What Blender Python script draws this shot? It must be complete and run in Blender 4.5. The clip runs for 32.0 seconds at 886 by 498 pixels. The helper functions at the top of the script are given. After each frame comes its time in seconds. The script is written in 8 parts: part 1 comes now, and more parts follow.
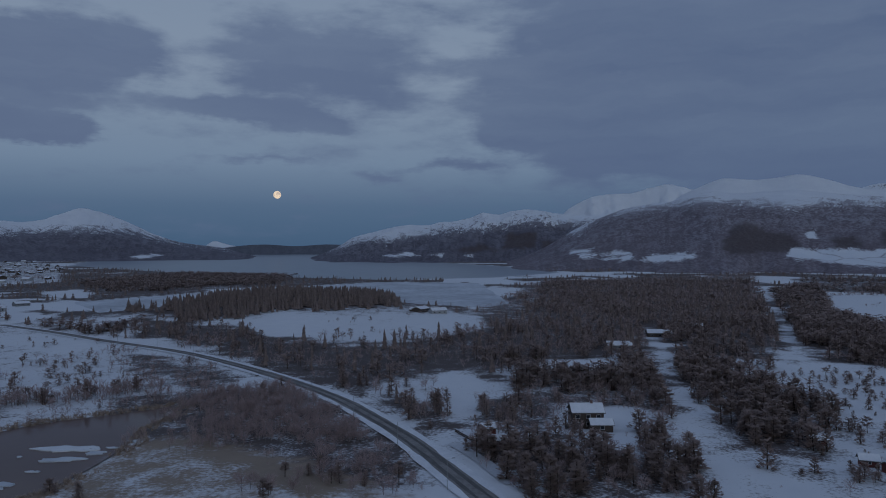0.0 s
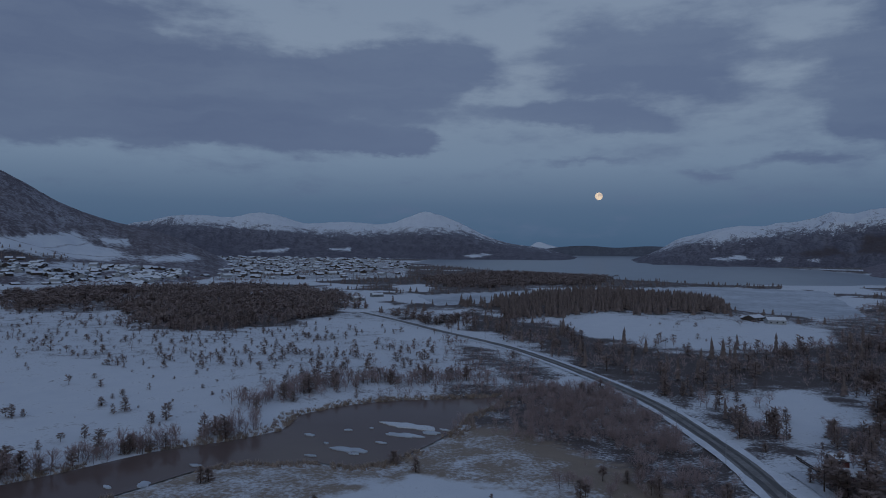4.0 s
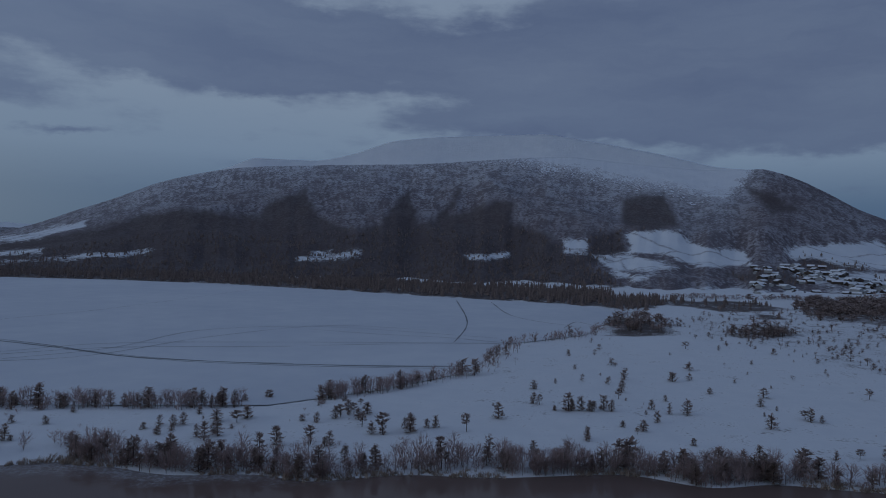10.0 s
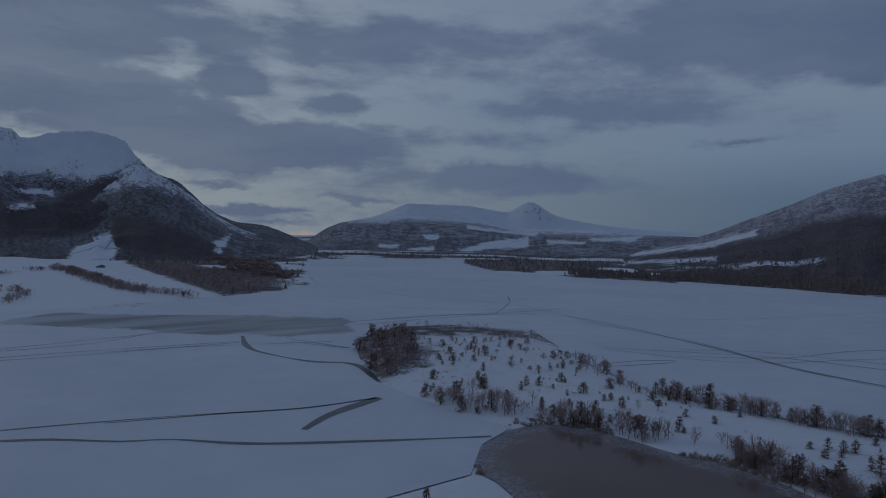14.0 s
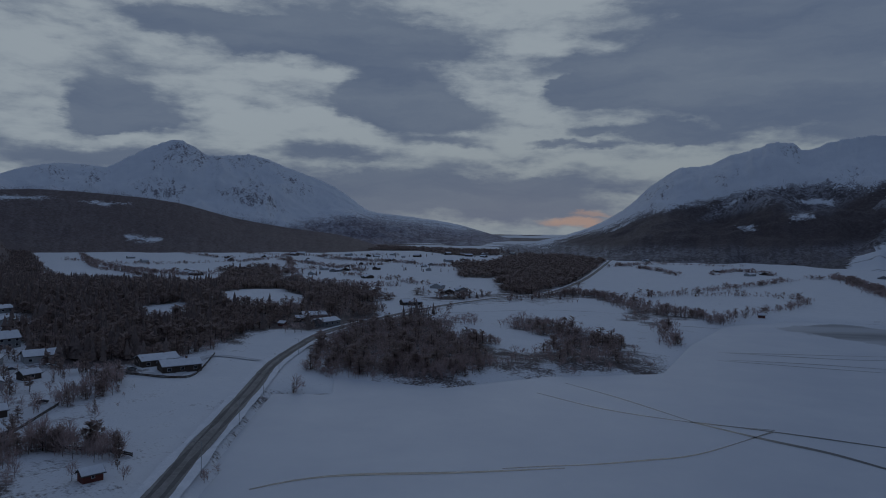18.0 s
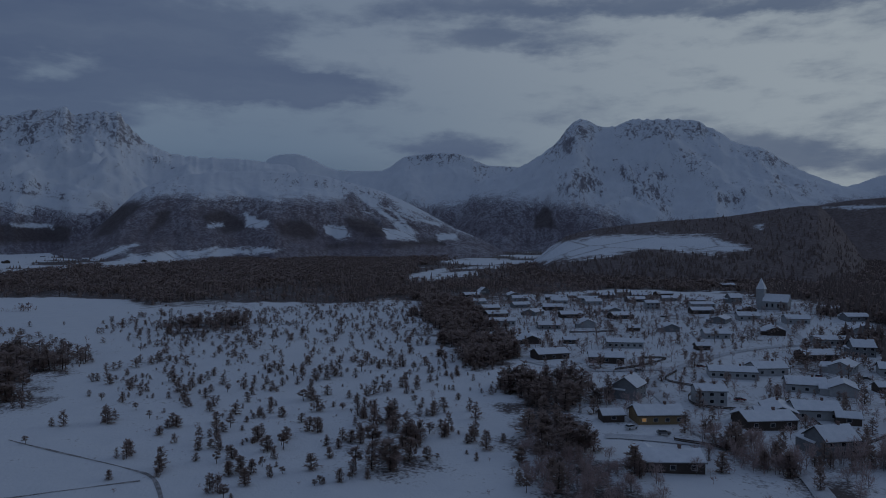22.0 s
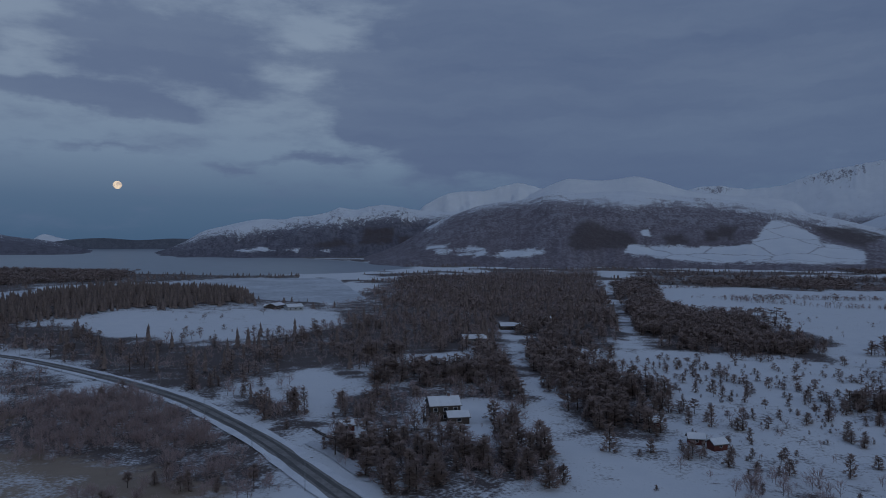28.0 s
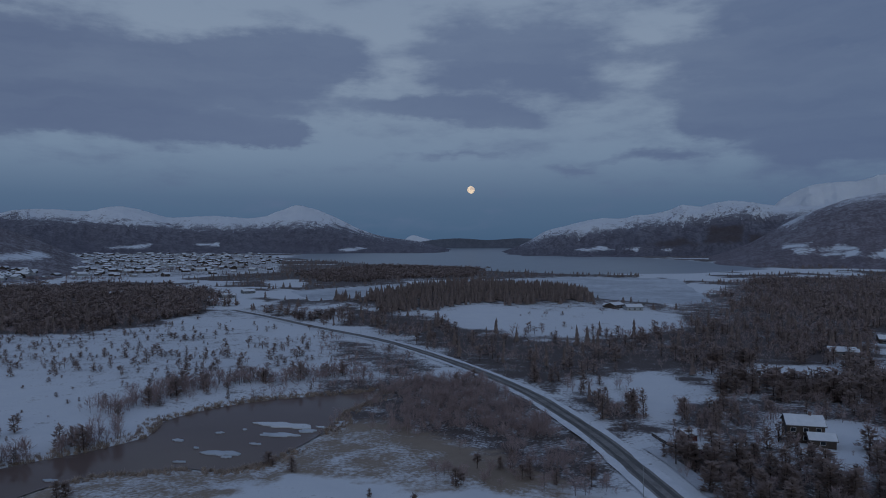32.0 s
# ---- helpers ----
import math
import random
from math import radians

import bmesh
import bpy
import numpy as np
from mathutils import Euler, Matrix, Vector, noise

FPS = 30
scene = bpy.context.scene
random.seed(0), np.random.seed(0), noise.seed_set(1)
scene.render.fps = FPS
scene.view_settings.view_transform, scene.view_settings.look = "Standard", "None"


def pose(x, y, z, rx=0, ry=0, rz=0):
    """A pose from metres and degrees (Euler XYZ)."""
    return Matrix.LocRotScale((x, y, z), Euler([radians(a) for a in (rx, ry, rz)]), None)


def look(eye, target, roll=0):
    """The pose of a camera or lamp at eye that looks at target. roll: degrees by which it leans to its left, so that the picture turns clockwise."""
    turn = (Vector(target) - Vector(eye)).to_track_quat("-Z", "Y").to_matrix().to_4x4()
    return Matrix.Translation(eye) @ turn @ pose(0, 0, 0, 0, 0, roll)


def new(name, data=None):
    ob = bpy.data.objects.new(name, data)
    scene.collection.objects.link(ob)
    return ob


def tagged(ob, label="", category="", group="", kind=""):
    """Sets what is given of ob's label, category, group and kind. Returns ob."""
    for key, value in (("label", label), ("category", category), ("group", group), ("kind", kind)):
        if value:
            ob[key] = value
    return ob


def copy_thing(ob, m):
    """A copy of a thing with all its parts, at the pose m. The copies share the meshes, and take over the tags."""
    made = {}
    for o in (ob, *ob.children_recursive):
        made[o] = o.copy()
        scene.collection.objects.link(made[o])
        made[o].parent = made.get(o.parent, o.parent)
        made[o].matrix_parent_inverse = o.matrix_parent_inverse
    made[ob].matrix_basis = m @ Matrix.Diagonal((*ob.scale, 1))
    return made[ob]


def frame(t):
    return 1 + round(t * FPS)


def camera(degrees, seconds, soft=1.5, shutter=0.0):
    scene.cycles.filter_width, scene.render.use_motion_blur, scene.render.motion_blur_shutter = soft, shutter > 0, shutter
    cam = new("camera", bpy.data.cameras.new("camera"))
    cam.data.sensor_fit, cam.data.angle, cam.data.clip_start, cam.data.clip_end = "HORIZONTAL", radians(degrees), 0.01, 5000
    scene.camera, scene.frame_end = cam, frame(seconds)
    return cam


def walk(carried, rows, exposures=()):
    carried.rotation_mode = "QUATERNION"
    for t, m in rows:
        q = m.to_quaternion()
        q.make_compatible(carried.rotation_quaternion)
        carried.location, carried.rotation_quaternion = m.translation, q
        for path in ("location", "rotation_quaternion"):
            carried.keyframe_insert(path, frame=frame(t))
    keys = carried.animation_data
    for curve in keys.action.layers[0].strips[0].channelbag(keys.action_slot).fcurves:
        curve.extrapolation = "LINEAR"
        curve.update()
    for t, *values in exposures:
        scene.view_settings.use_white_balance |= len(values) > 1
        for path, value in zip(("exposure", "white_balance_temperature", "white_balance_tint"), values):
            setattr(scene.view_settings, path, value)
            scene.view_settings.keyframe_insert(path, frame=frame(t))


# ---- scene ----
# ---------------------------------------------------------------- camera
# seconds, place in metres, heading, pitch and roll in degrees
PATH = [
    (0.0, 0.00, -0.00, 65.02, 0.00, 0.04, 0.14),
    (0.5, -0.03, 0.33, 65.02, 2.06, 0.02, -0.01),
    (1.0, -0.03, 0.70, 64.98, 4.68, 0.04, -0.09),
    (1.5, -0.07, 1.09, 64.92, 6.74, 0.03, -0.17),
    (2.0, -0.21, 1.46, 64.85, 9.04, 0.05, -0.20),
    (2.5, -0.36, 1.84, 64.80, 12.21, 0.06, -0.26),
    (3.0, -0.45, 2.24, 64.77, 16.83, 0.07, -0.36),
    (3.5, -0.52, 2.66, 64.71, 21.27, 0.08, -0.49),
    (5.5, -1.52, 4.53, 64.78, 38.73, -0.05, -0.79),
    (6.0, -2.22, 4.67, 64.68, 43.21, -0.04, -0.94),
    (6.5, -2.94, 4.86, 64.56, 48.09, -0.04, -1.14),
    (7.0, -3.61, 5.07, 64.33, 52.90, -0.04, -1.21),
    (7.5, -4.16, 5.43, 64.10, 57.82, -0.05, -1.24),
    (8.0, -4.67, 5.89, 63.90, 63.09, -0.07, -1.30),
    (8.5, -5.15, 6.37, 63.75, 68.46, -0.12, -1.39),
    (9.0, -5.65, 6.77, 63.65, 73.83, -0.18, -1.45),
    (9.5, -6.23, 6.98, 63.59, 79.29, -0.23, -1.44),
    (10.0, -6.72, 6.96, 63.54, 84.72, -0.29, -1.44),
    (10.5, -7.08, 6.75, 63.51, 90.19, -0.36, -1.47),
    (11.0, -7.45, 6.50, 63.55, 95.87, -0.43, -1.53),
    (11.5, -7.86, 6.31, 63.64, 101.82, -0.54, -1.56),
    (12.0, -8.37, 6.23, 63.72, 108.40, -0.65, -1.50),
    (12.5, -8.96, 6.30, 63.76, 115.37, -0.74, -1.53),
    (13.0, -9.54, 6.50, 63.74, 122.39, -0.85, -1.53),
    (13.5, -10.01, 6.69, 63.80, 128.97, -0.89, -1.45),
    (15.5, -7.43, 8.86, 65.22, 155.98, -1.18, -1.11),
    (16.0, -7.36, 8.77, 65.31, 163.02, -1.23, -0.99),
    (16.5, -7.48, 8.57, 65.40, 170.61, -1.23, -0.84),
    (17.0, -7.73, 8.29, 65.60, 178.14, -1.26, -0.80),
    (17.5, -8.02, 7.93, 65.78, 185.69, -1.33, -0.75),
    (18.0, -8.34, 7.43, 65.90, 193.31, -1.36, -0.67),
    (18.5, -8.52, 6.86, 65.89, 201.07, -1.37, -0.55),
    (19.0, -8.43, 6.26, 65.76, 208.81, -1.33, -0.43),
    (19.5, -8.09, 5.76, 65.60, 216.06, -1.29, -0.33),
    (20.0, -7.62, 5.24, 65.50, 223.96, -1.24, -0.29),
    (20.5, -6.95, 4.75, 65.42, 231.87, -1.21, -0.22),
    (21.0, -6.12, 4.28, 65.35, 239.82, -1.14, -0.23),
    (21.5, -5.15, 3.89, 65.21, 247.81, -1.07, -0.19),
    (22.0, -4.05, 3.59, 65.02, 255.75, -1.02, -0.08),
    (22.5, -2.84, 3.37, 64.85, 263.70, -0.97, -0.05),
    (23.0, -1.52, 3.30, 64.72, 271.75, -0.87, -0.07),
    (23.5, -1.44, 3.09, 64.62, 279.75, -0.80, -0.09),
    (24.0, -1.36, 2.88, 64.53, 287.68, -0.71, -0.03),
    (24.5, -1.28, 2.67, 64.41, 295.42, -0.64, -0.07),
    (25.0, -1.20, 2.46, 64.29, 303.06, -0.58, -0.02),
    (25.5, -1.12, 2.25, 64.37, 310.71, -0.50, -0.09),
    (26.0, -1.05, 2.05, 64.43, 318.35, -0.45, -0.13),
    (26.5, -0.97, 1.84, 64.53, 326.01, -0.40, -0.17),
    (28.5, -0.65, 1.00, 65.30, 355.91, -0.45, -0.23),
    (29.0, -0.60, 1.50, 65.40, 363.30, -0.59, -0.41),
    (29.5, -0.55, 1.90, 65.35, 370.68, -0.51, -0.59),
    (30.0, -0.35, 2.25, 65.30, 376.98, -0.47, -0.53),
    (30.5, -0.36, 2.32, 65.28, 376.65, -0.46, -0.45),
    (31.0, -0.38, 2.33, 65.25, 376.24, -0.45, -0.28),
    (31.5, -0.37, 2.32, 65.25, 375.87, -0.39, -0.19),
    (32.0, -0.33, 2.32, 65.30, 375.47, -0.44, 0.03),
]
cam = camera(64.2, 32.0, soft=1.0)
walk(cam, [(t, pose(x, y, z, 90 + pitch, roll, yaw)) for t, x, y, z, yaw, pitch, roll in PATH],
     exposures=[(0.0, 0.07), (6.0, 0.03), (12.0, -0.07), (16.0, -0.32), (21.0, -0.42), (24.0, -0.17), (26.0, -0.01), (29.0, 0.07), (32.0, 0.09)])

# ---------------------------------------------------------------- dusk sky
def wmath(nt, op, a, b=None, c=None, clamp=False):
    n = nt.nodes.new("ShaderNodeMath")
    n.operation, n.use_clamp = op, clamp
    for i, v in enumerate((a, b, c)):
        if v is None:
            continue
        if isinstance(v, (int, float)):
            n.inputs[i].default_value = v
        else:
            nt.links.new(v, n.inputs[i])
    return n.outputs[0]


def wmix(nt, fac, a, b, kind="MIX"):
    n = nt.nodes.new("ShaderNodeMix")
    n.data_type, n.blend_type = "RGBA", kind
    for sock, v in ((n.inputs[0], fac), (n.inputs[6], a), (n.inputs[7], b)):
        if isinstance(v, (int, float)):
            sock.default_value = v
        elif isinstance(v, (tuple, list)):
            sock.default_value = (*v[:3], 1)
        else:
            nt.links.new(v, sock)
    return n.outputs[2]


def wstep(nt, v, lo, hi):
    n = nt.nodes.new("ShaderNodeMapRange")
    n.interpolation_type = "SMOOTHSTEP"
    n.inputs[1].default_value, n.inputs[2].default_value = lo, hi
    nt.links.new(v, n.inputs[0])
    return n.outputs[0]


def wnoise(nt, vec, scale, detail=4, rough=0.55):
    n = nt.nodes.new("ShaderNodeTexNoise")
    n.inputs["Scale"].default_value, n.inputs["Detail"].default_value, n.inputs["Roughness"].default_value = scale, detail, rough
    if vec is not None:
        nt.links.new(vec, n.inputs["Vector"])
    return n


def srgb(r, g, b):
    """Linear colour of an 8-bit one."""
    return tuple((c / 255 / 12.92) if c / 255 <= 0.04045 else ((c / 255 + 0.055) / 1.055) ** 2.4 for c in (r, g, b))


SKY_STRENGTH = 1.0
ZENITH = srgb(98, 114, 142)
world = bpy.data.worlds.new("dusk_sky")
scene.world = world
world.use_nodes = True
nt = world.node_tree
nt.nodes.clear()
w_out = nt.nodes.new("ShaderNodeOutputWorld")
w_bg = nt.nodes.new("ShaderNodeBackground")
nt.links.new(w_bg.outputs[0], w_out.inputs[0])
sky = nt.nodes.new("ShaderNodeTexSky")
sky.sky_type, sky.sun_disc = "NISHITA", False
sky.sun_elevation, sky.sun_rotation = radians(-1.5), radians(172)
tc = nt.nodes.new("ShaderNodeTexCoord")
sep = nt.nodes.new("ShaderNodeSeparateXYZ")
nt.links.new(tc.outputs["Generated"], sep.inputs[0])
up = sep.outputs[2]
# clouds: bearing and height of the middle, half width and half height in degrees, weight, tilt
CLOUDS = []
CLOUDS += [(29.7, 13.2, 9.1, 3.0, 1.0, 0), (30.4, 8.6, 5.1, 1.0, 0.8, 0), (10.1, 14.2, 10.4, 4.7, 1.2, 0), (17.1, 10.9, 7.4, 1.1, 0.9, 0), (11.5, 9.9, 4.3, 1.1, 0.8, 0), (339.5, 13.5, 18.0, 9.0, 1.3, 0), (353.8, 9.2, 4.3, 1.6, 0.9, 0), (348.0, 8.0, 5.4, 2.0, 0.7, 0)]
CLOUDS += [(1.1, 19.1, 9.2, 1.6, 0.5, 0), (14.7, 7.0, 5.3, 0.5, 0.6, 0), (358.3, 6.6, 5.5, 0.5, 0.6, 0), (5.2, 5.9, 3.6, 0.4, 0.5, 0), (66.6, 13.7, 20.2, 6.3, 1.2, 0), (42.7, 11.3, 19.7, 3.9, 1.1, 0), (27.1, 14.3, 8.4, 2.4, 1, 0), (38.1, 8.7, 15.0, 1.4, 0.8, 0)]
CLOUDS += [(29.2, 8.6, 4.4, 1.0, 0.6, 0), (62.2, 15.5, 25.1, 5.4, 1.2, 0), (77.9, 9.9, 15.5, 1.8, 1, 0), (53.6, 9.5, 13.3, 2.1, 0.9, 0), (99.1, 12.3, 8.3, 1.2, 0.4, 0), (95.3, 16.2, 18.9, 4.1, 0.8, 0), (148.3, 6.6, 12.4, 2.5, 0.75, 0), (132.7, 7.9, 6.8, 1.0, 0.6, 0)]
CLOUDS += [(122.8, 10.3, 11.9, 1.6, 0.9, 0), (98.5, 14.2, 14.6, 3.8, 0.8, 0), (130.0, 4.7, 13.2, 1.5, 1.1, 0), (144.5, 9.9, 2.7, 0.9, 0.9, 0), (113.7, 7.8, 2.9, 0.5, 0.8, 0), (110.8, 15.7, 23.3, 4.3, 1.1, 0), (152.6, 11.2, 3.6, 1.4, 0.8, 0), (153.6, 9.2, 3.1, 1.0, 0.8, 0)]
CLOUDS += [(151.5, 2.0, 6.0, 0.5, 0.7, 0), (141.6, 3.0, 3.9, 0.3, 0.6, 0), (149.3, 1.0, 6.1, 0.5, 0.7, 0), (139.8, 15.8, 10.9, 1.8, 0.4, 0), (172.0, 12.9, 14.5, 5.7, 1.4, 0), (161.8, 8.9, 10.0, 2.5, 1.1, 0), (149.9, 7.0, 13.7, 1.9, 1.1, 0), (183.7, 11.5, 2.6, 1.1, 1, 0)]
CLOUDS += [(181.5, 7.0, 2.5, 0.4, 0.8, 0), (176.0, 7.7, 4.3, 1.0, 0.9, 0), (152.8, 12.2, 4.1, 1.8, 0.7, 0), (160.1, 15.7, 11.4, 3.2, 0.8, 0), (142.1, 13.9, 13.3, 4.0, 0.5, 0), (185.1, 7.3, 2.8, 0.3, 0.7, 0), (184.0, 2.9, 8.1, 2.4, 0.8, 0), (150.7, 1.8, 5.0, 0.5, 0.7, 0)]
CLOUDS += [(153.0, 3.8, 3.2, 0.3, 0.6, 0), (195.9, 10.6, 5.9, 2.8, 1.2, 0), (193.3, 9.2, 4.1, 1.2, 0.8, 0), (200.8, 15.7, 14.2, 2.0, 1.1, 0), (216.4, 9.2, 4.7, 2.0, 1, 0), (183.3, 11.6, 2.4, 1.1, 1, 0), (193.2, 7.4, 5.0, 0.5, 0.6, 0), (181.4, 8.2, 2.7, 0.5, 0.7, 0)]
CLOUDS += [(195.9, 3.3, 14.9, 2.7, 0.9, 0), (219.2, 9.4, 2.8, 2.2, 1.1, 0), (217.8, 8.3, 4.3, 0.9, 0.8, 0), (234.1, 6.4, 18.9, 1.8, 0.75, 0), (216.0, 5.2, 13.6, 1.3, 0.6, 0), (213.9, 15.7, 5.4, 1.2, 0.9, 0), (200.9, 14.6, 11.4, 1.9, 1.1, 0), (197.2, 10.7, 5.7, 2.2, 1.2, 0)]
CLOUDS += [(202.0, 6.2, 5.9, 0.8, 0.6, 0), (196.3, 3.5, 7.7, 1.3, 0.6, 0), (230.6, 16.2, 6.4, 1.2, 0.5, 0), (250.8, 15.3, 10.6, 1.5, 0.6, 0), (254.7, 6.8, 6.3, 1.4, 0.9, 0), (271.3, 11.4, 13.4, 1.8, 1.1, 0), (247.1, 17.7, 23.8, 1.4, 0.8, 0), (276.4, 14.3, 8.8, 2.0, 0.7, 0)]
CLOUDS += [(294.8, 11.7, 16.0, 5.9, 0.9, 0), (269.7, 12.2, 11.9, 2.0, 1, 0), (280.1, 15.9, 14.5, 3.4, 0.9, 0), (286.7, 8.8, 13.3, 2.7, 0.6, 0), (324.5, 13.0, 36.4, 11.8, 1.2, 0), (298.0, 15.6, 17.2, 2.6, 0.6, 0), (295.2, 12.8, 6.3, 1.1, -0.45, 0), (291.1, 9.8, 9.0, 0.7, -0.7, 0)]


def aim(bearing, height):
    b, h = radians(bearing), radians(height)
    return Vector((-math.sin(b) * math.cos(h), math.cos(b) * math.cos(h), math.sin(h)))


warp_a = wnoise(nt, tc.outputs["Generated"], 5.0, 5, 0.6)
stretch = nt.nodes.new("ShaderNodeMapping")
stretch.inputs["Scale"].default_value = (1, 1, 3.2)
nt.links.new(tc.outputs["Generated"], stretch.inputs[0])
warp_b = wnoise(nt, stretch.outputs[0], 16.0, 6, 0.62)


def shifted(vec, noise_node, amount):
    a = nt.nodes.new("ShaderNodeVectorMath")
    a.operation = "SUBTRACT"
    nt.links.new(noise_node.outputs["Color"], a.inputs[0])
    a.inputs[1].default_value = (0.5, 0.5, 0.5)
    m = nt.nodes.new("ShaderNodeVectorMath")
    m.operation = "MULTIPLY_ADD"
    nt.links.new(a.outputs[0], m.inputs[0])
    m.inputs[1].default_value = amount
    nt.links.new(vec, m.inputs[2])
    return m.outputs[0]


bent = shifted(shifted(tc.outputs["Generated"], warp_a, (0.12, 0.12, 0.05)), warp_b, (0.06, 0.06, 0.03))


def glow_at(vec, bearing, height, half_w, half_h, tilt=0):
    """1 in the middle of a patch of sky, 0 at its rim."""
    m = nt.nodes.new("ShaderNodeMapping")
    m.vector_type = "TEXTURE"
    m.inputs["Location"].default_value = aim(bearing, height)
    m.inputs["Rotation"].default_value = (radians(height), radians(tilt), radians(bearing))
    m.inputs["Scale"].default_value = (radians(half_w), 1.0, radians(half_h))
    nt.links.new(vec, m.inputs[0])
    g = nt.nodes.new("ShaderNodeTexGradient")
    g.gradient_type = "SPHERICAL"
    nt.links.new(m.outputs[0], g.inputs[0])
    return g.outputs["Fac"]


south_sky = wstep(nt, glow_at(tc.outputs["Generated"], 195, 6, 75, 75), 0.0, 0.75)
density = None
for b, h, hw, hh, weight, tilt in CLOUDS:
    g = glow_at(bent, b, h, hw * 1.08, hh * 1.15, tilt)
    density = wmath(nt, "MULTIPLY", g, weight) if density is None else wmath(nt, "MULTIPLY_ADD", g, weight, density)
# high cloud over the top of the dome
density = wmath(nt, "MULTIPLY_ADD", wstep(nt, up, 0.33, 0.6), 0.35, density)
fine = wnoise(nt, stretch.outputs[0], 11.0, 9, 0.58)
streak = nt.nodes.new("ShaderNodeMapping")
streak.inputs["Scale"].default_value = (1, 1, 7)
nt.links.new(bent, streak.inputs[0])
veil = wnoise(nt, streak.outputs[0], 3.0, 5, 0.55)
rag = wmath(nt, "MULTIPLY_ADD", wmath(nt, "SUBTRACT", fine.outputs[0], 0.5), 1.35, density)
rag = wmath(nt, "MULTIPLY_ADD", wmath(nt, "SUBTRACT", veil.outputs[0], 0.5), 0.8, rag)
# broken cloud all over the southern sky
broken = wnoise(nt, streak.outputs[0], 4.2, 5, 0.56)
rag = wmath(nt, "MULTIPLY_ADD", wmath(nt, "MULTIPLY", south_sky, wmath(nt, "SUBTRACT", broken.outputs[0], 0.38)), 1.05, rag)
cover = wstep(nt, rag, -0.02, 0.66)

# clear sky: blue low over the fjord, pale higher up, light towards the set sun
grad = nt.nodes.new("ShaderNodeValToRGB")
nt.links.new(wmath(nt, "MULTIPLY_ADD", up, 0.5, 0.5), grad.inputs[0])
el = grad.color_ramp.elements
el[0].position, el[0].color = 0.0, (*srgb(60, 72, 92), 1)
el[1].position, el[1].color = 1.0, (*ZENITH, 1)
for at_up, col in ((0.5, srgb(64, 89, 117)), (0.53, srgb(79, 102, 129)), (0.56, srgb(108, 128, 152)), (0.62, srgb(124, 140, 161)), (0.72, srgb(114, 131, 155))):
    e = el.new(at_up)
    e.color = (*col, 1)
south = wstep(nt, glow_at(tc.outputs["Generated"], 200, 6, 75, 75), 0.0, 0.75)
low = wstep(nt, glow_at(tc.outputs["Generated"], 165, 0, 75, 14), 0.0, 0.8)
clear = wmix(nt, wmath(nt, "MULTIPLY", south, 0.85), grad.outputs[0], srgb(168, 179, 187))
clear = wmix(nt, wmath(nt, "MULTIPLY", low, 0.6), clear, srgb(146, 157, 163))
dull = wmix(nt, wstep(nt, glow_at(tc.outputs["Generated"], 318, 10, 60, 40), 0.0, 0.7), srgb(88, 104, 133), srgb(78, 95, 126))
dull = wmix(nt, wstep(nt, glow_at(tc.outputs["Generated"], 70, 12, 50, 40), 0.0, 0.7), dull, srgb(79, 94, 124))
cloud = wmix(nt, wmath(nt, "MULTIPLY", south, 0.75), dull, srgb(88, 104, 130))
cloud = wmix(nt, wmath(nt, "MULTIPLY", wmath(nt, "SUBTRACT", veil.outputs[0], 0.35, clamp=True), 0.7), cloud, clear)
colour = wmix(nt, wmath(nt, "MULTIPLY", cover, 0.93), clear, cloud)
# the last light on the horizon
for b, h, hw, hh, k in ((182.3, 0.9, 2.8, 0.6, 0.6), (147.3, 0.1, 2.2, 0.5, 0.4), (181.0, 1.6, 2.0, 0.4, 0.4)):
    ember = wmath(nt, "MULTIPLY", wstep(nt, glow_at(bent, b, h, hw, hh), 0.05, 0.8), k)
    colour = wmix(nt, ember, colour, srgb(196, 160, 138))
# top of the dome
colour = wmix(nt, wstep(nt, up, 0.36, 0.62), colour, ZENITH)
thin = wmix(nt, 0.01, colour, sky.outputs[0])
nt.links.new(thin, w_bg.inputs[0])
w_bg.inputs[1].default_value = SKY_STRENGTH

# the weak wide light of the set sun behind cloud
sun_data = bpy.data.lights.new("sun", "SUN")
sun_data.energy, sun_data.angle, sun_data.color = 0.28, radians(40), (0.84, 0.92, 1.0)
sun = new("sun", sun_data)
sun.matrix_world = look(aim(190, 14) * 300, (0, 0, 0))
# ---------------------------------------------------------------- materials
def material(name, rough=0.8, metal=0.0, spec=0.3):
    m = bpy.data.materials.new(name)
    m.use_nodes = True
    b = m.node_tree.nodes["Principled BSDF"]
    b.inputs["Roughness"].default_value, b.inputs["Metallic"].default_value = rough, metal
    b.inputs["Specular IOR Level"].default_value = spec
    return m, m.node_tree, b


def place(t, scale=(1, 1, 1)):
    """Object coordinates in metres."""
    c = t.nodes.new("ShaderNodeTexCoord")
    m = t.nodes.new("ShaderNodeMapping")
    m.inputs["Scale"].default_value = scale
    t.links.new(c.outputs["Object"], m.inputs[0])
    return m.outputs[0]


def attribute(t, name):
    a = t.nodes.new("ShaderNodeAttribute")
    a.attribute_name = name
    return a.outputs["Fac"]


def bump(t, b, height, strength, distance):
    n = t.nodes.new("ShaderNodeBump")
    n.inputs["Strength"].default_value, n.inputs["Distance"].default_value = strength, distance
    t.links.new(height, n.inputs["Height"])
    t.links.new(n.outputs[0], b.inputs["Normal"])


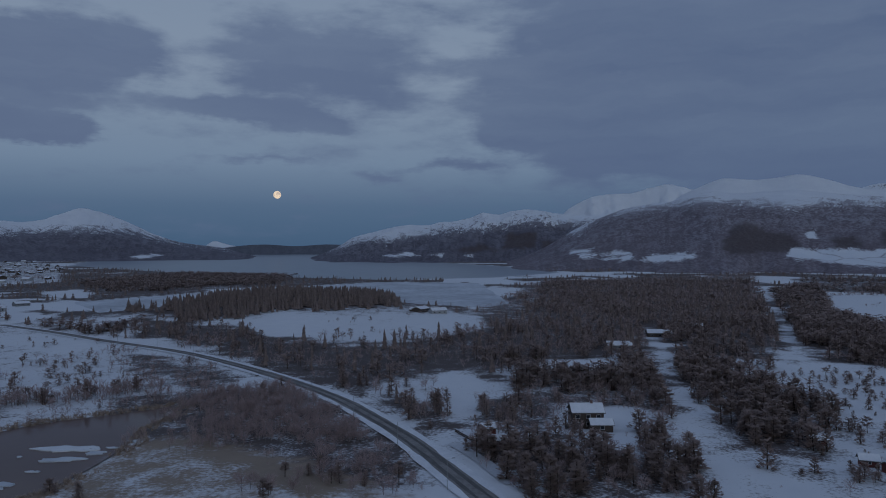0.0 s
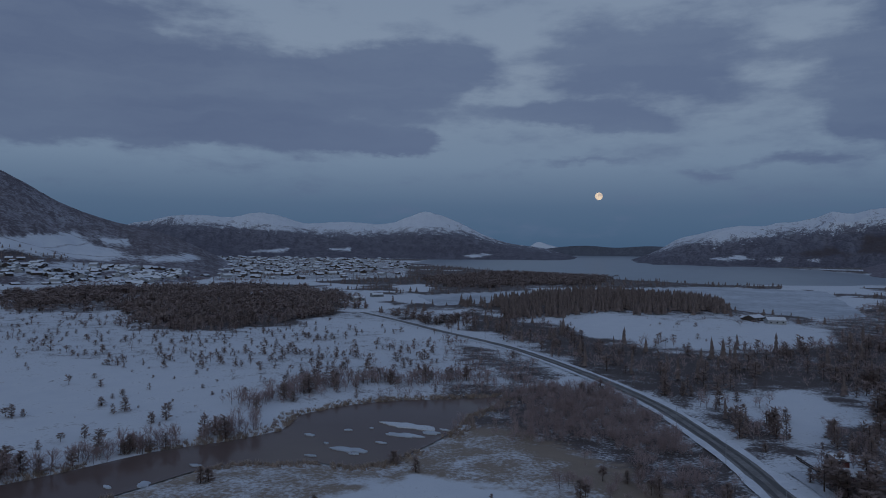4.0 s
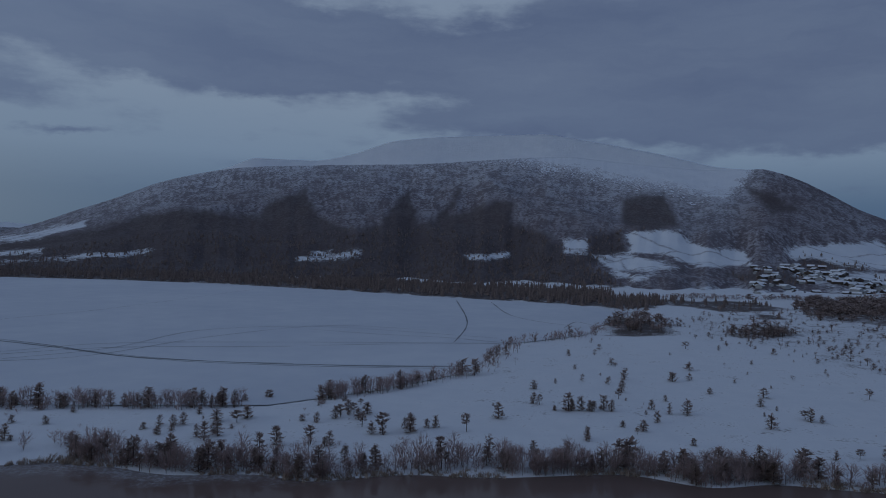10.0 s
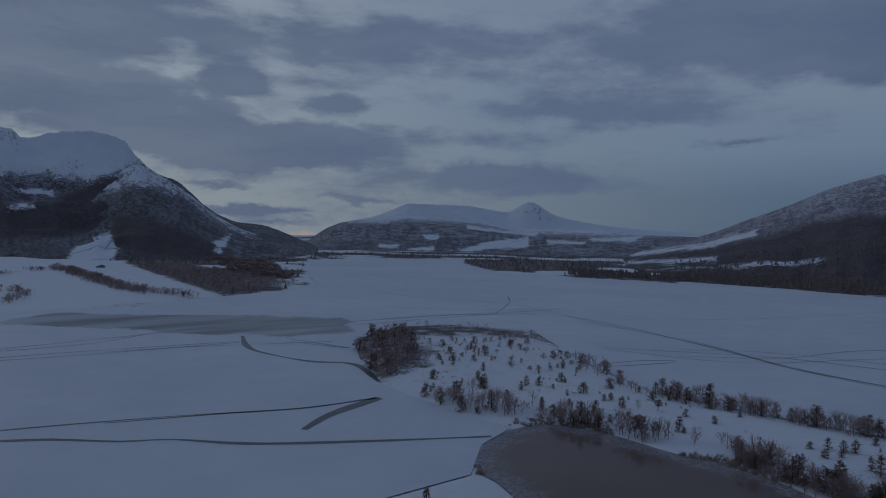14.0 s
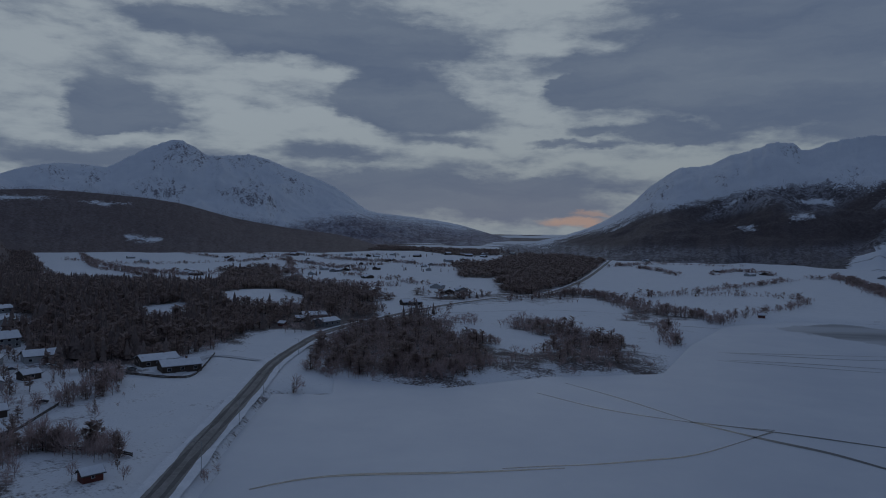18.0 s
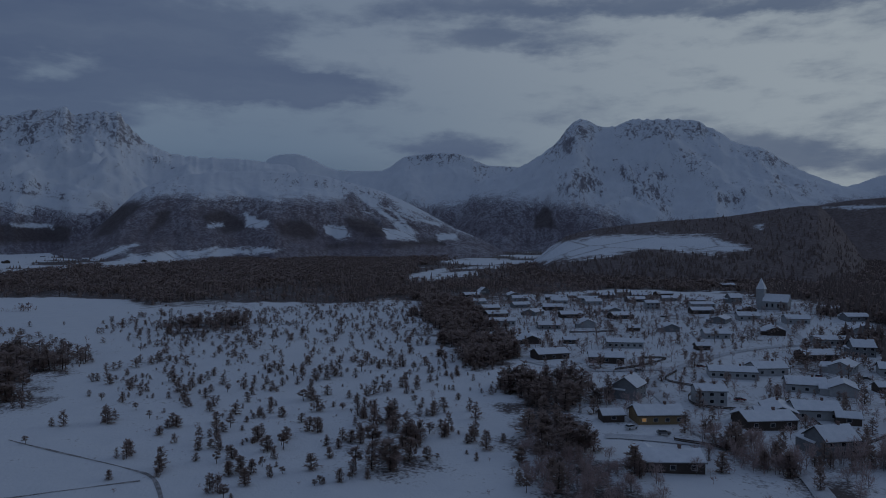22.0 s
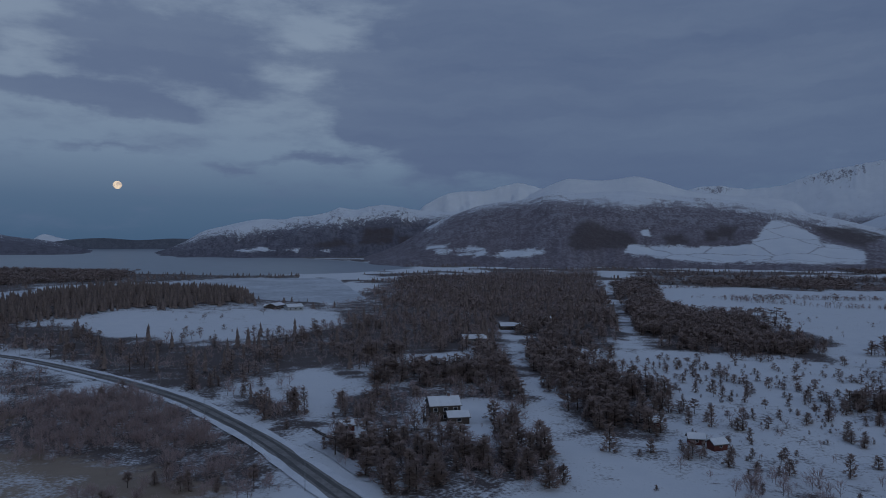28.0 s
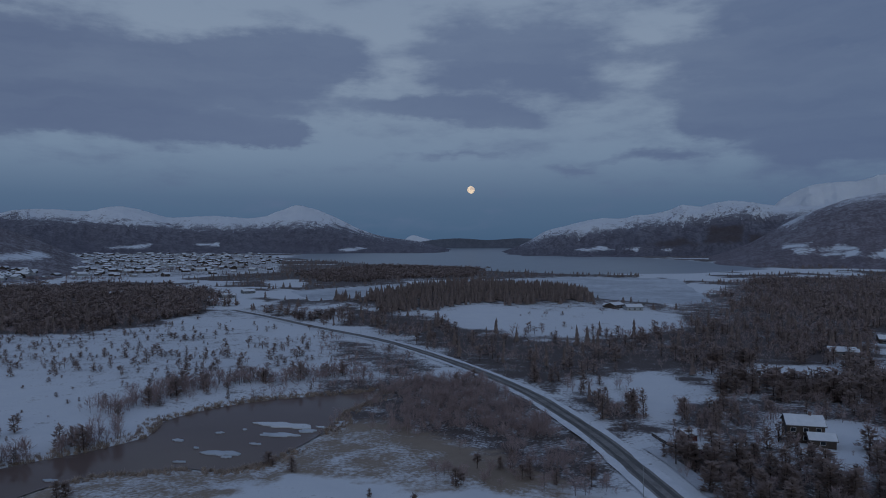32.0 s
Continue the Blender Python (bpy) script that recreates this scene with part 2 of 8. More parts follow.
def varied(name, col_a, col_b, scale, rough=0.8, spec=0.3, relief=0.0, fine=None, island=0.0, leaf=0.0):
    """Two colours mixed by a coarse and a fine grain."""
    m, t, b = material(name, rough, 0.0, spec)
    p = place(t)
    n1, n2 = wnoise(t, p, scale, 4), wnoise(t, p, fine or scale * 9, 3)
    f = wmath(t, "MULTIPLY_ADD", n2.outputs[0], 0.45, wmath(t, "MULTIPLY", n1.outputs[0], 0.55))
    if island:
        g = t.nodes.new("ShaderNodeNewGeometry")
        f = wmath(t, "MULTIPLY_ADD", wmath(t, "SUBTRACT", g.outputs["Random Per Island"], 0.5), island, f)
    col = wmix(t, wstep(t, f, 0.3, 0.7), col_a, col_b)
    t.links.new(col, b.inputs["Base Color"])
    if relief:
        bump(t, b, n2.outputs[0], 0.5, relief)
    if leaf:
        # thin needles and twigs let light through
        tr, mx = t.nodes.new("ShaderNodeBsdfTranslucent"), t.nodes.new("ShaderNodeMixShader")
        t.links.new(col, tr.inputs[0])
        mx.inputs[0].default_value = leaf
        t.links.new(b.outputs[0], mx.inputs[1])
        t.links.new(tr.outputs[0], mx.inputs[2])
        t.links.new(mx.outputs[0], t.nodes["Material Output"].inputs[0])
    return m


def snow_ground():
    m, t, b = material("heath_snow", 0.85, 0.0, 0.2)
    p = place(t)
    big, mid, small = wnoise(t, p, 0.012, 5), wnoise(t, p, 0.09, 5, 0.6), wnoise(t, p, 0.8, 4, 0.65)
    scrub, marsh, clean = attribute(t, "scrub"), attribute(t, "marsh"), attribute(t, "clean")
    snow = wmix(t, mid.outputs[0], (0.62, 0.65, 0.70), (0.77, 0.79, 0.82))
    # tufts of heather and grass that stick out of the snow
    k = wmath(t, "MULTIPLY_ADD", small.outputs[0], 0.6, wmath(t, "MULTIPLY", mid.outputs[0], 0.55))
    k = wmath(t, "MULTIPLY_ADD", big.outputs[0], 0.25, k)
    k = wmath(t, "MULTIPLY_ADD", scrub, 0.32, k)
    k = wmath(t, "MULTIPLY_ADD", clean, -0.25, k)
    tuft = wstep(t, k, 0.78, 0.98)
    earth = wmix(t, small.outputs[0], (0.065, 0.054, 0.055), (0.16, 0.13, 0.125))
    col = wmix(t, tuft, snow, earth)
    reed = wmix(t, mid.outputs[0], (0.21, 0.16, 0.125), (0.36, 0.29, 0.23))
    frost = wmix(t, wstep(t, k, 0.54, 0.8), (0.68, 0.70, 0.74), reed)
    col = wmix(t, wstep(t, wmath(t, "MULTIPLY_ADD", wmath(t, "SUBTRACT", mid.outputs[0], 0.5), 1.2, marsh), 0.25, 0.6), col, frost)
    t.links.new(col, b.inputs["Base Color"])
    bump(t, b, small.outputs[0], 0.6, 0.35)
    return m


def lake_snow():
    m, t, b = material("lake_ice_snow", 0.6, 0.0, 0.4)
    p = place(t)
    big, mid, small = wnoise(t, p, 0.006, 5), wnoise(t, p, 0.045, 5, 0.6), wnoise(t, p, 0.5, 3)
    f = wmath(t, "MULTIPLY_ADD", mid.outputs[0], 0.4, wmath(t, "MULTIPLY", big.outputs[0], 0.6))
    col = wmix(t, wstep(t, f, 0.3, 0.75), (0.53, 0.57, 0.64), (0.66, 0.69, 0.735))
    # grey melt ice and dark water where the stream keeps the lake open
    run = wnoise(t, place(t, (0.006, 0.03, 1)), 1.0, 5, 0.6)
    slush = wstep(t, wmath(t, "MULTIPLY_ADD", wmath(t, "SUBTRACT", mid.outputs[0], 0.5), 44.0, attribute(t, "open")), -3.0, 5.0)
    melt = wmix(t, wstep(t, run.outputs[0], 0.36, 0.66), (0.10, 0.115, 0.14), (0.34, 0.37, 0.42))
    col = wmix(t, slush, col, melt)
    t.links.new(col, b.inputs["Base Color"])
    r = wmath(t, "MULTIPLY_ADD", slush, -0.25, 0.6)
    t.links.new(r, b.inputs["Roughness"])
    bump(t, b, small.outputs[0], 0.3, 0.05)
    return m


def water(name, col, wave, rough, ice=False, gloss=0.5):
    m, t, b = material(name, rough, 0.0, gloss)
    p = place(t)
    n = wnoise(t, p, wave, 4)
    base = wmix(t, wnoise(t, p, 0.02, 3).outputs[0], col, tuple(c * 1.8 for c in col))
    if ice:
        rim = attribute(t, "rim")
        k = wnoise(t, p, 0.12, 6, 0.65)
        f = wmath(t, "MULTIPLY_ADD", wmath(t, "SUBTRACT", k.outputs[0], 0.5), 18.0, rim)
        slush = wstep(t, f, 12.0, 0.0)
        spot = wstep(t, wnoise(t, p, 0.9, 5, 0.7).outputs[0], 0.45, 0.62)
        base = wmix(t, wmath(t, "MULTIPLY", slush, wmath(t, "MULTIPLY_ADD", spot, 0.6, 0.25)), base, (0.42, 0.44, 0.48))
        t.links.new(wmath(t, "MULTIPLY_ADD", slush, 0.4, rough), b.inputs["Roughness"])
    t.links.new(base, b.inputs["Base Color"])
    bump(t, b, n.outputs[0], 0.25, 0.15)
    return m


def alpine(name, forest=(0.145, 0.115, 0.130), rock=(0.12, 0.110, 0.128), speckle=0.7, band=25.0, grain=2.0, streaks=1.0, crags=0.0, dusting=0.0):
    """Snow, rock and birch forest, with spruce stands and fields where they lie on the mountain."""
    m, t, b = material(name, 0.85, 0.0, 0.15)
    p = place(t)
    rise, below = attribute(t, "rise"), attribute(t, "below")
    geo = t.nodes.new("ShaderNodeNewGeometry")
    nz = t.nodes.new("ShaderNodeSeparateXYZ")
    t.links.new(geo.outputs["Normal"], nz.inputs[0])
    big, mid, small = wnoise(t, p, 0.0035, 5), wnoise(t, p, 0.017, 6, 0.65), wnoise(t, p, 0.11, 4, 0.72)
    fall = t.nodes.new("ShaderNodeCombineXYZ")
    t.links.new(wmath(t, "MULTIPLY", attribute(t, "bearing"), 3.4), fall.inputs[0])
    t.links.new(wmath(t, "MULTIPLY", rise, 0.024), fall.inputs[1])
    wob = t.nodes.new("ShaderNodeVectorMath")
    wob.operation = "MULTIPLY_ADD"
    t.links.new(mid.outputs["Color"], wob.inputs[0])
    wob.inputs[1].default_value = (4.6, 4.0, 0)
    t.links.new(fall.outputs[0], wob.inputs[2])
    rib = wnoise(t, wob.outputs[0], 1.0, 7, 0.66)
    snow = wmix(t, mid.outputs[0], (0.64, 0.68, 0.75), (0.82, 0.85, 0.89))

    def off(noise, amount, base):
        return wmath(t, "MULTIPLY_ADD", wmath(t, "SUBTRACT", noise.outputs[0], 0.5), amount, base)

    # rock: ribs and broken ledges where the crags are, thin runnels elsewhere on steep ground
    crag = wstep(t, off(mid, 150.0, attribute(t, "rock")), -90.0, 40.0)
    k = wmath(t, "MULTIPLY_ADD", crag, 0.30, wmath(t, "MULTIPLY", wmath(t, "SUBTRACT", 1.0, nz.outputs[2]), 0.35))
    k = off(small, 0.75, off(rib, 1.5 * streaks, k))
    bare = wstep(t, wmath(t, "ADD", k, crags), 0.35, 0.52)
    col = wmix(t, wmath(t, "MULTIPLY", bare, 0.9), snow, wmix(t, small.outputs[0], rock, tuple(c * 2.0 for c in rock)))
    # single trees as dots, closer and closer downhill
    edge = off(rib, band * 2.2, off(small, band * 1.6, off(mid, band * 2.4, below)))
    cells = t.nodes.new("ShaderNodeTexVoronoi")
    cells.inputs["Scale"].default_value = 0.105 * grain
    t.links.new(p, cells.inputs["Vector"])
    room = wmath(t, "MULTIPLY_ADD", wstep(t, edge, -band * 0.9, band * 2.6), 1.35, -0.05)
    room = off(mid, 0.9, room)
    cover = wmath(t, "MULTIPLY", wstep(t, wmath(t, "SUBTRACT", room, cells.outputs["Distance"]), -0.05, 0.12), 0.95)
    gaps = wmath(t, "MULTIPLY_ADD", mid.outputs[0], 0.55, wmath(t, "MULTIPLY", small.outputs[0], 0.75))
    gaps = wstep(t, off(rib, 0.5, gaps), 0.58, 0.76)
    wood = wmix(t, wstep(t, wmath(t, "MULTIPLY_ADD", small.outputs[0], 0.6, wmath(t, "MULTIPLY", rib.outputs[0], 0.6)), 0.35, 0.85), tuple(c * 0.7 for c in forest), tuple(c * 1.6 for c in forest))
    thin_out = wmath(t, "MULTIPLY_ADD", wstep(t, below, 160.0, 0.0), 0.6, 0.4)
    thin_out = off(big, 1.2, thin_out)
    wood = wmix(t, wmath(t, "MULTIPLY", wmath(t, "MULTIPLY", gaps, speckle), thin_out, clamp=True), wood, (0.60, 0.62, 0.68))
    if dusting:
        # snow on the branches high up
        wood = wmix(t, wmath(t, "MULTIPLY", wstep(t, below, 190.0, 0.0), dusting), wood, (0.55, 0.57, 0.63))
    col = wmix(t, cover, col, wood)
    # spruce stands with ragged edges, and white fields
    spruce = wmix(t, small.outputs[0], (0.065, 0.052, 0.055), (0.130, 0.104, 0.104))
    col = wmix(t, wmath(t, "MULTIPLY", wstep(t, off(small, 30.0, off(mid, 60.0, attribute(t, "stand"))), -8.0, 14.0), 0.86), col, spruce)
    rows = t.nodes.new("ShaderNodeTexVoronoi")
    rows.feature = "DISTANCE_TO_EDGE"
    rows.inputs["Scale"].default_value = 0.0062
    t.links.new(p, rows.inputs["Vector"])
    hedge = wstep(t, off(small, 0.09, rows.outputs["Distance"]), -0.03, 0.036)
    col = wmix(t, wmath(t, "MULTIPLY", hedge, wstep(t, off(small, 22.0, off(mid, 34.0, attribute(t, "meadow"))), -3.0, 6.0)), col, snow)
    t.links.new(col, b.inputs["Base Color"])
    bump(t, b, small.outputs[0], 0.8, 5.0)
    return m


M_SNOW, M_ICE = snow_ground(), lake_snow()
M_POND = water("pond_dark_water", (0.110, 0.078, 0.070), 0.35, 0.08, ice=True, gloss=0.06)
M_FJORD = water("fjord_water", (0.11, 0.14, 0.18), 0.05, 0.3)
M_INLET = varied("inlet_grey_ice", (0.30, 0.33, 0.38), (0.60, 0.64, 0.70), 0.012, 0.5)
M_CRACK = varied("wet_crack_ice", (0.035, 0.040, 0.050), (0.085, 0.095, 0.115), 0.1, 0.35)
M_ASPHALT = varied("frosty_asphalt", (0.15, 0.143, 0.138), (0.29, 0.28, 0.275), 0.12, 0.8, relief=0.01)
M_VERGE = varied("ploughed_snow", (0.62, 0.65, 0.70), (0.80, 0.82, 0.86), 0.25, 0.85, relief=0.1)
M_TRACK = varied("packed_grey_snow", (0.42, 0.44, 0.48), (0.60, 0.62, 0.66), 0.2, 0.8)
M_DITCH = varied("dead_grass_in_snow", (0.10, 0.085, 0.08), (0.5, 0.5, 0.52), 0.5, 0.9)
M_REED = varied("dead_reed", (0.30, 0.235, 0.195), (0.46, 0.37, 0.31), 0.4, 0.9, island=0.4)
M_RUT = varied("salted_wheel_rut", (0.085, 0.080, 0.080), (0.15, 0.145, 0.145), 0.3, 0.8)
# needle colours lightened and warmed to stand in for haze over dark woods
M_PINE = varied("lightened_pine_needles", (0.25, 0.190, 0.172), (0.39, 0.298, 0.268), 0.6, 0.9, island=0.14, leaf=0.3)
M_SPRUCE = varied("lightened_spruce_needles", (0.185, 0.145, 0.135), (0.30, 0.235, 0.215), 0.6, 0.9, island=0.14, leaf=0.25)
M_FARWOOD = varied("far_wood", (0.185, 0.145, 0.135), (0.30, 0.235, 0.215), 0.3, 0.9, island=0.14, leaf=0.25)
M_BARK = varied("pine_bark", (0.05, 0.036, 0.03), (0.11, 0.08, 0.06), 2.0, 0.9)
# twig colours lightened to offset the shade inside dense thickets
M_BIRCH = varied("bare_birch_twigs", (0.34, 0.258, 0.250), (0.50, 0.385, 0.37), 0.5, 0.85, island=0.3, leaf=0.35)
M_WHITE_BARK = varied("birch_bark", (0.12, 0.11, 0.105), (0.34, 0.32, 0.31), 3.0, 0.8)
M_WALL = {k: varied(k + "_cladding", a, b, 0.7, 0.8, relief=0.02, fine=9) for k, a, b in (
    ("white", (0.30, 0.31, 0.32), (0.42, 0.43, 0.44)), ("brown", (0.055, 0.042, 0.036), (0.09, 0.07, 0.06)),
    ("grey", (0.16, 0.17, 0.18), (0.24, 0.25, 0.26)), ("ochre", (0.21, 0.15, 0.08), (0.29, 0.21, 0.12)), ("red", (0.10, 0.035, 0.03), (0.15, 0.05, 0.04)))}
M_CAR = {k: varied(k + "_car_paint", c, tuple(q * 1.3 for q in c), 2.0, 0.35, 0.5) for k, c in (("dark", (0.03, 0.03, 0.035)), ("grey", (0.14, 0.14, 0.15)), ("white", (0.42, 0.43, 0.44)), ("red", (0.16, 0.03, 0.03)))}
M_ROOF_SNOW = varied("roof_snow", (0.66, 0.69, 0.74), (0.80, 0.82, 0.86), 0.5, 0.85, relief=0.05)
M_EAVES = varied("dark_eaves", (0.06, 0.055, 0.055), (0.10, 0.09, 0.09), 1.5, 0.7)
M_FRAME = varied("window_frame_paint", (0.45, 0.45, 0.46), (0.58, 0.58, 0.59), 2.0, 0.6)
M_BRICK = varied("chimney_brick", (0.14, 0.09, 0.08), (0.22, 0.15, 0.13), 3.0, 0.9)
M_POLE = varied("galvanised_pole", (0.22, 0.23, 0.24), (0.32, 0.33, 0.34), 3.0, 0.5)
M_GLASS, _t, _b = material("window_glass", 0.08, 0.0, 0.5)
_b.inputs["Base Color"].default_value = (0.02, 0.023, 0.028, 1)
M_LIT, _t, _b = material("lit_window", 0.2)
_b.inputs["Base Color"].default_value = (0.3, 0.2, 0.1, 1)
_b.inputs["Emission Color"].default_value = (1.0, 0.55, 0.2, 1)
_b.inputs["Emission Strength"].default_value = 0.16
M_MOON, _t, _b = material("moon_face", 1.0)
_n = wnoise(_t, place(_t), 0.035, 3)
_t.links.new(wmix(_t, wstep(_t, _n.outputs[0], 0.4, 0.62), (1.0, 0.80, 0.58), (0.62, 0.50, 0.42)), _b.inputs["Emission Color"])
_b.inputs["Base Color"].default_value = (0.1, 0.1, 0.1, 1)
_b.inputs["Emission Strength"].default_value = 0.8
# ---------------------------------------------------------------- plan in metres; y ahead of the first view, bearings turn left
ROAD = [(-374, 597), (-300, 543), (-238, 493), (-168, 441), (-124, 398), (-80, 347), (-47, 302), (-26, 264), (-11, 233), (2, 200), (13, 172), (38, 112), (58, 50), (67, -20), (79, -80), (94, -133), (107, -173), (130, -247), (148, -303), (160, -364), (165, -406), (160, -460), (137, -573), (104, -662), (57, -750), (34, -903), (17, -1139), (-11, -1760)]
LAKE = [(-715, 271), (-801, 223), (-866, 99), (-961, -43), (-1050, -209), (-1107, -387), (-1122, -556), (-1067, -526), (-1034, -723), (-1027, -882), (-1258, -1191), (-1589, -1513), (-1452, -1461), (-1234, -1546), (-1003, -1485), (-604, -880), (-547, -774), (-455, -696), (-329, -644), (-298, -638), (-236, -580), (-155, -585), (-92, -542), (-55, -432), (-34, -342), (19, -319), (59, -283), (112, -291), (100, -259), (124, -253), (111, -202), (99, -165), (95, -169), (89, -143), (70, -140), (20, -110), (-20, -118), (-70, -128), (-150, -123), (-173, -140), (-196, -147), (-196, -154), (-198, -183), (-201, -206), (-207, -231), (-238, -286), (-283, -352), (-278, -342), (-340, -372), (-379, -361), (-402, -300), (-353, -240), (-353, -245), (-309, -180), (-287, -144), (-285, -105), (-285, -68), (-286, -34), (-315, 8), (-361, 54), (-466, 95), (-486, 122), (-521, 164), (-574, 190)]
POND = [(-112, 299), (-123, 287), (-147, 270), (-162, 251), (-169, 228), (-162, 209), (-162, 202), (-169, 184), (-179, 167), (-186, 139), (-192, 118), (-190, 98), (-201, 79), (-200, 55), (-199, 39), (-202, 17), (-199, 1), (-197, -11), (-203, -25), (-203, -48), (-210, -65), (-214, -81), (-216, -77), (-212, -95), (-215, -122), (-210, -141), (-193, -145), (-176, -140), (-162, -133), (-153, -122), (-147, -106), (-110, -45), (-100, 0), (-90, 40), (-161, 93), (-160, 109), (-156, 139), (-151, 164), (-130, 178), (-134, 181), (-114, 181), (-108, 193), (-106, 210), (-106, 236), (-110, 257), (-107, 280)]
MARSH = [(-114, 181), (-108, 193), (-106, 210), (-106, 236), (-91, 244), (-67, 229), (-86, 206), (-95, 189), (-99, 170), (-101, 173), (-113, 124), (-157, 90), (-160, 109), (-156, 139), (-151, 164), (-130, 178), (-120, 184)]
REEDS = [(-111, 182), (-105, 208), (-95, 234), (-64, 226), (-37, 203), (-12, 178)]
OPEN_HEATH = [(-322, 34), (-346, 57), (-447, 168), (-370, 342), (-281, 285), (-210, 196), (-206, 126), (-215, 67), (-220, 25), (-250, 74), (-242, -4), (-229, -55), (-236, -107), (-276, -128), (-278, -27), (-315, 16)]
SEA = [(-1718, 3971), (-1440, 4451), (-709, 4574), (210, 2501), (319, 1927), (102, 1615), (-116, 1516), (-333, 1636), (-513, 1780), (-922, 2134), (-1388, 2627), (-1690, 3452)]
INLET = [(-461, 883), (-429, 951), (-289, 1218), (-118, 1408), (67, 1375), (78, 854), (38, 779), (-37, 794), (-97, 1061), (-245, 1000), (-267, 745), (-330, 704)]
OPENWATER = [(-121, -534), (-175, -585), (-219, -538), (-290, -491), (-340, -432), (-293, -366), (-249, -374), (-231, -401), (-206, -419), (-183, -465)]
DITCHES = [[(242, 81), (220, 57), (204, 40), (194, 32), (169, 26)], [(184, 98), (188, 63), (193, 35)], [(124, -229), (118, -250), (100, -261)], [(117, -528), (52, -583), (-33, -576)], [(-46, -510), (-124, -536), (-181, -561)]]
ISLET = (-123, 232)
WOODS = []
WOODS.append(('mixed', 0.014, [(195, 1388), (395, 1427), (597, 1368), (232, 478), (190, 406), (143, 430), (154, 511), (161, 565), (104, 399), (45, 390), (21, 315), (5, 381), (-18, 342), (-34, 298), (-70, 328), (-114, 392), (-163, 459), (-226, 518), (-263, 616), (-148, 552), (-87, 485), (-32, 470), (30, 567), (80, 686)]))
WOODS.append(('spruce', 0.03, [(-303, 696), (-275, 774), (-190, 834), (-157, 878), (-94, 876), (-35, 732), (-100, 679), (-160, 659), (-216, 593)]))
WOODS.append(('mixed', 0.03, [(-34, 298), (-17, 328), (1, 292), (14, 264), (28, 251), (37, 315), (30, 327), (21, 315), (3, 256), (-14, 264)]))
WOODS.append(('pine', 0.032, [(6, 227), (27, 233), (72, 233), (83, 233), (70, 177), (25, 177), (18, 199)]))
WOODS.append(('pine', 0.03, [(106, 409), (119, 408), (92, 291), (77, 297), (37, 315), (49, 372)]))
WOODS.append(('pine', 0.022, [(108, 291), (124, 302), (138, 269), (112, 218), (91, 209), (90, 233)]))
WOODS.append(('birch', 0.05, [(-104, 253), (-114, 293), (-97, 316), (-64, 304), (-31, 268), (-15, 227), (-14, 199), (-40, 221), (-63, 228)]))
WOODS.append(('birch', 0.015, [(-215, 460), (-150, 413), (-100, 343), (-104, 322), (-128, 329), (-152, 343)]))
WOODS.append(('mixed', 0.013, [(-614, 537), (-563, 591), (-438, 654), (-394, 589), (-355, 457), (-400, 405), (-473, 415)]))
WOODS.append(('pine', 0.03, [(-331, 584), (-261, 557), (-230, 511), (-297, 544)]))
WOODS.append(('birch', 0.005, [(-791, 1683), (-455, 1578), (-120, 1432), (-302, 1233), (-458, 1016), (-542, 1068)]))
WOODS.append(('sparse', 0.0015, [(-444, 389), (-426, 431), (-329, 508), (-220, 469), (-150, 297), (-191, 246), (-205, 181)]))
WOODS.append(('pine', 0.02, [(336, 642), (472, 647), (301, 417), (225, 388), (247, 485)]))
WOODS.append(('sparse', 0.008, [(140, 394), (206, 411), (265, 368), (126, 178), (84, 185), (97, 252), (105, 307)]))
WOODS.append(('pine', 0.022, [(504, 1098), (654, 1227), (423, 711), (241, 462), (222, 440), (330, 691)]))
WOODS.append(('pine', 0.02, [(260, 489), (356, 511), (326, 384), (284, 346), (236, 388)]))
WOODS.append(('pine', 0.03, [(405, 413), (560, 449), (648, 376), (588, 319), (494, 339), (332, 275), (297, 290)]))
WOODS.append(('pine', 0.03, [(230, 263), (256, 263), (201, 207), (198, 223)]))
WOODS.append(('birch', 0.03, [(227, 230), (248, 213), (223, 195), (208, 207)]))
WOODS.append(('pine', 0.03, [(298, 141), (365, 152), (441, 132), (298, 91), (277, 108)]))
WOODS.append(('pine', 0.035, [(180, 134), (202, 140), (224, 122), (214, 106), (173, 89), (149, 108)]))
WOODS.append(('birch', 0.03, [(113, 167), (128, 169), (148, 146), (136, 136), (118, 133), (104, 150)]))
WOODS.append(('mixed', 0.016, [(178, 1033), (436, 966), (228, 476), (178, 521), (176, 591), (114, 418), (73, 409)]))
WOODS.append(('pine', 0.025, [(134, 400), (153, 384), (147, 287), (123, 219), (110, 214), (82, 180), (100, 245), (107, 284)]))
WOODS.append(('sparse', 0.008, [(176, 361), (258, 337), (207, 215), (246, 198), (305, 245), (451, 208), (546, 163), (402, 121), (263, 142), (172, 140), (118, 183), (112, 233)]))
WOODS.append(('pine', 0.004, [(733, 1509), (1165, 1089), (1081, 625), (1110, 328), (814, 241), (818, 436), (752, 704), (603, 916), (561, 1051)]))
WOODS.append(('pine', 0.02, [(572, 518), (805, 486), (693, 412), (496, 325), (400, 323), (292, 268)]))
WOODS.append(('pine', 0.03, [(280, 133), (318, 142), (437, 139), (420, 98), (379, 89), (324, 109), (271, 124)]))
WOODS.append(('mixed', 0.007, [(1003, 367), (1093, -82), (1298, -289), (1352, -553), (838, -341), (742, -190), (663, -73), (750, 110), (801, 266)]))
WOODS.append(('pine', 0.035, [(157, 116), (188, 134), (238, 138), (234, 116), (196, 98), (159, 87)]))
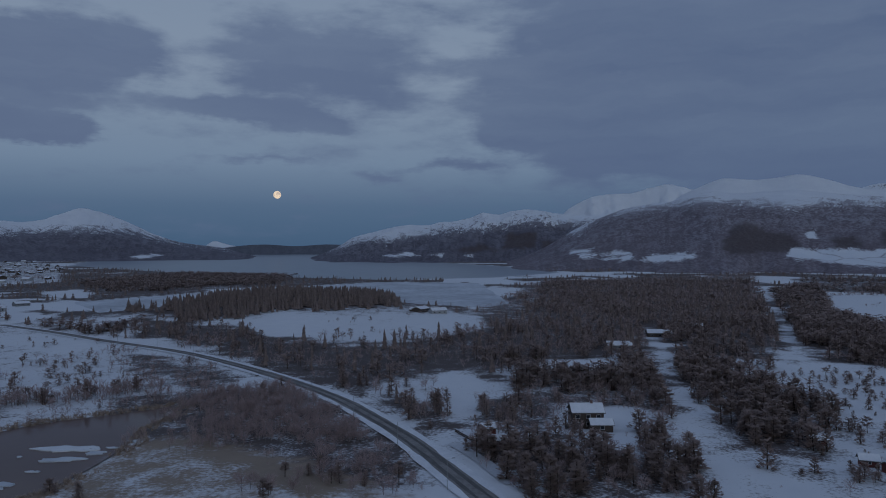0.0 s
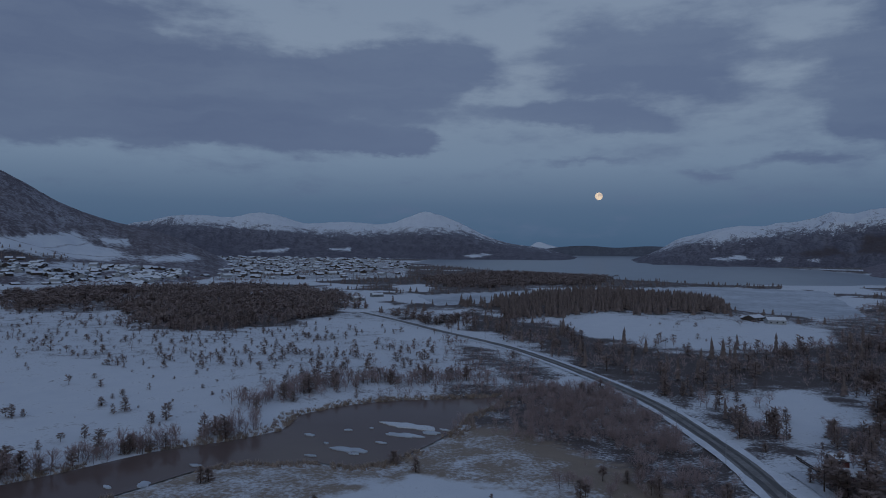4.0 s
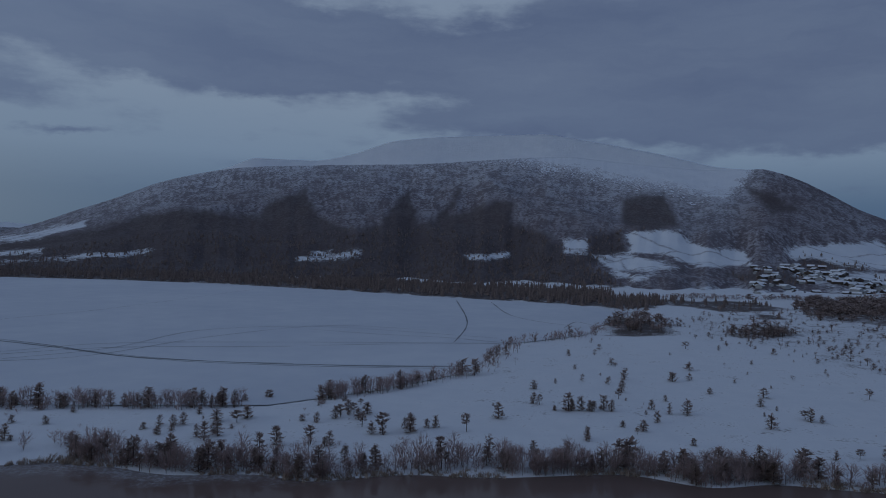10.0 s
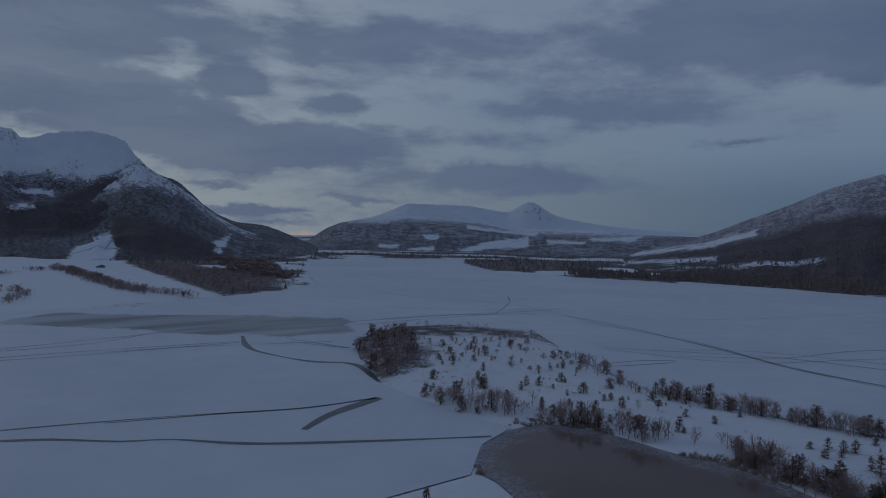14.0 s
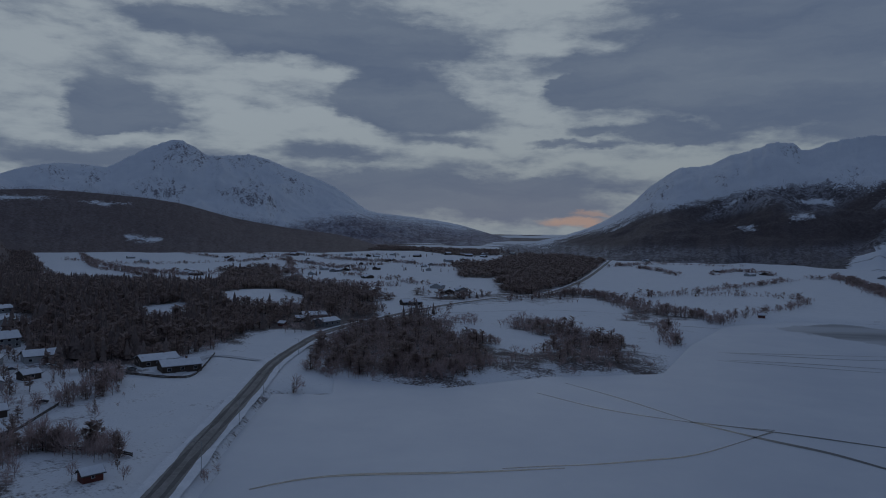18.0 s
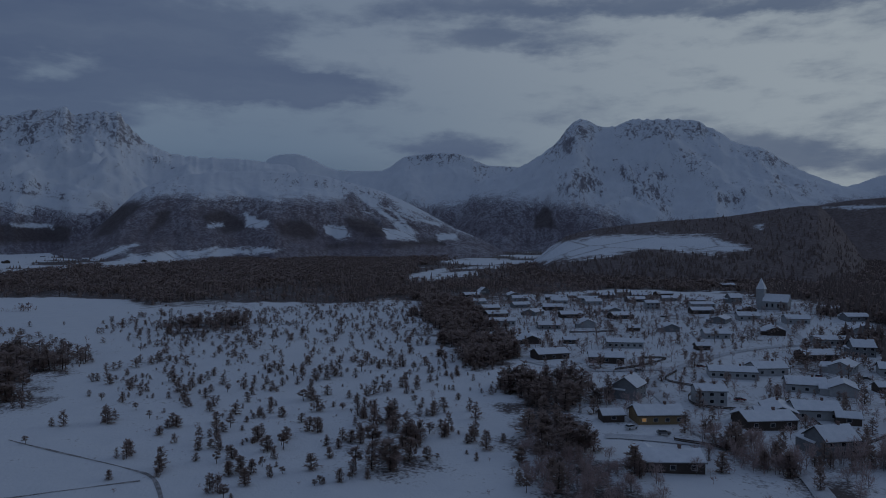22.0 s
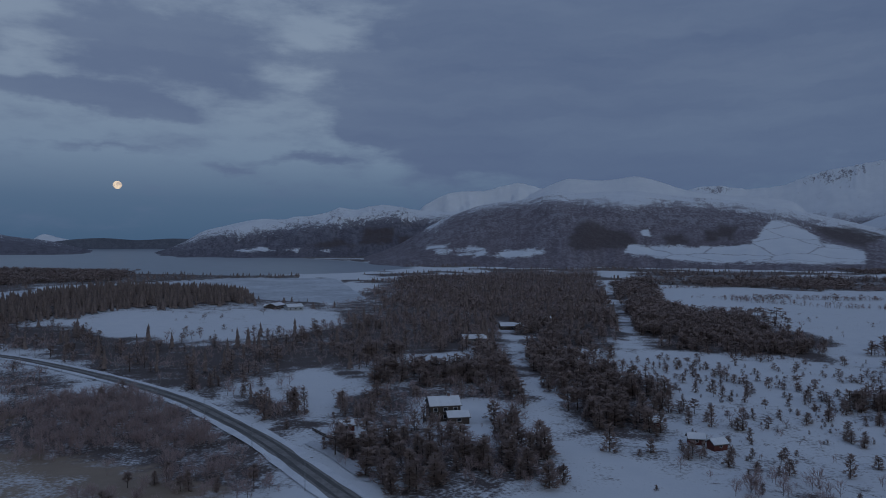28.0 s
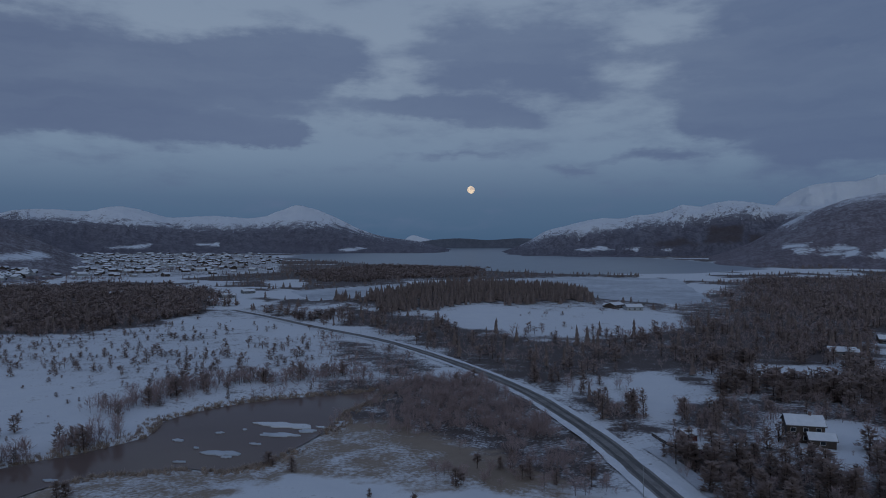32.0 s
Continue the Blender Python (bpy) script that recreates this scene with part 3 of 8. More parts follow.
WOODS.append(('pine', 0.03, [(398, -107), (386, -133), (317, -113), (312, -90)]))
WOODS.append(('pine', 0.03, [(252, -89), (270, -108), (217, -86), (215, -77)]))
WOODS.append(('sparse', 0.02, [(577, 124), (742, -190), (381, -105), (295, -105), (190, -67), (173, 24), (249, 47), (362, 79)]))
WOODS.append(('sparse', 0.016, [(359, 290), (502, 291), (478, 229), (289, 146), (256, 195), (272, 232)]))
WOODS.append(('pine', 0.03, [(650, -141), (637, -176), (338, -122), (311, -107), (348, -95), (485, -117)]))
WOODS.append(('pine', 0.03, [(276, -95), (267, -119), (236, -117), (207, -86), (224, -80)]))
WOODS.append(('birch', 0.04, [(191, -76), (177, -82), (150, -77), (157, -59)]))
WOODS.append(('spruce', 0.011, [(1682, -1342), (1335, -1424), (673, -743), (415, -619), (288, -495), (224, -338), (200, -277), (233, -264), (388, -390), (528, -451)]))
WOODS.append(('birch', 0.06, [(167, -383), (166, -429), (100, -513), (54, -292), (89, -301), (112, -294), (134, -343)]))
WOODS.append(('birch', 0.08, [(56, -447), (36, -510), (-34, -386), (-24, -358), (16, -344), (56, -422)]))
WOODS.append(('birch', 0.085, [(159, -361), (159, -427), (121, -476), (63, -398), (45, -346), (60, -287), (114, -295)]))
WOODS.append(('mixed', 0.012, [(493, -639), (430, -729), (281, -493), (324, -421)]))
WOODS.append(('pine', 0.012, [(381, -668), (253, -737), (187, -575), (264, -581), (324, -568)]))
WOODS.append(('birch', 0.03, [(307, -398), (241, -411), (193, -346), (246, -336), (201, -279), (197, -257)]))
WOODS.append(('mixed', 0.006, [(201, -1372), (101, -1550), (15, -1064), (81, -744), (130, -906)]))
WOODS.append(('birch', 0.014, [(-423, -1146), (-583, -1235), (-571, -905), (-461, -714), (-341, -655), (-360, -822)]))
WOODS.append(('birch', 0.04, [(63, -491), (51, -545), (0, -449), (-33, -386), (-31, -346), (3, -343), (26, -314), (40, -330)]))
WOODS.append(('birch', 0.06, [(-290, -362), (-336, -376), (-336, -348), (-278, -265), (-243, -247), (-207, -231), (-225, -267)]))
WOODS.append(('sparse', 0.011, [(-303, -324), (-354, -307), (-349, -240), (-308, -176), (-266, -98), (-277, -20), (-274, 7), (-236, 7), (-225, -29), (-223, -101), (-211, -166), (-209, -215)]))
WOODS.append(('sparse', 0.002, [(-346, 57), (-423, 159), (-382, 352), (-242, 354), (-180, 195), (-204, 117), (-224, 53)]))
WOODS.append(('sparse', 0.003, [(-617, 240), (-739, 489), (-478, 420), (-387, 416), (-343, 502), (-240, 397), (-216, 272), (-305, 282), (-445, 231)]))
WOODS.append(('mixed', 0.016, [(-785, 676), (-796, 854), (-487, 523), (-391, 408), (-443, 390)]))
WOODS.append(('pine', 0.012, [(-885, 575), (-900, 774), (-563, 502), (-635, 421)]))
WOODS.append(('mixed', 0.012, [(-744, 798), (-589, 886), (-374, 581), (-392, 492), (-487, 523)]))
WOODS.append(('birch', 0.03, [(-159, 253), (-129, 314), (-96, 329), (-31, 268), (2, 204), (9, 181), (-33, 182), (-63, 228), (-102, 238)]))
WOODS.append(('scrub', 0.03, [(-33, 287), (-1, 328), (37, 315), (92, 291), (85, 240), (30, 177), (17, 185), (3, 227), (-18, 268)]))
WOODS.append(('scrub', 0.006, [(-220, 469), (-145, 386), (-63, 313), (-125, 292), (-150, 297)]))
WOODS.append(('scrub', 0.004, [(-621, 231), (-739, 489), (-343, 502), (-218, 435), (-114, 299), (-163, 206), (-199, 233), (-305, 282)]))
WOODS.append(('birch', 0.025, [(-125, 292), (-63, 313), (-33, 269), (-16, 217), (-29, 192), (-68, 225), (-91, 244)]))
WOODS.append(('pine', 0.02, [(125, 306), (145, 317), (148, 282), (141, 247), (112, 222), (102, 231)]))
WOODS.append(('scrub', 0.008, [(148, 388), (151, 283), (181, 237), (199, 195), (168, 136), (125, 139), (95, 168), (98, 238)]))
WOODS.append(('pine', 0.025, [(1819, -1153), (2142, -1709), (528, -451), (764, -553), (1044, -661)]))
WOODS.append(('mixed', 0.008, [(1105, 185), (1008, -164), (843, -240), (644, -156), (835, -11), (741, 108)]))
WOODS.append(('pine', 0.02, [(289, -100), (263, -127), (198, -95), (182, -82), (205, -81)]))
WOODS.append(('scrub', 0.01, [(213, -128), (171, -219), (121, -172), (106, -128), (122, -112), (159, -104)]))
WOODS.append(('village', 0.03, [(771, -215), (662, -392), (470, -447), (291, -331), (224, -264), (168, -178), (166, -135), (187, -98), (227, -101), (315, -119), (465, -139)]))
WOODS.append(('pine', 0.04, [(684, -151), (735, -175), (658, -188), (465, -139), (347, -126), (305, -107), (329, -97), (389, -98), (487, -110)]))
WOODS.append(('pine', 0.035, [(277, -93), (280, -106), (282, -122), (257, -120), (190, -85), (189, -77), (216, -81), (234, -80)]))
WOODS.append(('birch', 0.06, [(241, -82), (213, -95), (186, -90), (169, -96), (138, -86), (134, -70), (154, -60), (183, -68)]))
WOODS.append(('pine', 0.012, [(241, -82), (213, -95), (186, -90), (169, -96), (138, -86), (134, -70), (154, -60), (183, -68)]))
WOODS.append(('mixed', 0.022, [(1218, -124), (1437, -263), (934, -227), (959, -383), (1112, -567), (1541, -880), (1057, -649), (780, -445), (719, -287), (792, -209), (713, -157), (711, -114), (662, -65)]))
WOODS.append(('mixed', 0.02, [(2330, -1588), (1579, -1621), (748, -807), (512, -668), (482, -785), (678, -1210), (509, -925), (348, -615), (312, -510), (311, -421), (281, -387), (225, -401), (206, -367), (229, -317), (199, -263), (227, -260), (311, -348), (398, -392), (524, -468), (739, -597), (1013, -714)]))
WOODS.append(('mixed', 0.022, [(493, -639), (484, -676), (390, -652), (675, -1186), (726, -1371), (535, -1012), (405, -719), (241, -703), (187, -575), (137, -556), (109, -464), (152, -450), (171, -419), (200, -390), (223, -381), (261, -339)]))
WOODS.append(('birch', 0.02, [(293, -329), (288, -378), (196, -259), (221, -256)]))
WOODS.append(('birch', 0.03, [(154, -357), (174, -443), (166, -480), (101, -297), (112, -291), (135, -341)]))
WOODS.append(('birch', 0.05, [(150, -137), (148, -149), (122, -126), (105, -113), (110, -106)]))
WOODS.append(('birch', 0.05, [(127, -238), (123, -254), (116, -240), (122, -229)]))
WOODS.append(('birch', 0.05, [(116, -211), (112, -217), (101, -201), (105, -196)]))
WOODS.append(('scrub', 0.05, [(104, -172), (106, -185), (96, -195), (91, -182), (96, -168)]))
WOODS.append(('pine', 0.02, [(318, -275), (317, -297), (259, -243), (266, -234)]))
WOODS.append(('birch', 0.018, [(-145, 451), (-88, 407), (-12, 513), (190, 1399), (746, 1691), (234, 522), (174, 594), (122, 415), (56, 412), (23, 411), (-2, 341), (-34, 326), (-62, 339)]))
WOODS.append(('birch', 0.08, [(-100, 289), (-81, 325), (-52, 311), (-28, 267), (-20, 227), (-33, 219), (-50, 231), (-69, 244), (-86, 261)]))
WOODS.append(('pine', 0.02, [(112, 297), (166, 319), (134, 259), (96, 202), (83, 185), (96, 231)]))
WOODS.append(('pine', 0.014, [(30, 411), (56, 412), (109, 395), (92, 331), (45, 329), (29, 257), (22, 274)]))
WOODS.append(('pine', 0.03, [(118, 415), (91, 296), (92, 276), (80, 259), (91, 318)]))
WOODS.append(('pine', 0.02, [(150, 462), (126, 346), (110, 296), (111, 319), (131, 415)]))
WOODS.append(('sparse', 0.003, [(-388, 341), (-387, 416), (-321, 469), (-209, 451), (-141, 371), (-180, 307), (-216, 272), (-282, 283)]))
WOODS.append(('sparse', 0.003, [(-617, 240), (-739, 489), (-478, 420), (-387, 416), (-343, 502), (-240, 397), (-216, 272), (-305, 282), (-445, 231)]))
WOODS.append(('spruce', 0.012, [(-715, 271), (-801, 223), (-866, 99), (-961, -43), (-1050, -209), (-1107, -387), (-1122, -556), (-1040, -700), (-1150, -800), (-1300, -560), (-1270, -380), (-1220, -200), (-1180, 0), (-1130, 150), (-1080, 300), (-900, 420)]))
WOODS.append(('pine', 0.02, [(24, 315), (55, 390), (65, 359), (92, 363), (82, 314), (36, 309)]))
WOODS.append(('scrub', 0.02, [(126, 389), (175, 408), (146, 289), (106, 207), (86, 209), (89, 255)]))
WOODS.append(('mixed', 0.008, [(185, -1353), (134, -1730), (8, -1464), (27, -929), (61, -776), (100, -753)]))
WOODS.append(('pine', 0.008, [(-155, -1196), (-218, -1446), (-319, -1558), (-282, -1266), (-181, -1129)]))
WOODS.append(('pine', 0.006, [(-22, -1542), (-141, -1867), (-122, -1443), (-39, -1352)]))
WOODS.append(('birch', 0.02, [(-17, -543), (-26, -590), (-42, -595), (-38, -521)]))
WOODS.append(('birch', 0.012, [(45, -753), (-4, -731), (-54, -616), (-73, -569), (-50, -556), (-5, -619)]))
WOODS.append(('pine', 0.02, [(611, 332), (688, 321), (716, 212), (619, 184), (558, 275)]))
WOODS.append(('pine', 0.03, [(465, 230), (527, 218), (468, 187), (423, 206)]))
WOODS.append(('pine', 0.03, [(445, 286), (461, 273), (398, 236), (384, 247)]))
WOODS.append(('sparse', 0.012, [(250, 411), (311, 323), (337, 271), (451, 208), (546, 163), (441, 132), (292, 146), (193, 156), (157, 206), (163, 287)]))
WOODS.append(('pine', 0.025, [(638, 328), (669, 265), (572, 237), (560, 279)]))
WOODS.append(('pine', 0.02, [(541, 74), (563, 13), (494, 12), (476, 58)]))
WOODS.append(('pine', 0.03, [(218, -24), (231, -36), (221, -45), (188, -40), (177, -30), (185, -20)]))
WOODS.append(('birch', 0.03, [(-291, -373), (-359, -388), (-391, -310), (-388, -233), (-369, -213), (-350, -304), (-298, -329), (-237, -282), (-221, -278)]))
WOODS.append(('pine', 0.014, [(159, -361), (159, -427), (121, -476), (63, -398), (45, -346), (60, -287), (114, -295)]))
WOODS.append(('pine', 0.008, [(56, -447), (36, -510), (-34, -386), (-24, -358), (16, -344), (56, -422)]))
WOODS.append(('mixed', 0.006, [(2127, -2098), (1645, -2401), (851, -2371), (738, -2057), (1300, -1899), (1579, -1558)]))
WOODS.append(('birch', 0.01, [(-96, -1155), (-344, -1447), (-367, -1200), (-198, -955)]))
WOODS.append(('pine', 0.012, [(-290, -362), (-336, -376), (-336, -348), (-278, -265), (-243, -247), (-207, -231), (-225, -267)]))
WOODS.append(('birch', 0.03, [(6, 227), (27, 233), (72, 233), (83, 233), (70, 177), (25, 177), (18, 199)]))
WOODS.append(('birch', 0.016, [(18, 316), (45, 329), (93, 325), (73, 251), (56, 236), (19, 234)]))
WOODS.append(('pine', 0.02, [(167, 555), (153, 445), (118, 318), (100, 249), (86, 203), (147, 347), (205, 562)]))
WOODS.append(('pine', 0.012, [(60, 308), (87, 336), (95, 294), (82, 245), (64, 209), (59, 229)]))
WOODS.append(('birch', 0.02, [(60, 308), (87, 336), (95, 294), (82, 245), (64, 209), (59, 229)]))
WOODS.append(('birch', 0.018, [(100, 436), (159, 553), (136, 442), (95, 294), (71, 300)]))
HEDGES = []
HEDGES.append(('birch', 2.2, 5, [(-200, 35), (-199, 55), (-200, 78), (-191, 98), (-192, 118), (-187, 140), (-180, 168), (-168, 197)]))
HEDGES.append(('birch', 2.2, 5, [(-214, -96), (-215, -82), (-212, -65), (-205, -48), (-205, -25), (-199, -11), (-204, 17), (-203, 45), (-203, 70), (-196, 92), (-194, 124)]))
HEDGES.append(('birch', 3, 5, [(-215, -139), (-217, -123), (-214, -96), (-218, -78), (-214, -65), (-204, -51), (-205, -33), (-203, -18)]))
HEDGES.append(('birch', 5, 6, [(-285, -133), (-284, -91), (-285, -50), (-288, -20), (-309, 2), (-335, 22), (-358, 46), (-393, 68), (-472, 96), (-493, 140), (-566, 188)]))
HEDGES.append(('birch', 3.5, 6, [(-335, -211), (-309, -180), (-288, -144), (-286, -105), (-286, -68), (-287, -34), (-316, 8), (-362, 54)]))
HEDGES.append(('birch', 4, 6, [(-190, -213), (-198, -196), (-208, -169), (-214, -143)]))
HEDGES.append(('birch', 3, 6, [(-189, 221), (-190, 279), (-154, 306), (-126, 331)]))
HEDGES.append(('birch', 3, 4, [(119, -252), (115, -233), (103, -205), (91, -174), (84, -152)]))
HEDGES.append(('birch', 6, 5, [(15, -761), (-34, -602), (-73, -569), (-93, -554)]))
HEDGES.append(('birch', 8, 4, [(-343, -1186), (-286, -746), (-320, -666)]))
HEDGES.append(('birch', 5, 5, [(46, -773), (5, -733), (-23, -670), (-52, -614), (-80, -577), (-88, -543)]))
HEDGES.append(('birch', 6, 4, [(-354, -1224), (-326, -999), (-307, -802), (-298, -706), (-312, -648)]))
HEDGES.append(('birch', 7, 4, [(-46, -503), (-46, -460), (-50, -411), (-57, -394)]))
HEDGES.append(('birch', 8, 4, [(85, -647), (51, -714), (26, -769)]))
HEDGES.append(('birch', 9, 4, [(-84, -544), (-190, -727), (-155, -794), (-46, -755)]))
HEDGES.append(('birch', 9, 5, [(-46, -510), (-45, -441), (-56, -390)]))
HEDGES.append(('birch', 8, 4, [(-610, -2518), (-598, -2096), (-912, -2580), (-1335, -3439)]))
HEDGES.append(('birch', 4, 4, [(185, -134), (156, -129), (156, -164), (137, -165), (121, -164)]))
HEDGES.append(('birch', 4, 4, [(189, -201), (184, -220), (196, -250)]))
HEDGES.append(('birch', 4, 6, [(119, -250), (112, -226), (102, -205), (90, -172)]))
HEDGES.append(('birch', 7, 3, [(1022, -1210), (794, -971), (688, -895), (568, -801), (536, -793)]))
HEDGES.append(('birch', 5, 3, [(162, -171), (147, -166), (132, -165), (122, -164)]))
HEDGES.append(('birch', 7, 3, [(27, -758), (-21, -703), (-55, -630), (-78, -570)]))
HEDGES.append(('birch', 6, 4, [(-368, -1186), (-303, -842), (-283, -681)]))
HEDGES.append(('birch', 9, 4, [(701, -1250), (748, -1518), (869, -1882)]))
HEDGES.append(('birch', 9, 4, [(1198, -1762), (865, -1445), (812, -1425)]))
HEDGES.append(('birch', 8, 4, [(733, -1539), (463, -992), (364, -809)]))
HEDGES.append(('birch', 9, 5, [(480, 781), (551, 604), (724, 578)]))
HEDGES.append(('birch', 8, 6, [(592, 321), (643, 265), (657, 196)]))
HEDGES.append(('birch', 9, 6, [(717, 923), (962, 768), (1156, 565)]))
HEDGES.append(('birch', 9, 5, [(783, 1470), (968, 1247), (1081, 1011)]))
HEDGES.append(('birch', 9, 6, [(1043, -1190), (802, -1106), (721, -1280)]))
HEDGES.append(('birch', 9, 6, [(621, -909), (501, -892), (472, -1099), (419, -1304)]))
HEDGES.append(('pine', 9, 6, [(947, -1708), (705, -1638), (566, -1854)]))
HEDGES.append(('birch', 8, 5, [(49, -1262), (-92, -1566), (-259, -1544)]))
HEDGES.append(('birch', 8, 5, [(63, -768), (-21, -730), (-115, -836), (-262, -1090)]))
LANES = [[(173, 593), (144, 481), (119, 380), (99, 302), (87, 240), (82, 199), (79, 177)], [(705, 1572), (379, 817), (233, 474), (193, 362)]]
CLEARINGS = [[(-50, 550), (-13, 688), (35, 659), (29, 556), (-18, 499)], [(-157, 571), (-147, 648), (-104, 637), (-96, 533), (-126, 516)], [(-1, 328), (13, 356), (11, 273), (3, 260)], [(44, 381), (72, 399), (106, 409), (94, 368), (62, 359)], [(45, 274), (51, 284), (76, 277), (69, 243), (56, 239), (40, 242)], [(331, -540), (315, -616), (269, -602), (239, -535), (264, -501)], [(330, -453), (323, -495), (282, -434), (307, -416)], [(1398, -1469), (1666, -1999), (1208, -2149), (1143, -3192), (311, -882), (343, -776), (458, -998), (730, -1324), (514, -823), (540, -704), (767, -833)]]

HOUSES = [(212, -127, 'lit', 20.0), (216, -112, 'small', 20.0), (168, -104, 'dark', 15.0), (168, -158, 'tall', 40.0), (198, -159, 'dark', 30.0), (245, -135, 'tall', 70.0), (393, -151, 'dark', 100.0), (336, -140, 'dark', 25.0), (359, -195, 'long', 8.0), (319, -163, 'dark', 5.0), (272, -201, 'long', 10.0), (230, -160, 'tall_white', 15.0), (207, -172, 'std', 100.0), (204, -184, 'pale', 20.0), (194, -189, 'small', 10.0), (275, -222, 'pale', 30.0), (241, -213, 'pale', 10.0), (232, -223, 'pale', 95.0), (705, -207, 'dark', 20.0), (722, -226, 'tall', 110.0), (571, -183, 'dark', 15.0), (647, -239, 'pale', 10.0), (532, -209, 'std', 60.0), (604, -262, 'pale', 5.0)]
HOUSES += [(504, -228, 'dark', 15.0), (476, -161, 'long', 10.0), (450, -187, 'std', 10.0), (451, -216, 'pale', 100.0), (586, -287, 'pale', 20.0), (485, -261, 'dark', 30.0), (421, -236, 'small', 10.0), (534, -316, 'tall_white', 15.0), (413, -258, 'std', 100.0), (556, -373, 'pale', 10.0), (484, -330, 'dark', 20.0), (434, -312, 'std', 75.0), (537, -399, 'tall', 30.0), (438, -337, 'pale', 15.0), (375, -308, 'dark', 100.0), (405, -350, 'pale', 20.0), (301, -273, 'dark', 30.0), (269, -259, 'pale', 80.0), (300, -300, 'tall', 20.0), (256, -276, 'pale', 10.0), (437, -409, 'dark', 10.0), (398, -392, 'std', 30.0), (638, -364, 'pale', 10.0), (655, -402, 'dark', 30.0)]
HOUSES += [(657, -338, 'std', 10.0), (982, -603, 'tall', 20.0), (1593, -666, 'pale', 10.0), (765, -559, 'dark', 25.0), (199, -285, 'dark', 20.0), (181, -276, 'dark', 15.0), (118, -144, 'hut', 20.0), (231, -243, 'small', 30.0), (338, -231, 'small', 20.0), (382, -172, 'small', 5.0), (555, -235, 'dark', 5.0), (501, -406, 'dark', 5.0), (601, -339, 'dark', 25.0), (599, -374, 'std', 15.0), (356, -357, 'pale', 95.0), (374, -265, 'pale', 15.0), (625, -189, 'pale', 20.0), (648, -276, 'dark', 5.0), (333, -312, 'long', 25.0), (692, -249, 'std', 105.0), (523, -274, 'std', 105.0), (518, -353, 'long', 25.0), (624, -301, 'long', 5.0), (675, -307, 'small', 15.0)]
HOUSES += [(588, -218, 'std', 20.0), (477, -368, 'dark', 95.0), (526, -174, 'dark', 25.0), (51, 253, 'tall_dark', 12), (55, 247, 'small', 12), (15, 242, 'hut', 20), (16, 227, 'hut', 10), (144, 119, 'barn', -25), (123, 126, 'small', -25), (124, 206, 'hut', 10), (127, 199, 'hut', 40), (121, 229, 'hut', 20), (-5, 677, 'pale', 20), (-22, 689, 'dark', 60), (156, 511, 'dark', 10), (203, 564, 'small', 10), (110, 443, 'std', 10), (-454, 716, 'pale', 20), (-571, 673, 'dark', 10), (-476, 797, 'std', 20), (154, -712, 'dark', 90), (148, -742, 'std', 110), (182, -779, 'pale', 70), (553, -870, 'dark', 150)]
HOUSES += [(579, -886, 'pale', 130), (418, -1052, 'std', 60), (413, -1087, 'dark', 80), (317, -918, 'dark', 120), (-227, -1203, 'long', 60), (-259, -1248, 'dark', 85), (-194, -1299, 'dark', 10), (-68, -1784, 'pale', 50), (-93, -1725, 'std', 70), (-55, -1852, 'dark', 40), (-125, -588, 'hut', 6), (159, -582, 'dark', 20), (197, -461, 'dark', 20), (200, -446, 'small', 175), (176, -436, 'std', 45), (200, -419, 'hut', 140), (-418, -1201, 'std', 90), (990, -1310, 'pale', 20), (565, -1034, 'dark', 70), (466, -1486, 'dark', 160), (398, -1425, 'pale', 20), (325, -1323, 'std', 60), (311, -1805, 'dark', 150), (269, -2046, 'std', 20)]
HOUSES += [(141, -2375, 'pale', 110), (76, -2734, 'dark', 150), (2418, 1275, 'std', 0), (1977, 446, 'pale', 170), (1859, 288, 'dark', 90), (2495, 1876, 'dark', 160), (2290, 2153, 'pale', 20), (2103, 1743, 'std', 100), (2090, 254, 'pale', 140), (1253, 688, 'dark', 160)]
CHURCH = (474, -392)
TOWN = [(-1639, 1431), (-2445, 2559), (-2438, 3262), (-1821, 3094), (-1301, 2416), (-778, 1421), (-884, 1134), (-1119, 978)]
TOWN_WEST = [(-2013, 1191), (-3024, 2200), (-2763, 2525), (-2383, 2975), (-2028, 3191), (-1077, 1695), (-1100, 1008), (-1359, 896)]
FARMS = [[(861, -1113), (873, -1732), (331, -2015), (170, -1172), (282, -862), (475, -806)], [(1765, 1660), (2620, 1382), (2241, 424), (1263, 286), (1388, 733), (1154, 1086)]]
CRACKS = []
CRACKS.append((1.2, [(-38, -255), (-63, -249), (-89, -241), (-119, -230), (-154, -214), (-189, -210)]))
CRACKS.append((2, [(-37, -255), (-58, -239), (-75, -228), (-90, -213), (-103, -205), (-119, -186), (-147, -166), (-182, -144)]))
CRACKS.append((0.9, [(20, -188), (9, -193), (-4, -198), (-19, -206), (-36, -217), (-63, -249)]))
CRACKS.append((4, [(-140, -189), (-159, -200), (-188, -209)]))
CRACKS.append((3, [(-229, -393), (-212, -357), (-207, -332), (-212, -294), (-225, -274), (-208, -233)]))
CRACKS.append((0.8, [(10, -308), (-13, -285), (-38, -255)]))
CRACKS.append((1, [(-69, -391), (-120, -390), (-216, -374)]))
CRACKS.append((1, [(-73, -415), (-141, -412), (-187, -433)]))
CRACKS.append((1.3, [(-245, -368), (-254, -317)]))
CRACKS.append((1.1, [(-618, -507), (-557, -453), (-460, -388)]))
CRACKS.append((1, [(-323, -416), (-444, -404), (-546, -383)]))
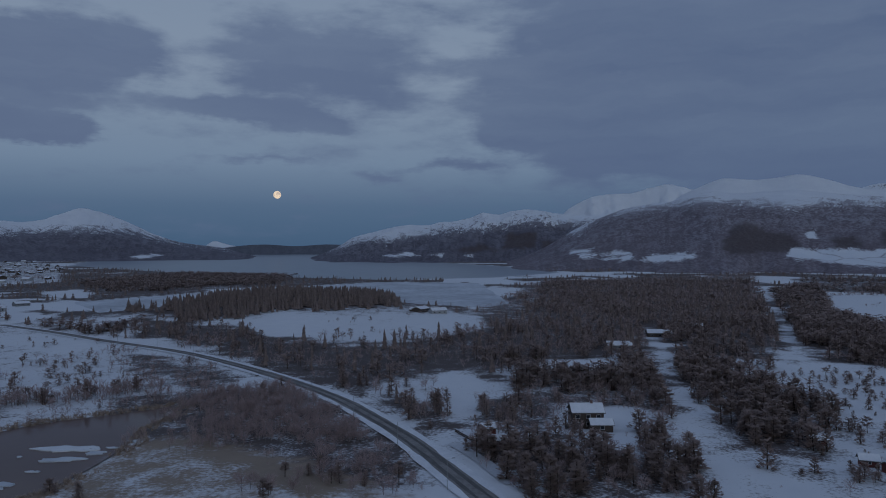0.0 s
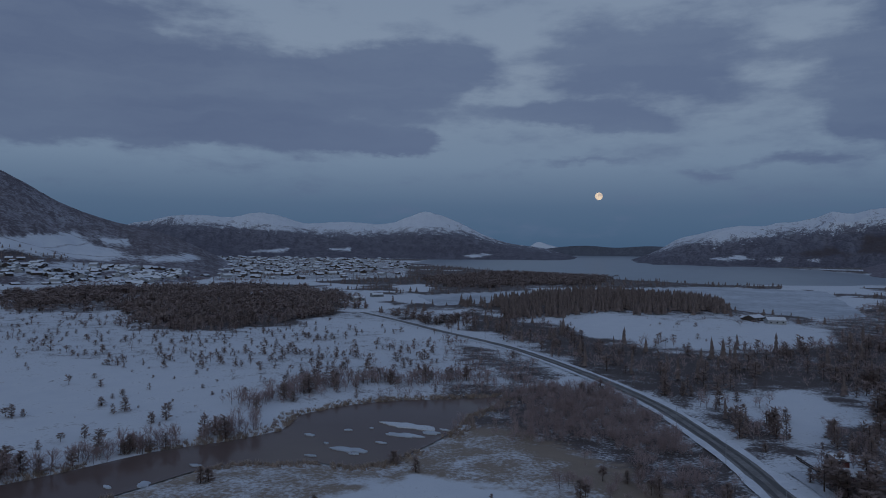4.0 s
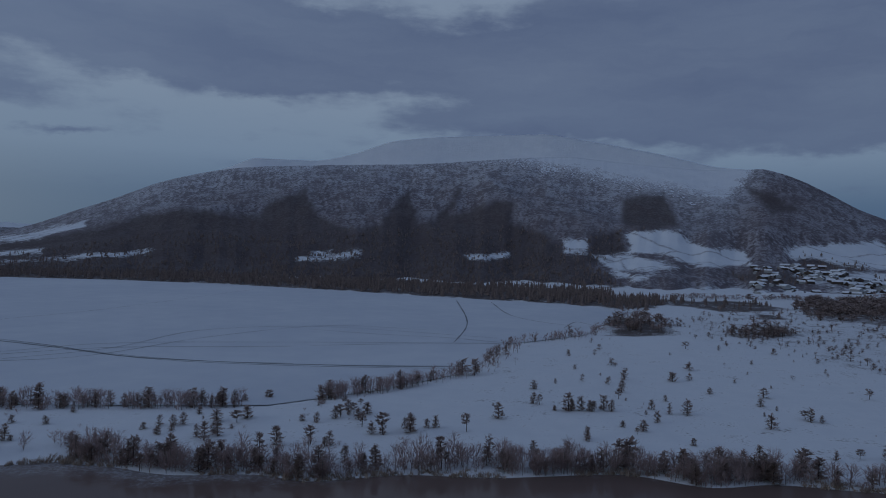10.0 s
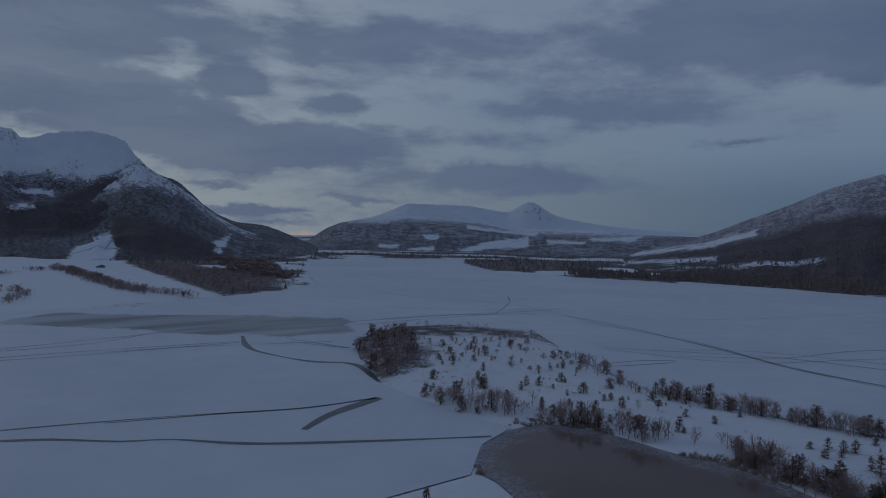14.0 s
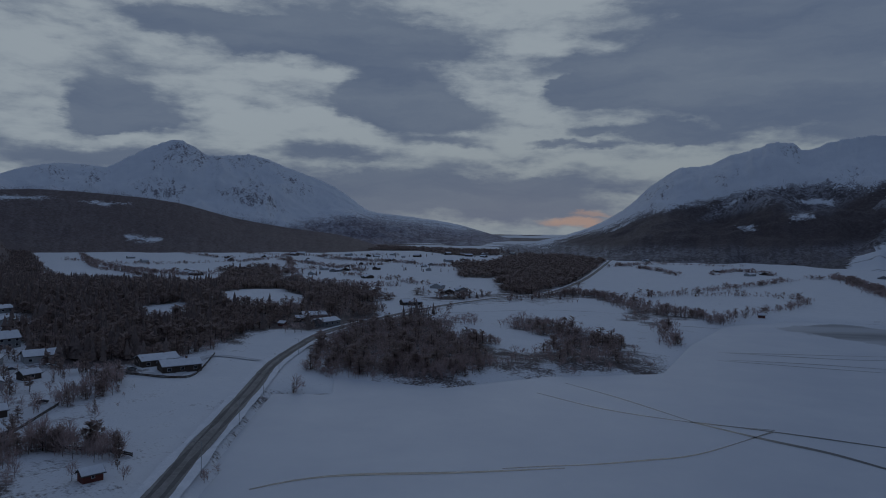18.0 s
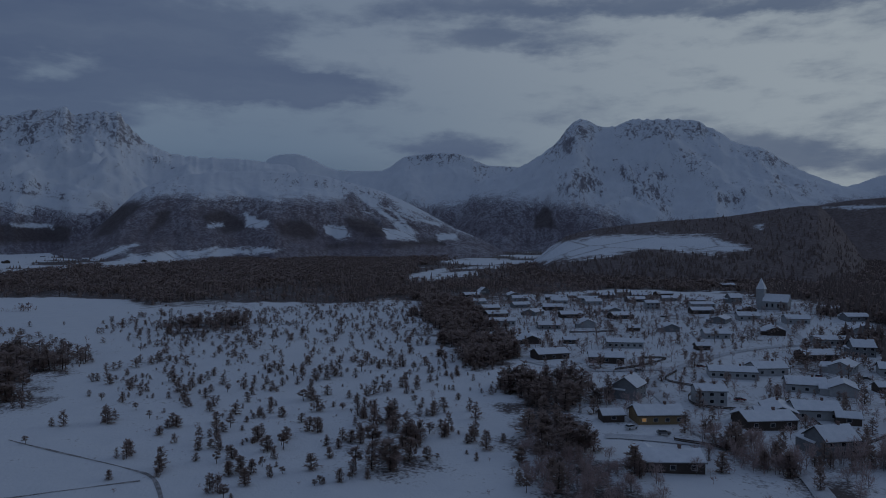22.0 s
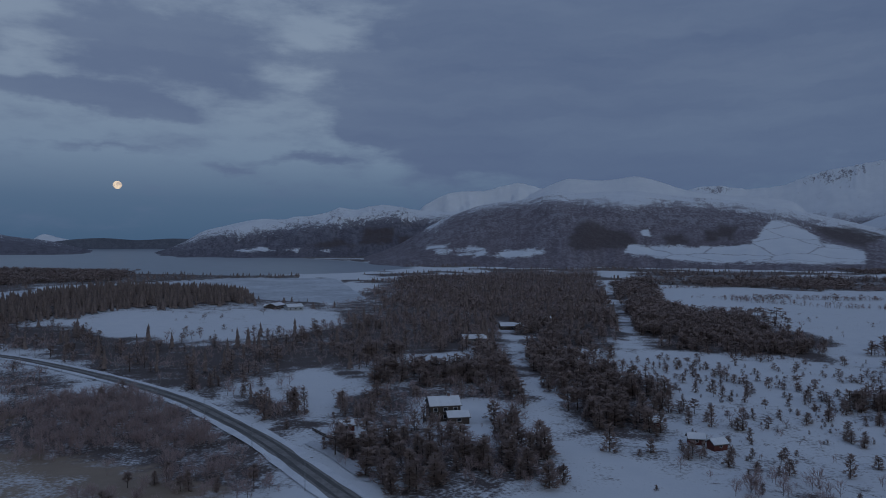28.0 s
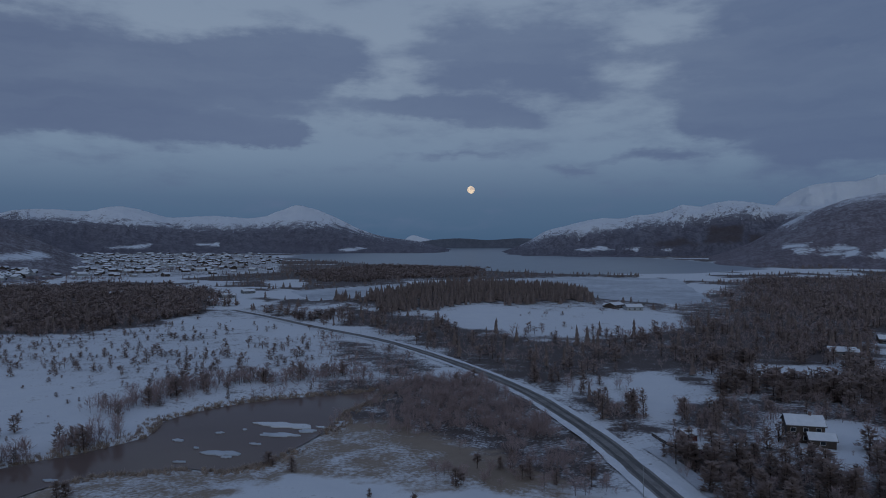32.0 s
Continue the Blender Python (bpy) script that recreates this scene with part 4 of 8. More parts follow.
CRACKS.append((1.1, [(-509, -353), (-481, -274), (-436, -188), (-401, -122), (-386, -76), (-382, -36)]))
CRACKS.append((1, [(-379, -229), (-393, -205), (-429, -149), (-438, -88), (-444, -44)]))
CRACKS.append((1.1, [(-331, -196), (-354, -190), (-371, -177)]))
CRACKS.append((0.8, [(-143, -379), (-181, -372), (-261, -342)]))
CRACKS.append((1.2, [(-94, -237), (-131, -224), (-159, -213), (-187, -209)]))
CRACKS.append((1.2, [(-320, -397), (-406, -395), (-546, -387)]))
CRACKS.append((0.8, [(-320, -417), (-450, -399), (-509, -353)]))
CRACKS.append((1.2, [(-459, -220), (-434, -177), (-400, -127), (-382, -56), (-378, 0), (-378, 54)]))
CRACKS.append((0.8, [(-387, -184), (-430, -144), (-513, -117), (-548, -55), (-536, 1), (-494, 92)]))
CRACKS.append((0.8, [(-411, -196), (-448, -150), (-461, -52), (-469, 95)]))
CRACKS.append((1.1, [(-823, 100), (-641, 88), (-553, 77), (-471, 59)]))
CRACKS.append((1.1, [(-807, 138), (-648, 134), (-564, 173)]))
CRACKS.append((0.7, [(-564, -274), (-667, -229), (-952, -153)]))
CRACKS.append((1, [(-563, 158), (-607, 180), (-586, 189)]))
CRACKS.append((1, [(20, -285), (-7, -265), (-38, -254), (-64, -251)]))
CRACKS.append((0.9, [(-357, -416), (-421, -409), (-479, -381), (-556, -370)]))
CRACKS.append((0.8, [(-424, -496), (-469, -428), (-559, -385)]))
CRACKS.append((0.9, [(-517, -610), (-525, -514), (-545, -435), (-490, -315)]))
CRACKS.append((1.2, [(-637, -754), (-765, -756), (-841, -680)]))
CRACKS.append((0.8, [(-374, -225), (-396, -151), (-481, -102), (-554, -32), (-538, 45)]))
CRACKS.append((1.1, [(-484, -310), (-451, -215), (-394, -115), (-377, -48), (-372, 8), (-371, 56)]))
CRACKS.append((1.1, [(-319, -193), (-338, -185), (-364, -175)]))
CRACKS.append((0.8, [(-448, -33), (-459, 22), (-466, 87)]))
CRACKS.append((1.2, [(-379, -27), (-376, 7), (-377, 53)]))
CRACKS.append((0.7, [(-531, -41), (-508, 7), (-493, 56), (-471, 92)]))
CRACKS.append((0.9, [(-69, -415), (-147, -426), (-227, -440)]))
CRACKS.append((0.9, [(-65, -388), (-132, -377), (-215, -370)]))
CRACKS.append((1.2, [(-241, -357), (-246, -335), (-254, -315)]))
CRACKS.append((1.4, [(80, -155), (72, -164), (59, -172), (30, -182), (3, -193)]))
CARS = [(251, -254, 0, 20), (196, -120, 1, 15), (242, -266, 2, 50), (211, -189, 1, 10), (229, -173, 3, 25), (223, -181, 0, 25), (303, -148, 2, 5), (290, -165, 1, 5), (292, -199, 3, 10), (473, -290, 0, 20), (529, -269, 1, 10), (262, -239, 3, 70), (204, -113, 2, 40), (200, -268, 1, 20), (191, -207, 0, 30), (315, -300, 2, 15), (45, 249, 1, 20), (18, 232, 3, 30)]
FENCES = [[(296, -156), (303, -172), (319, -197), (324, -185)], [(286, -182), (271, -167), (256, -172)], [(196, -259), (172, -258), (168, -268), (188, -317)], [(163, -170), (147, -166), (132, -165), (121, -164)], [(172, -173), (178, -190), (184, -207)], [(190, -120), (177, -130), (163, -130)], [(213, -185), (190, -176), (178, -171)], [(4, 244), (9, 233), (13, 231)], [(426, -192), (421, -222)], [(247, -168), (240, -158), (226, -152), (217, -164)]]
TRACKS = [[(107, -106), (117, -114), (128, -122), (140, -129), (152, -135), (161, -137), (172, -135), (185, -126), (195, -111), (199, -101)], [(172, -135), (198, -133), (237, -145), (268, -160), (292, -186), (313, -214), (331, -259), (332, -297), (302, -317)], [(3, 230), (11, 212), (19, 190)], [(292, -186), (296, -156), (304, -134), (329, -124)], [(332, -297), (430, -348), (499, -340), (539, -285), (584, -223), (627, -188)], [(159, -310), (188, -311), (175, -263), (190, -264)]]
FLOES = [((-119, 220), 14, 4), ((-126, 196), 12, 5), ((-148, 205), 4, 2.5), ((-103, 241), 9, 3), ((-157, 142), 5, 3), ((-112, 227), 8, 3), ((-140, 217), 3, 1.5), ((-122, 193), 3, 2), ((-121, 208), 4, 1.6), ((-109, 233), 5, 1.5), ((-137, 199), 2.5, 1.2), ((-134, 223), 2, 1), ((-102, 260), 6, 1.5), ((-133, 185), 4, 1.5), ((-157, 161), 4, 2), ((-164, 136), 3, 1.5)]

# fields and woods of the outer valley
CLEARINGS.append([(1244, -1310), (1259, -1479), (788, -991), (545, -810), (575, -998), (423, -702), (469, -652), (614, -700), (761, -832)])
CLEARINGS.append([(1282, -1518), (1271, -1674), (965, -1429), (767, -1299), (604, -1038), (604, -898), (838, -1062)])
CLEARINGS.append([(734, -1259), (836, -1636), (628, -1277), (577, -1019)])
CLEARINGS.append([(331, -551), (345, -624), (318, -653), (235, -539), (282, -494)])
CLEARINGS.append([(544, -1161), (568, -1457), (440, -1644), (268, -1281), (160, -780), (226, -761), (391, -855)])
CLEARINGS.append([(878, -2133), (588, -2190), (399, -1891), (312, -1488), (635, -1626)])
CLEARINGS.append([(193, -600), (166, -606), (148, -531), (153, -485)])
CLEARINGS.append([(312, -426), (305, -464), (280, -420), (293, -407)])
CLEARINGS.append([(513, -1099), (470, -1254), (300, -1088), (182, -657), (307, -787), (398, -856)])
CLEARINGS.append([(188, -613), (172, -619), (148, -528), (171, -545)])
CLEARINGS.append([(231, -869), (142, -907), (108, -739), (163, -664)])
CLEARINGS.append([(-26, -2164), (-343, -2653), (-929, -2696), (-231, -641), (-107, -599), (-21, -752), (28, -809)])
CLEARINGS.append([(73, -469), (24, -431), (23, -392), (54, -394)])
CLEARINGS.append([(-56, -2324), (-586, -2466), (-512, -1373), (-342, -651), (-146, -583), (-80, -592), (22, -775), (-26, -1338)])
CLEARINGS.append([(198, -2352), (43, -3098), (14, -2413), (138, -1986)])
CLEARINGS.append([(19, -709), (-26, -647), (-16, -571), (24, -606)])
CLEARINGS.append([(85, -467), (24, -428), (23, -383), (35, -368), (50, -383)])
CLEARINGS.append([(1998, 1284), (2760, 1461), (4295, 1619), (3481, 1250), (2627, 663), (1902, 530), (1665, 607), (1069, 404), (994, 529), (1047, 636)])
CLEARINGS.append([(1544, 335), (2426, 416), (3353, 207), (3148, -110), (2549, -30), (1963, 198), (1536, 264)])
CLEARINGS.append([(2962, 3508), (3088, 3397), (2094, 2278), (1682, 1994)])
CLEARINGS.append([(728, 866), (816, 840), (691, 561), (854, 560), (755, 512), (593, 496), (539, 563), (499, 595)])
CLEARINGS.append([(879, 521), (826, 424), (798, 318), (751, 143), (607, 111), (569, 228), (620, 331)])
CLEARINGS.append([(1394, 1360), (1326, 1072), (1115, 877), (1086, 1035)])
CLEARINGS.append([(1124, -225), (1372, -351), (1017, -259), (967, -200)])
CLEARINGS.append([(556, 1033), (662, 946), (710, 806), (802, 642), (897, 563), (789, 504), (652, 556), (490, 540), (367, 602), (393, 718)])
CLEARINGS.append([(1825, 1089), (2768, 1443), (4303, 1594), (3662, 1070), (1713, 501), (992, 484), (1232, 736)])
CLEARINGS.append([(1210, 1329), (1475, 1380), (1359, 986), (1120, 827), (1085, 1016)])
CLEARINGS.append([(759, 411), (801, 235), (610, 180), (641, 263), (584, 311)])
CLEARINGS.append([(761, 251), (797, 210), (753, 138), (647, 110), (575, 153), (605, 200)])
CLEARINGS.append([(1666, 373), (2365, 308), (3444, 174), (3734, -91), (2817, -111), (2045, 105), (1644, 262)])
CLEARINGS.append([(2265, 735), (2629, 699), (2249, 584), (1700, 553)])
CLEARINGS.append([(1096, -217), (1249, -375), (1102, -336), (959, -197)])
CLEARINGS.append([(-1041, 355), (-998, 508), (-876, 442), (-893, 313)])
CLEARINGS.append([(-1156, 811), (-1397, 1317), (-1038, 1131), (-911, 799), (-1013, 712)])
CLEARINGS.append([(-3396, 2258), (-3428, 2772), (-2509, 2062), (-2470, 1701)])
CLEARINGS.append([(-1175, 698), (-1162, 1019), (-903, 990), (-902, 792), (-1001, 615)])
CLEARINGS.append([(-604, 1073), (-594, 1154), (-477, 943), (-535, 967)])
WOODS.append(('dense', 0.02, [(2144, -1656), (1495, -1544), (710, -777), (579, -661), (446, -621), (404, -667), (280, -491), (225, -522), (194, -443), (214, -370), (204, -330), (231, -314), (269, -330), (320, -374), (444, -446), (703, -600)]))
WOODS.append(('dense', 0.02, [(403, -856), (296, -783), (209, -660), (189, -586), (233, -540), (313, -667)]))
WOODS.append(('dense', 0.02, [(546, -964), (597, -1215), (346, -729), (365, -658), (415, -710)]))
WOODS.append(('dense', 0.02, [(1426, -503), (1521, -841), (1208, -766), (855, -515), (966, -446), (944, -332)]))
WOODS.append(('dense', 0.02, [(839, -373), (1208, -766), (1131, -860), (818, -654), (701, -459)]))
WOODS.append(('dense', 0.022, [(1169, -2367), (938, -2211), (527, -1298), (571, -1185)]))
WOODS.append(('dense', 0.024, [(105, -740), (266, -1745), (119, -2085), (3, -1674), (42, -829)]))
WOODS.append(('dense', 0.024, [(950, -1007), (468, -637), (271, -469), (201, -363), (211, -294), (252, -282), (423, -417)]))
WOODS.append(('dense', 0.024, [(679, -1146), (562, -1000), (301, -521), (380, -635)]))
WOODS.append(('dense', 0.024, [(311, -698), (231, -692), (163, -506), (216, -470)]))
WOODS.append(('birch', 0.05, [(-434, -1159), (-617, -1381), (-499, -774), (-451, -695), (-336, -639), (-373, -881)]))
WOODS.append(('dense', 0.028, [(104, -748), (221, -1505), (241, -2044), (52, -1583), (34, -953), (74, -708)]))
WOODS.append(('dense', 0.028, [(-770, -1499), (-800, -1393), (-597, -931), (-538, -840), (-540, -933)]))
WOODS.append(('dense', 0.02, [(1117, 423), (1669, 369), (2862, -235), (3601, -924), (1728, -442), (1387, -278), (949, -202), (907, -73), (1003, -46), (693, 88), (799, 146), (1041, 386)]))
WOODS.append(('dense', 0.02, [(377, 381), (531, 495), (697, 542), (991, 587), (883, 470), (543, 357), (396, 323), (349, 302)]))
WOODS.append(('dense', 0.02, [(601, 297), (643, 263), (528, 214), (505, 246)]))
WOODS.append(('dense', 0.02, [(822, 438), (769, 350), (694, 320), (697, 358)]))
WOODS.append(('dense', 0.018, [(1314, 1559), (1644, 1604), (1587, 1283), (1384, 905), (1254, 1014), (1183, 1216)]))
WOODS.append(('dense', 0.018, [(652, 706), (698, 718), (598, 613), (602, 648)]))
WOODS.append(('dense', 0.018, [(1741, 993), (1773, 905), (1528, 788), (1506, 852)]))
WOODS.append(('dense', 0.022, [(360, 350), (580, 464), (679, 427), (524, 304), (439, 326), (320, 279), (261, 254), (333, 334)]))
WOODS.append(('dense', 0.022, [(364, 742), (422, 693), (354, 507), (357, 420), (282, 343), (270, 388), (217, 398), (248, 489)]))
WOODS.append(('dense', 0.022, [(708, 1159), (974, 1105), (777, 897), (613, 987)]))
WOODS.append(('dense', 0.022, [(1146, 806), (1330, 820), (1040, 637), (918, 635)]))
WOODS.append(('pine', 0.02, [(-522, 268), (-575, 348), (-507, 324), (-494, 264)]))
WOODS.append(('dense', 0.02, [(-861, 556), (-1055, 856), (-886, 899), (-724, 725), (-784, 688), (-684, 451)]))
WOODS.append(('dense', 0.02, [(-611, 200), (-670, 242), (-597, 254), (-514, 220), (-507, 176)]))
WOODS.append(('pine', 0.018, [(-572, 488), (-767, 718), (-833, 914), (-665, 886), (-523, 777), (-385, 583), (-379, 491), (-410, 423), (-458, 404)]))
WOODS.append(('pine', 0.018, [(-865, 559), (-908, 680), (-911, 775), (-745, 634), (-681, 464)]))
WOODS.append(('pine', 0.018, [(-698, 1378), (-722, 1905), (-412, 1878), (-301, 1335), (-441, 1165), (-494, 1031)]))
WOODS.append(('dense', 0.016, [(1167, -1965), (1194, -2764), (798, -2608), (357, -2326), (296, -1938), (675, -1712), (813, -1393)]))
WOODS.append(('dense', 0.016, [(322, -1281), (293, -1519), (208, -1390), (144, -978), (239, -990)]))
WOODS.append(('dense', 0.016, [(773, -1528), (806, -1721), (520, -1137), (522, -1055)]))
WOODS.append(('dense', 0.016, [(354, -997), (347, -1084), (265, -855), (276, -800)]))
WOODS.append(('dense', 0.016, [(198, -735), (168, -788), (109, -710), (150, -633)]))
HEDGES.append(('birch', 5, 4, [(-170, -1202), (-235, -1337), (-265, -1213)]))
HEDGES.append(('birch', 5, 4, [(-300, -1156), (-349, -1137), (-320, -903)]))
HEDGES.append(('birch', 5, 4, [(-21, -1508), (-88, -1307), (-112, -1146)]))
HEDGES.append(('birch', 5, 4, [(366, -2661), (142, -2454), (24, -2237)]))
HEDGES.append(('birch', 5, 4, [(695, -1615), (521, -1458), (408, -1425)]))
HEDGES.append(('birch', 5, 4, [(402, -831), (307, -787), (231, -771)]))
HEDGES.append(('birch', 5, 4, [(-72, -2051), (-415, -2517), (-913, -3042)]))
HEDGES.append(('birch', 5, 4, [(-400, -1695), (-543, -1878), (-723, -2090)]))
HEDGES.append(('birch', 6, 4, [(1232, -1448), (918, -1116), (685, -920), (604, -898)]))
HEDGES.append(('birch', 6, 4, [(716, -961), (560, -847), (554, -913)]))
HEDGES.append(('birch', 6, 4, [(614, -1482), (440, -1399), (260, -1246)]))
HEDGES.append(('birch', 6, 4, [(375, -967), (280, -896), (193, -796)]))
HEDGES.append(('birch', 6, 4, [(686, -1396), (530, -1233), (371, -1061)]))
HEDGES.append(('birch', 6, 4, [(1096, 1302), (1058, 1047), (1115, 877)]))
HEDGES.append(('birch', 6, 4, [(832, 878), (781, 633), (922, 604)]))
HEDGES.append(('birch', 6, 4, [(1585, 841), (1691, 765)]))
HEDGES.append(('birch', 6, 4, [(2720, 1333), (3544, 1401), (3093, 1110)]))
HEDGES.append(('birch', 6, 4, [(1543, 960), (1434, 761), (1649, 654)]))
HEDGES.append(('birch', 6, 4, [(519, 963), (648, 958), (784, 891)]))
HEDGES.append(('birch', 6, 4, [(502, 743), (625, 710), (843, 696), (958, 602)]))
HEDGES.append(('birch', 6, 4, [(1850, 1068), (2207, 1075), (3047, 1151)]))
HEDGES.append(('birch', 6, 4, [(1102, 586), (1311, 535), (1339, 392)]))
HEDGES.append(('birch', 6, 4, [(776, 853), (960, 899), (1032, 761)]))
HEDGES.append(('birch', 6, 4, [(-1280, 760), (-1335, 997), (-1397, 1304)]))
HEDGES.append(('birch', 6, 4, [(-1023, 765), (-1040, 972), (-871, 1051)]))
HEDGES.append(('birch', 6, 4, [(-878, 426), (-919, 547), (-935, 634)]))
HEDGES.append(('birch', 6, 4, [(-899, 299), (-896, 397), (-919, 470)]))
HEDGES.append(('birch', 6, 4, [(-1048, 1264), (-1076, 1581), (-885, 1597)]))

# crests: bearing in degrees, height in metres
CR_FJORD_WEST = [(15.9, 49), (17.0, 72), (20.8, 118), (22.4, 161), (24.0, 219), (25.7, 270), (27.1, 293), (28.4, 263), (29.5, 229), (30.8, 215), (33.4, 226), (36.6, 214), (39.3, 266), (40.2, 272), (42.5, 241), (44.4, 250), (46.6, 243), (48.0, 214), (49.4, 195)]
CR_FJORD_END = [(6.57, 85), (9.27, 100), (11.92, 89), (14.1, 100), (15.81, 93), (17.49, 75), (19.55, 33)]
CR_FJORD_PEAK = [(15.81, 75), (17.08, 104), (17.91, 123), (19.15, 57)]
CR_FJORD_EAST = [(-18.5, 202), (-16.2, 233), (-12.1, 246), (-9.7, 254), (-8.6, 267), (-6.9, 283), (-5.6, 275), (-4.5, 256), (-3.3, 267), (-2.2, 239), (-0.8, 220), (0.3, 214), (1.1, 199), (2.6, 202), (5.8, 158), (7.2, 133), (8.5, 80), (9.0, 64)]
CR_EAST_WHITE = [(336.6, 392), (338.4, 403), (340.7, 426), (342.3, 456), (343.8, 437), (345.0, 410), (346.3, 405), (347.9, 394), (349.2, 351), (350.2, 296), (350.9, 213)]
CR_ROUND = [(312.16, 44), (315.34, 103), (318.08, 148), (321.28, 191), (324.46, 228), (327.6, 250), (331.12, 271), (333.7, 289), (337.56, 282), (339.46, 294), (341.58, 263), (345.81, 226), (347.54, 192), (349.3, 151), (351.99, 68), (355.61, 2)]
CR_ROUND_TOP = [(322.19, 273), (324.46, 296), (327.16, 314), (330.25, 355), (330.88, 371), (331.99, 395), (333.39, 413), (334.5, 403), (336.01, 396), (338.34, 408), (340.35, 360), (341.58, 320)]
CR_NE_FAR = [(310.37, 506), (311.72, 543), (313.98, 563), (317.63, 527), (320.37, 490), (323.1, 415), (324.92, 403), (327.61, 429), (329.16, 409), (330.26, 371)]
CR_PEAK_ONE = [(294.06, 362), (295.99, 419), (297.57, 482), (298.99, 576), (300.02, 661), (301.47, 702), (303.8, 656), (305.31, 669), (306.83, 632), (308.59, 525), (311.27, 449), (313.07, 339), (315.34, 244), (318.08, 164)]
CR_PEAK_TWO = [(267.82, 442), (272.26, 472), (275.88, 480), (277.71, 512), (279.77, 620), (280.46, 685), (281.83, 682), (283.38, 656), (283.79, 690), (285.47, 669), (288.17, 613), (290.84, 533), (292.59, 438), (294.32, 369), (296.02, 358), (297.7, 295)]
CR_SADDLE = [(260.6, 480), (263.51, 476), (265.21, 503), (266.51, 558), (268.25, 578), (269.57, 545), (270.02, 518), (272.7, 506)]
CR_BIRCH_HILL = [(252.85, 58), (255.09, 104), (257.41, 167), (260.21, 232), (263.53, 278), (267.4, 314), (271.83, 312), (276.35, 285), (279.1, 229), (281.84, 99), (284.12, 28)]
CR_DOME = [(248.03, 427), (249.86, 473), (252.15, 485), (254.42, 556), (256.22, 560), (258.89, 532), (260.64, 454), (263.23, 426)]
CR_BIG_EAST = [(224.23, 266), (226.19, 313), (229.86, 438), (231.54, 516), (233.25, 550), (234.55, 614), (236.3, 679), (240.76, 698), (242.34, 662), (243.48, 672), (244.85, 707), (247.12, 557), (249.87, 442), (252.6, 371)]
CR_SOUTH_PEAK = [(185.77, 3), (189.45, 62), (192.19, 117), (195.79, 157), (199.3, 193), (201.5, 309), (205.55, 434), (208.49, 508), (211.51, 493), (213.72, 573), (216.85, 484), (218.65, 406), (221.85, 413), (225.05, 354), (226.88, 301)]
CR_WOOD_HILL = [(201.35, 55), (205.4, 71), (209.65, 93), (214.06, 126), (218.58, 140), (223.17, 146), (227.77, 132), (234.11, 110), (241.06, 93), (245.97, 65)]
CR_SOUTH_MOUNT = [(145.04, 8), (146.84, 45), (149.57, 95), (151.85, 109), (154.16, 172), (155.56, 240), (157.88, 296), (159.04, 352), (159.74, 397), (162.02, 421), (164.27, 408), (166.27, 382), (166.94, 412), (168.26, 411), (169.56, 390), (171.27, 364), (172.53, 338), (174.61, 327), (176.63, 263), (178.59, 173), (180.88, 105), (183.81, 54), (185.92, 31), (187.94, 18)]
CR_SOUTH_KNOB = [(148.6, 42), (151.35, 79), (153.66, 137), (155.06, 186), (156.92, 239), (158.99, 277), (160.12, 242), (162.37, 169), (164.14, 98), (165.91, 37)]
CR_SW_WHITE = [(114.27, 118), (117.89, 135), (121.55, 153), (124.31, 183), (126.6, 225), (128.44, 299), (130.23, 234), (133.35, 268), (138.32, 274), (140.4, 204), (142.11, 157)]
CR_SW_LOW = [(114.24, 91), (118.77, 102), (124.27, 122), (128.82, 120), (133.3, 156), (138.27, 175), (141.65, 158), (144.69, 101), (146.88, 2)]
CR_WEST_TREES = [(44.42, 60), (47.6, 117), (50.8, 150), (54.03, 205), (56.8, 278), (58.56, 318), (60.45, 345), (63.16, 343), (66.39, 353), (70.61, 374), (74.99, 395), (79.47, 385), (85.84, 362), (94.86, 341), (101.74, 311), (106.58, 252), (109.63, 191), (112.18, 145), (114.62, 99), (116.62, 71), (119.16, 38)]
CR_WEST_DOME = [(60.65, 424), (63.18, 440), (68.52, 516), (73.28, 571), (76.85, 603), (79.55, 597), (86.84, 572), (88.66, 557), (92.25, 482), (94.91, 448), (99.7, 447), (101.79, 393), (104.64, 332)]

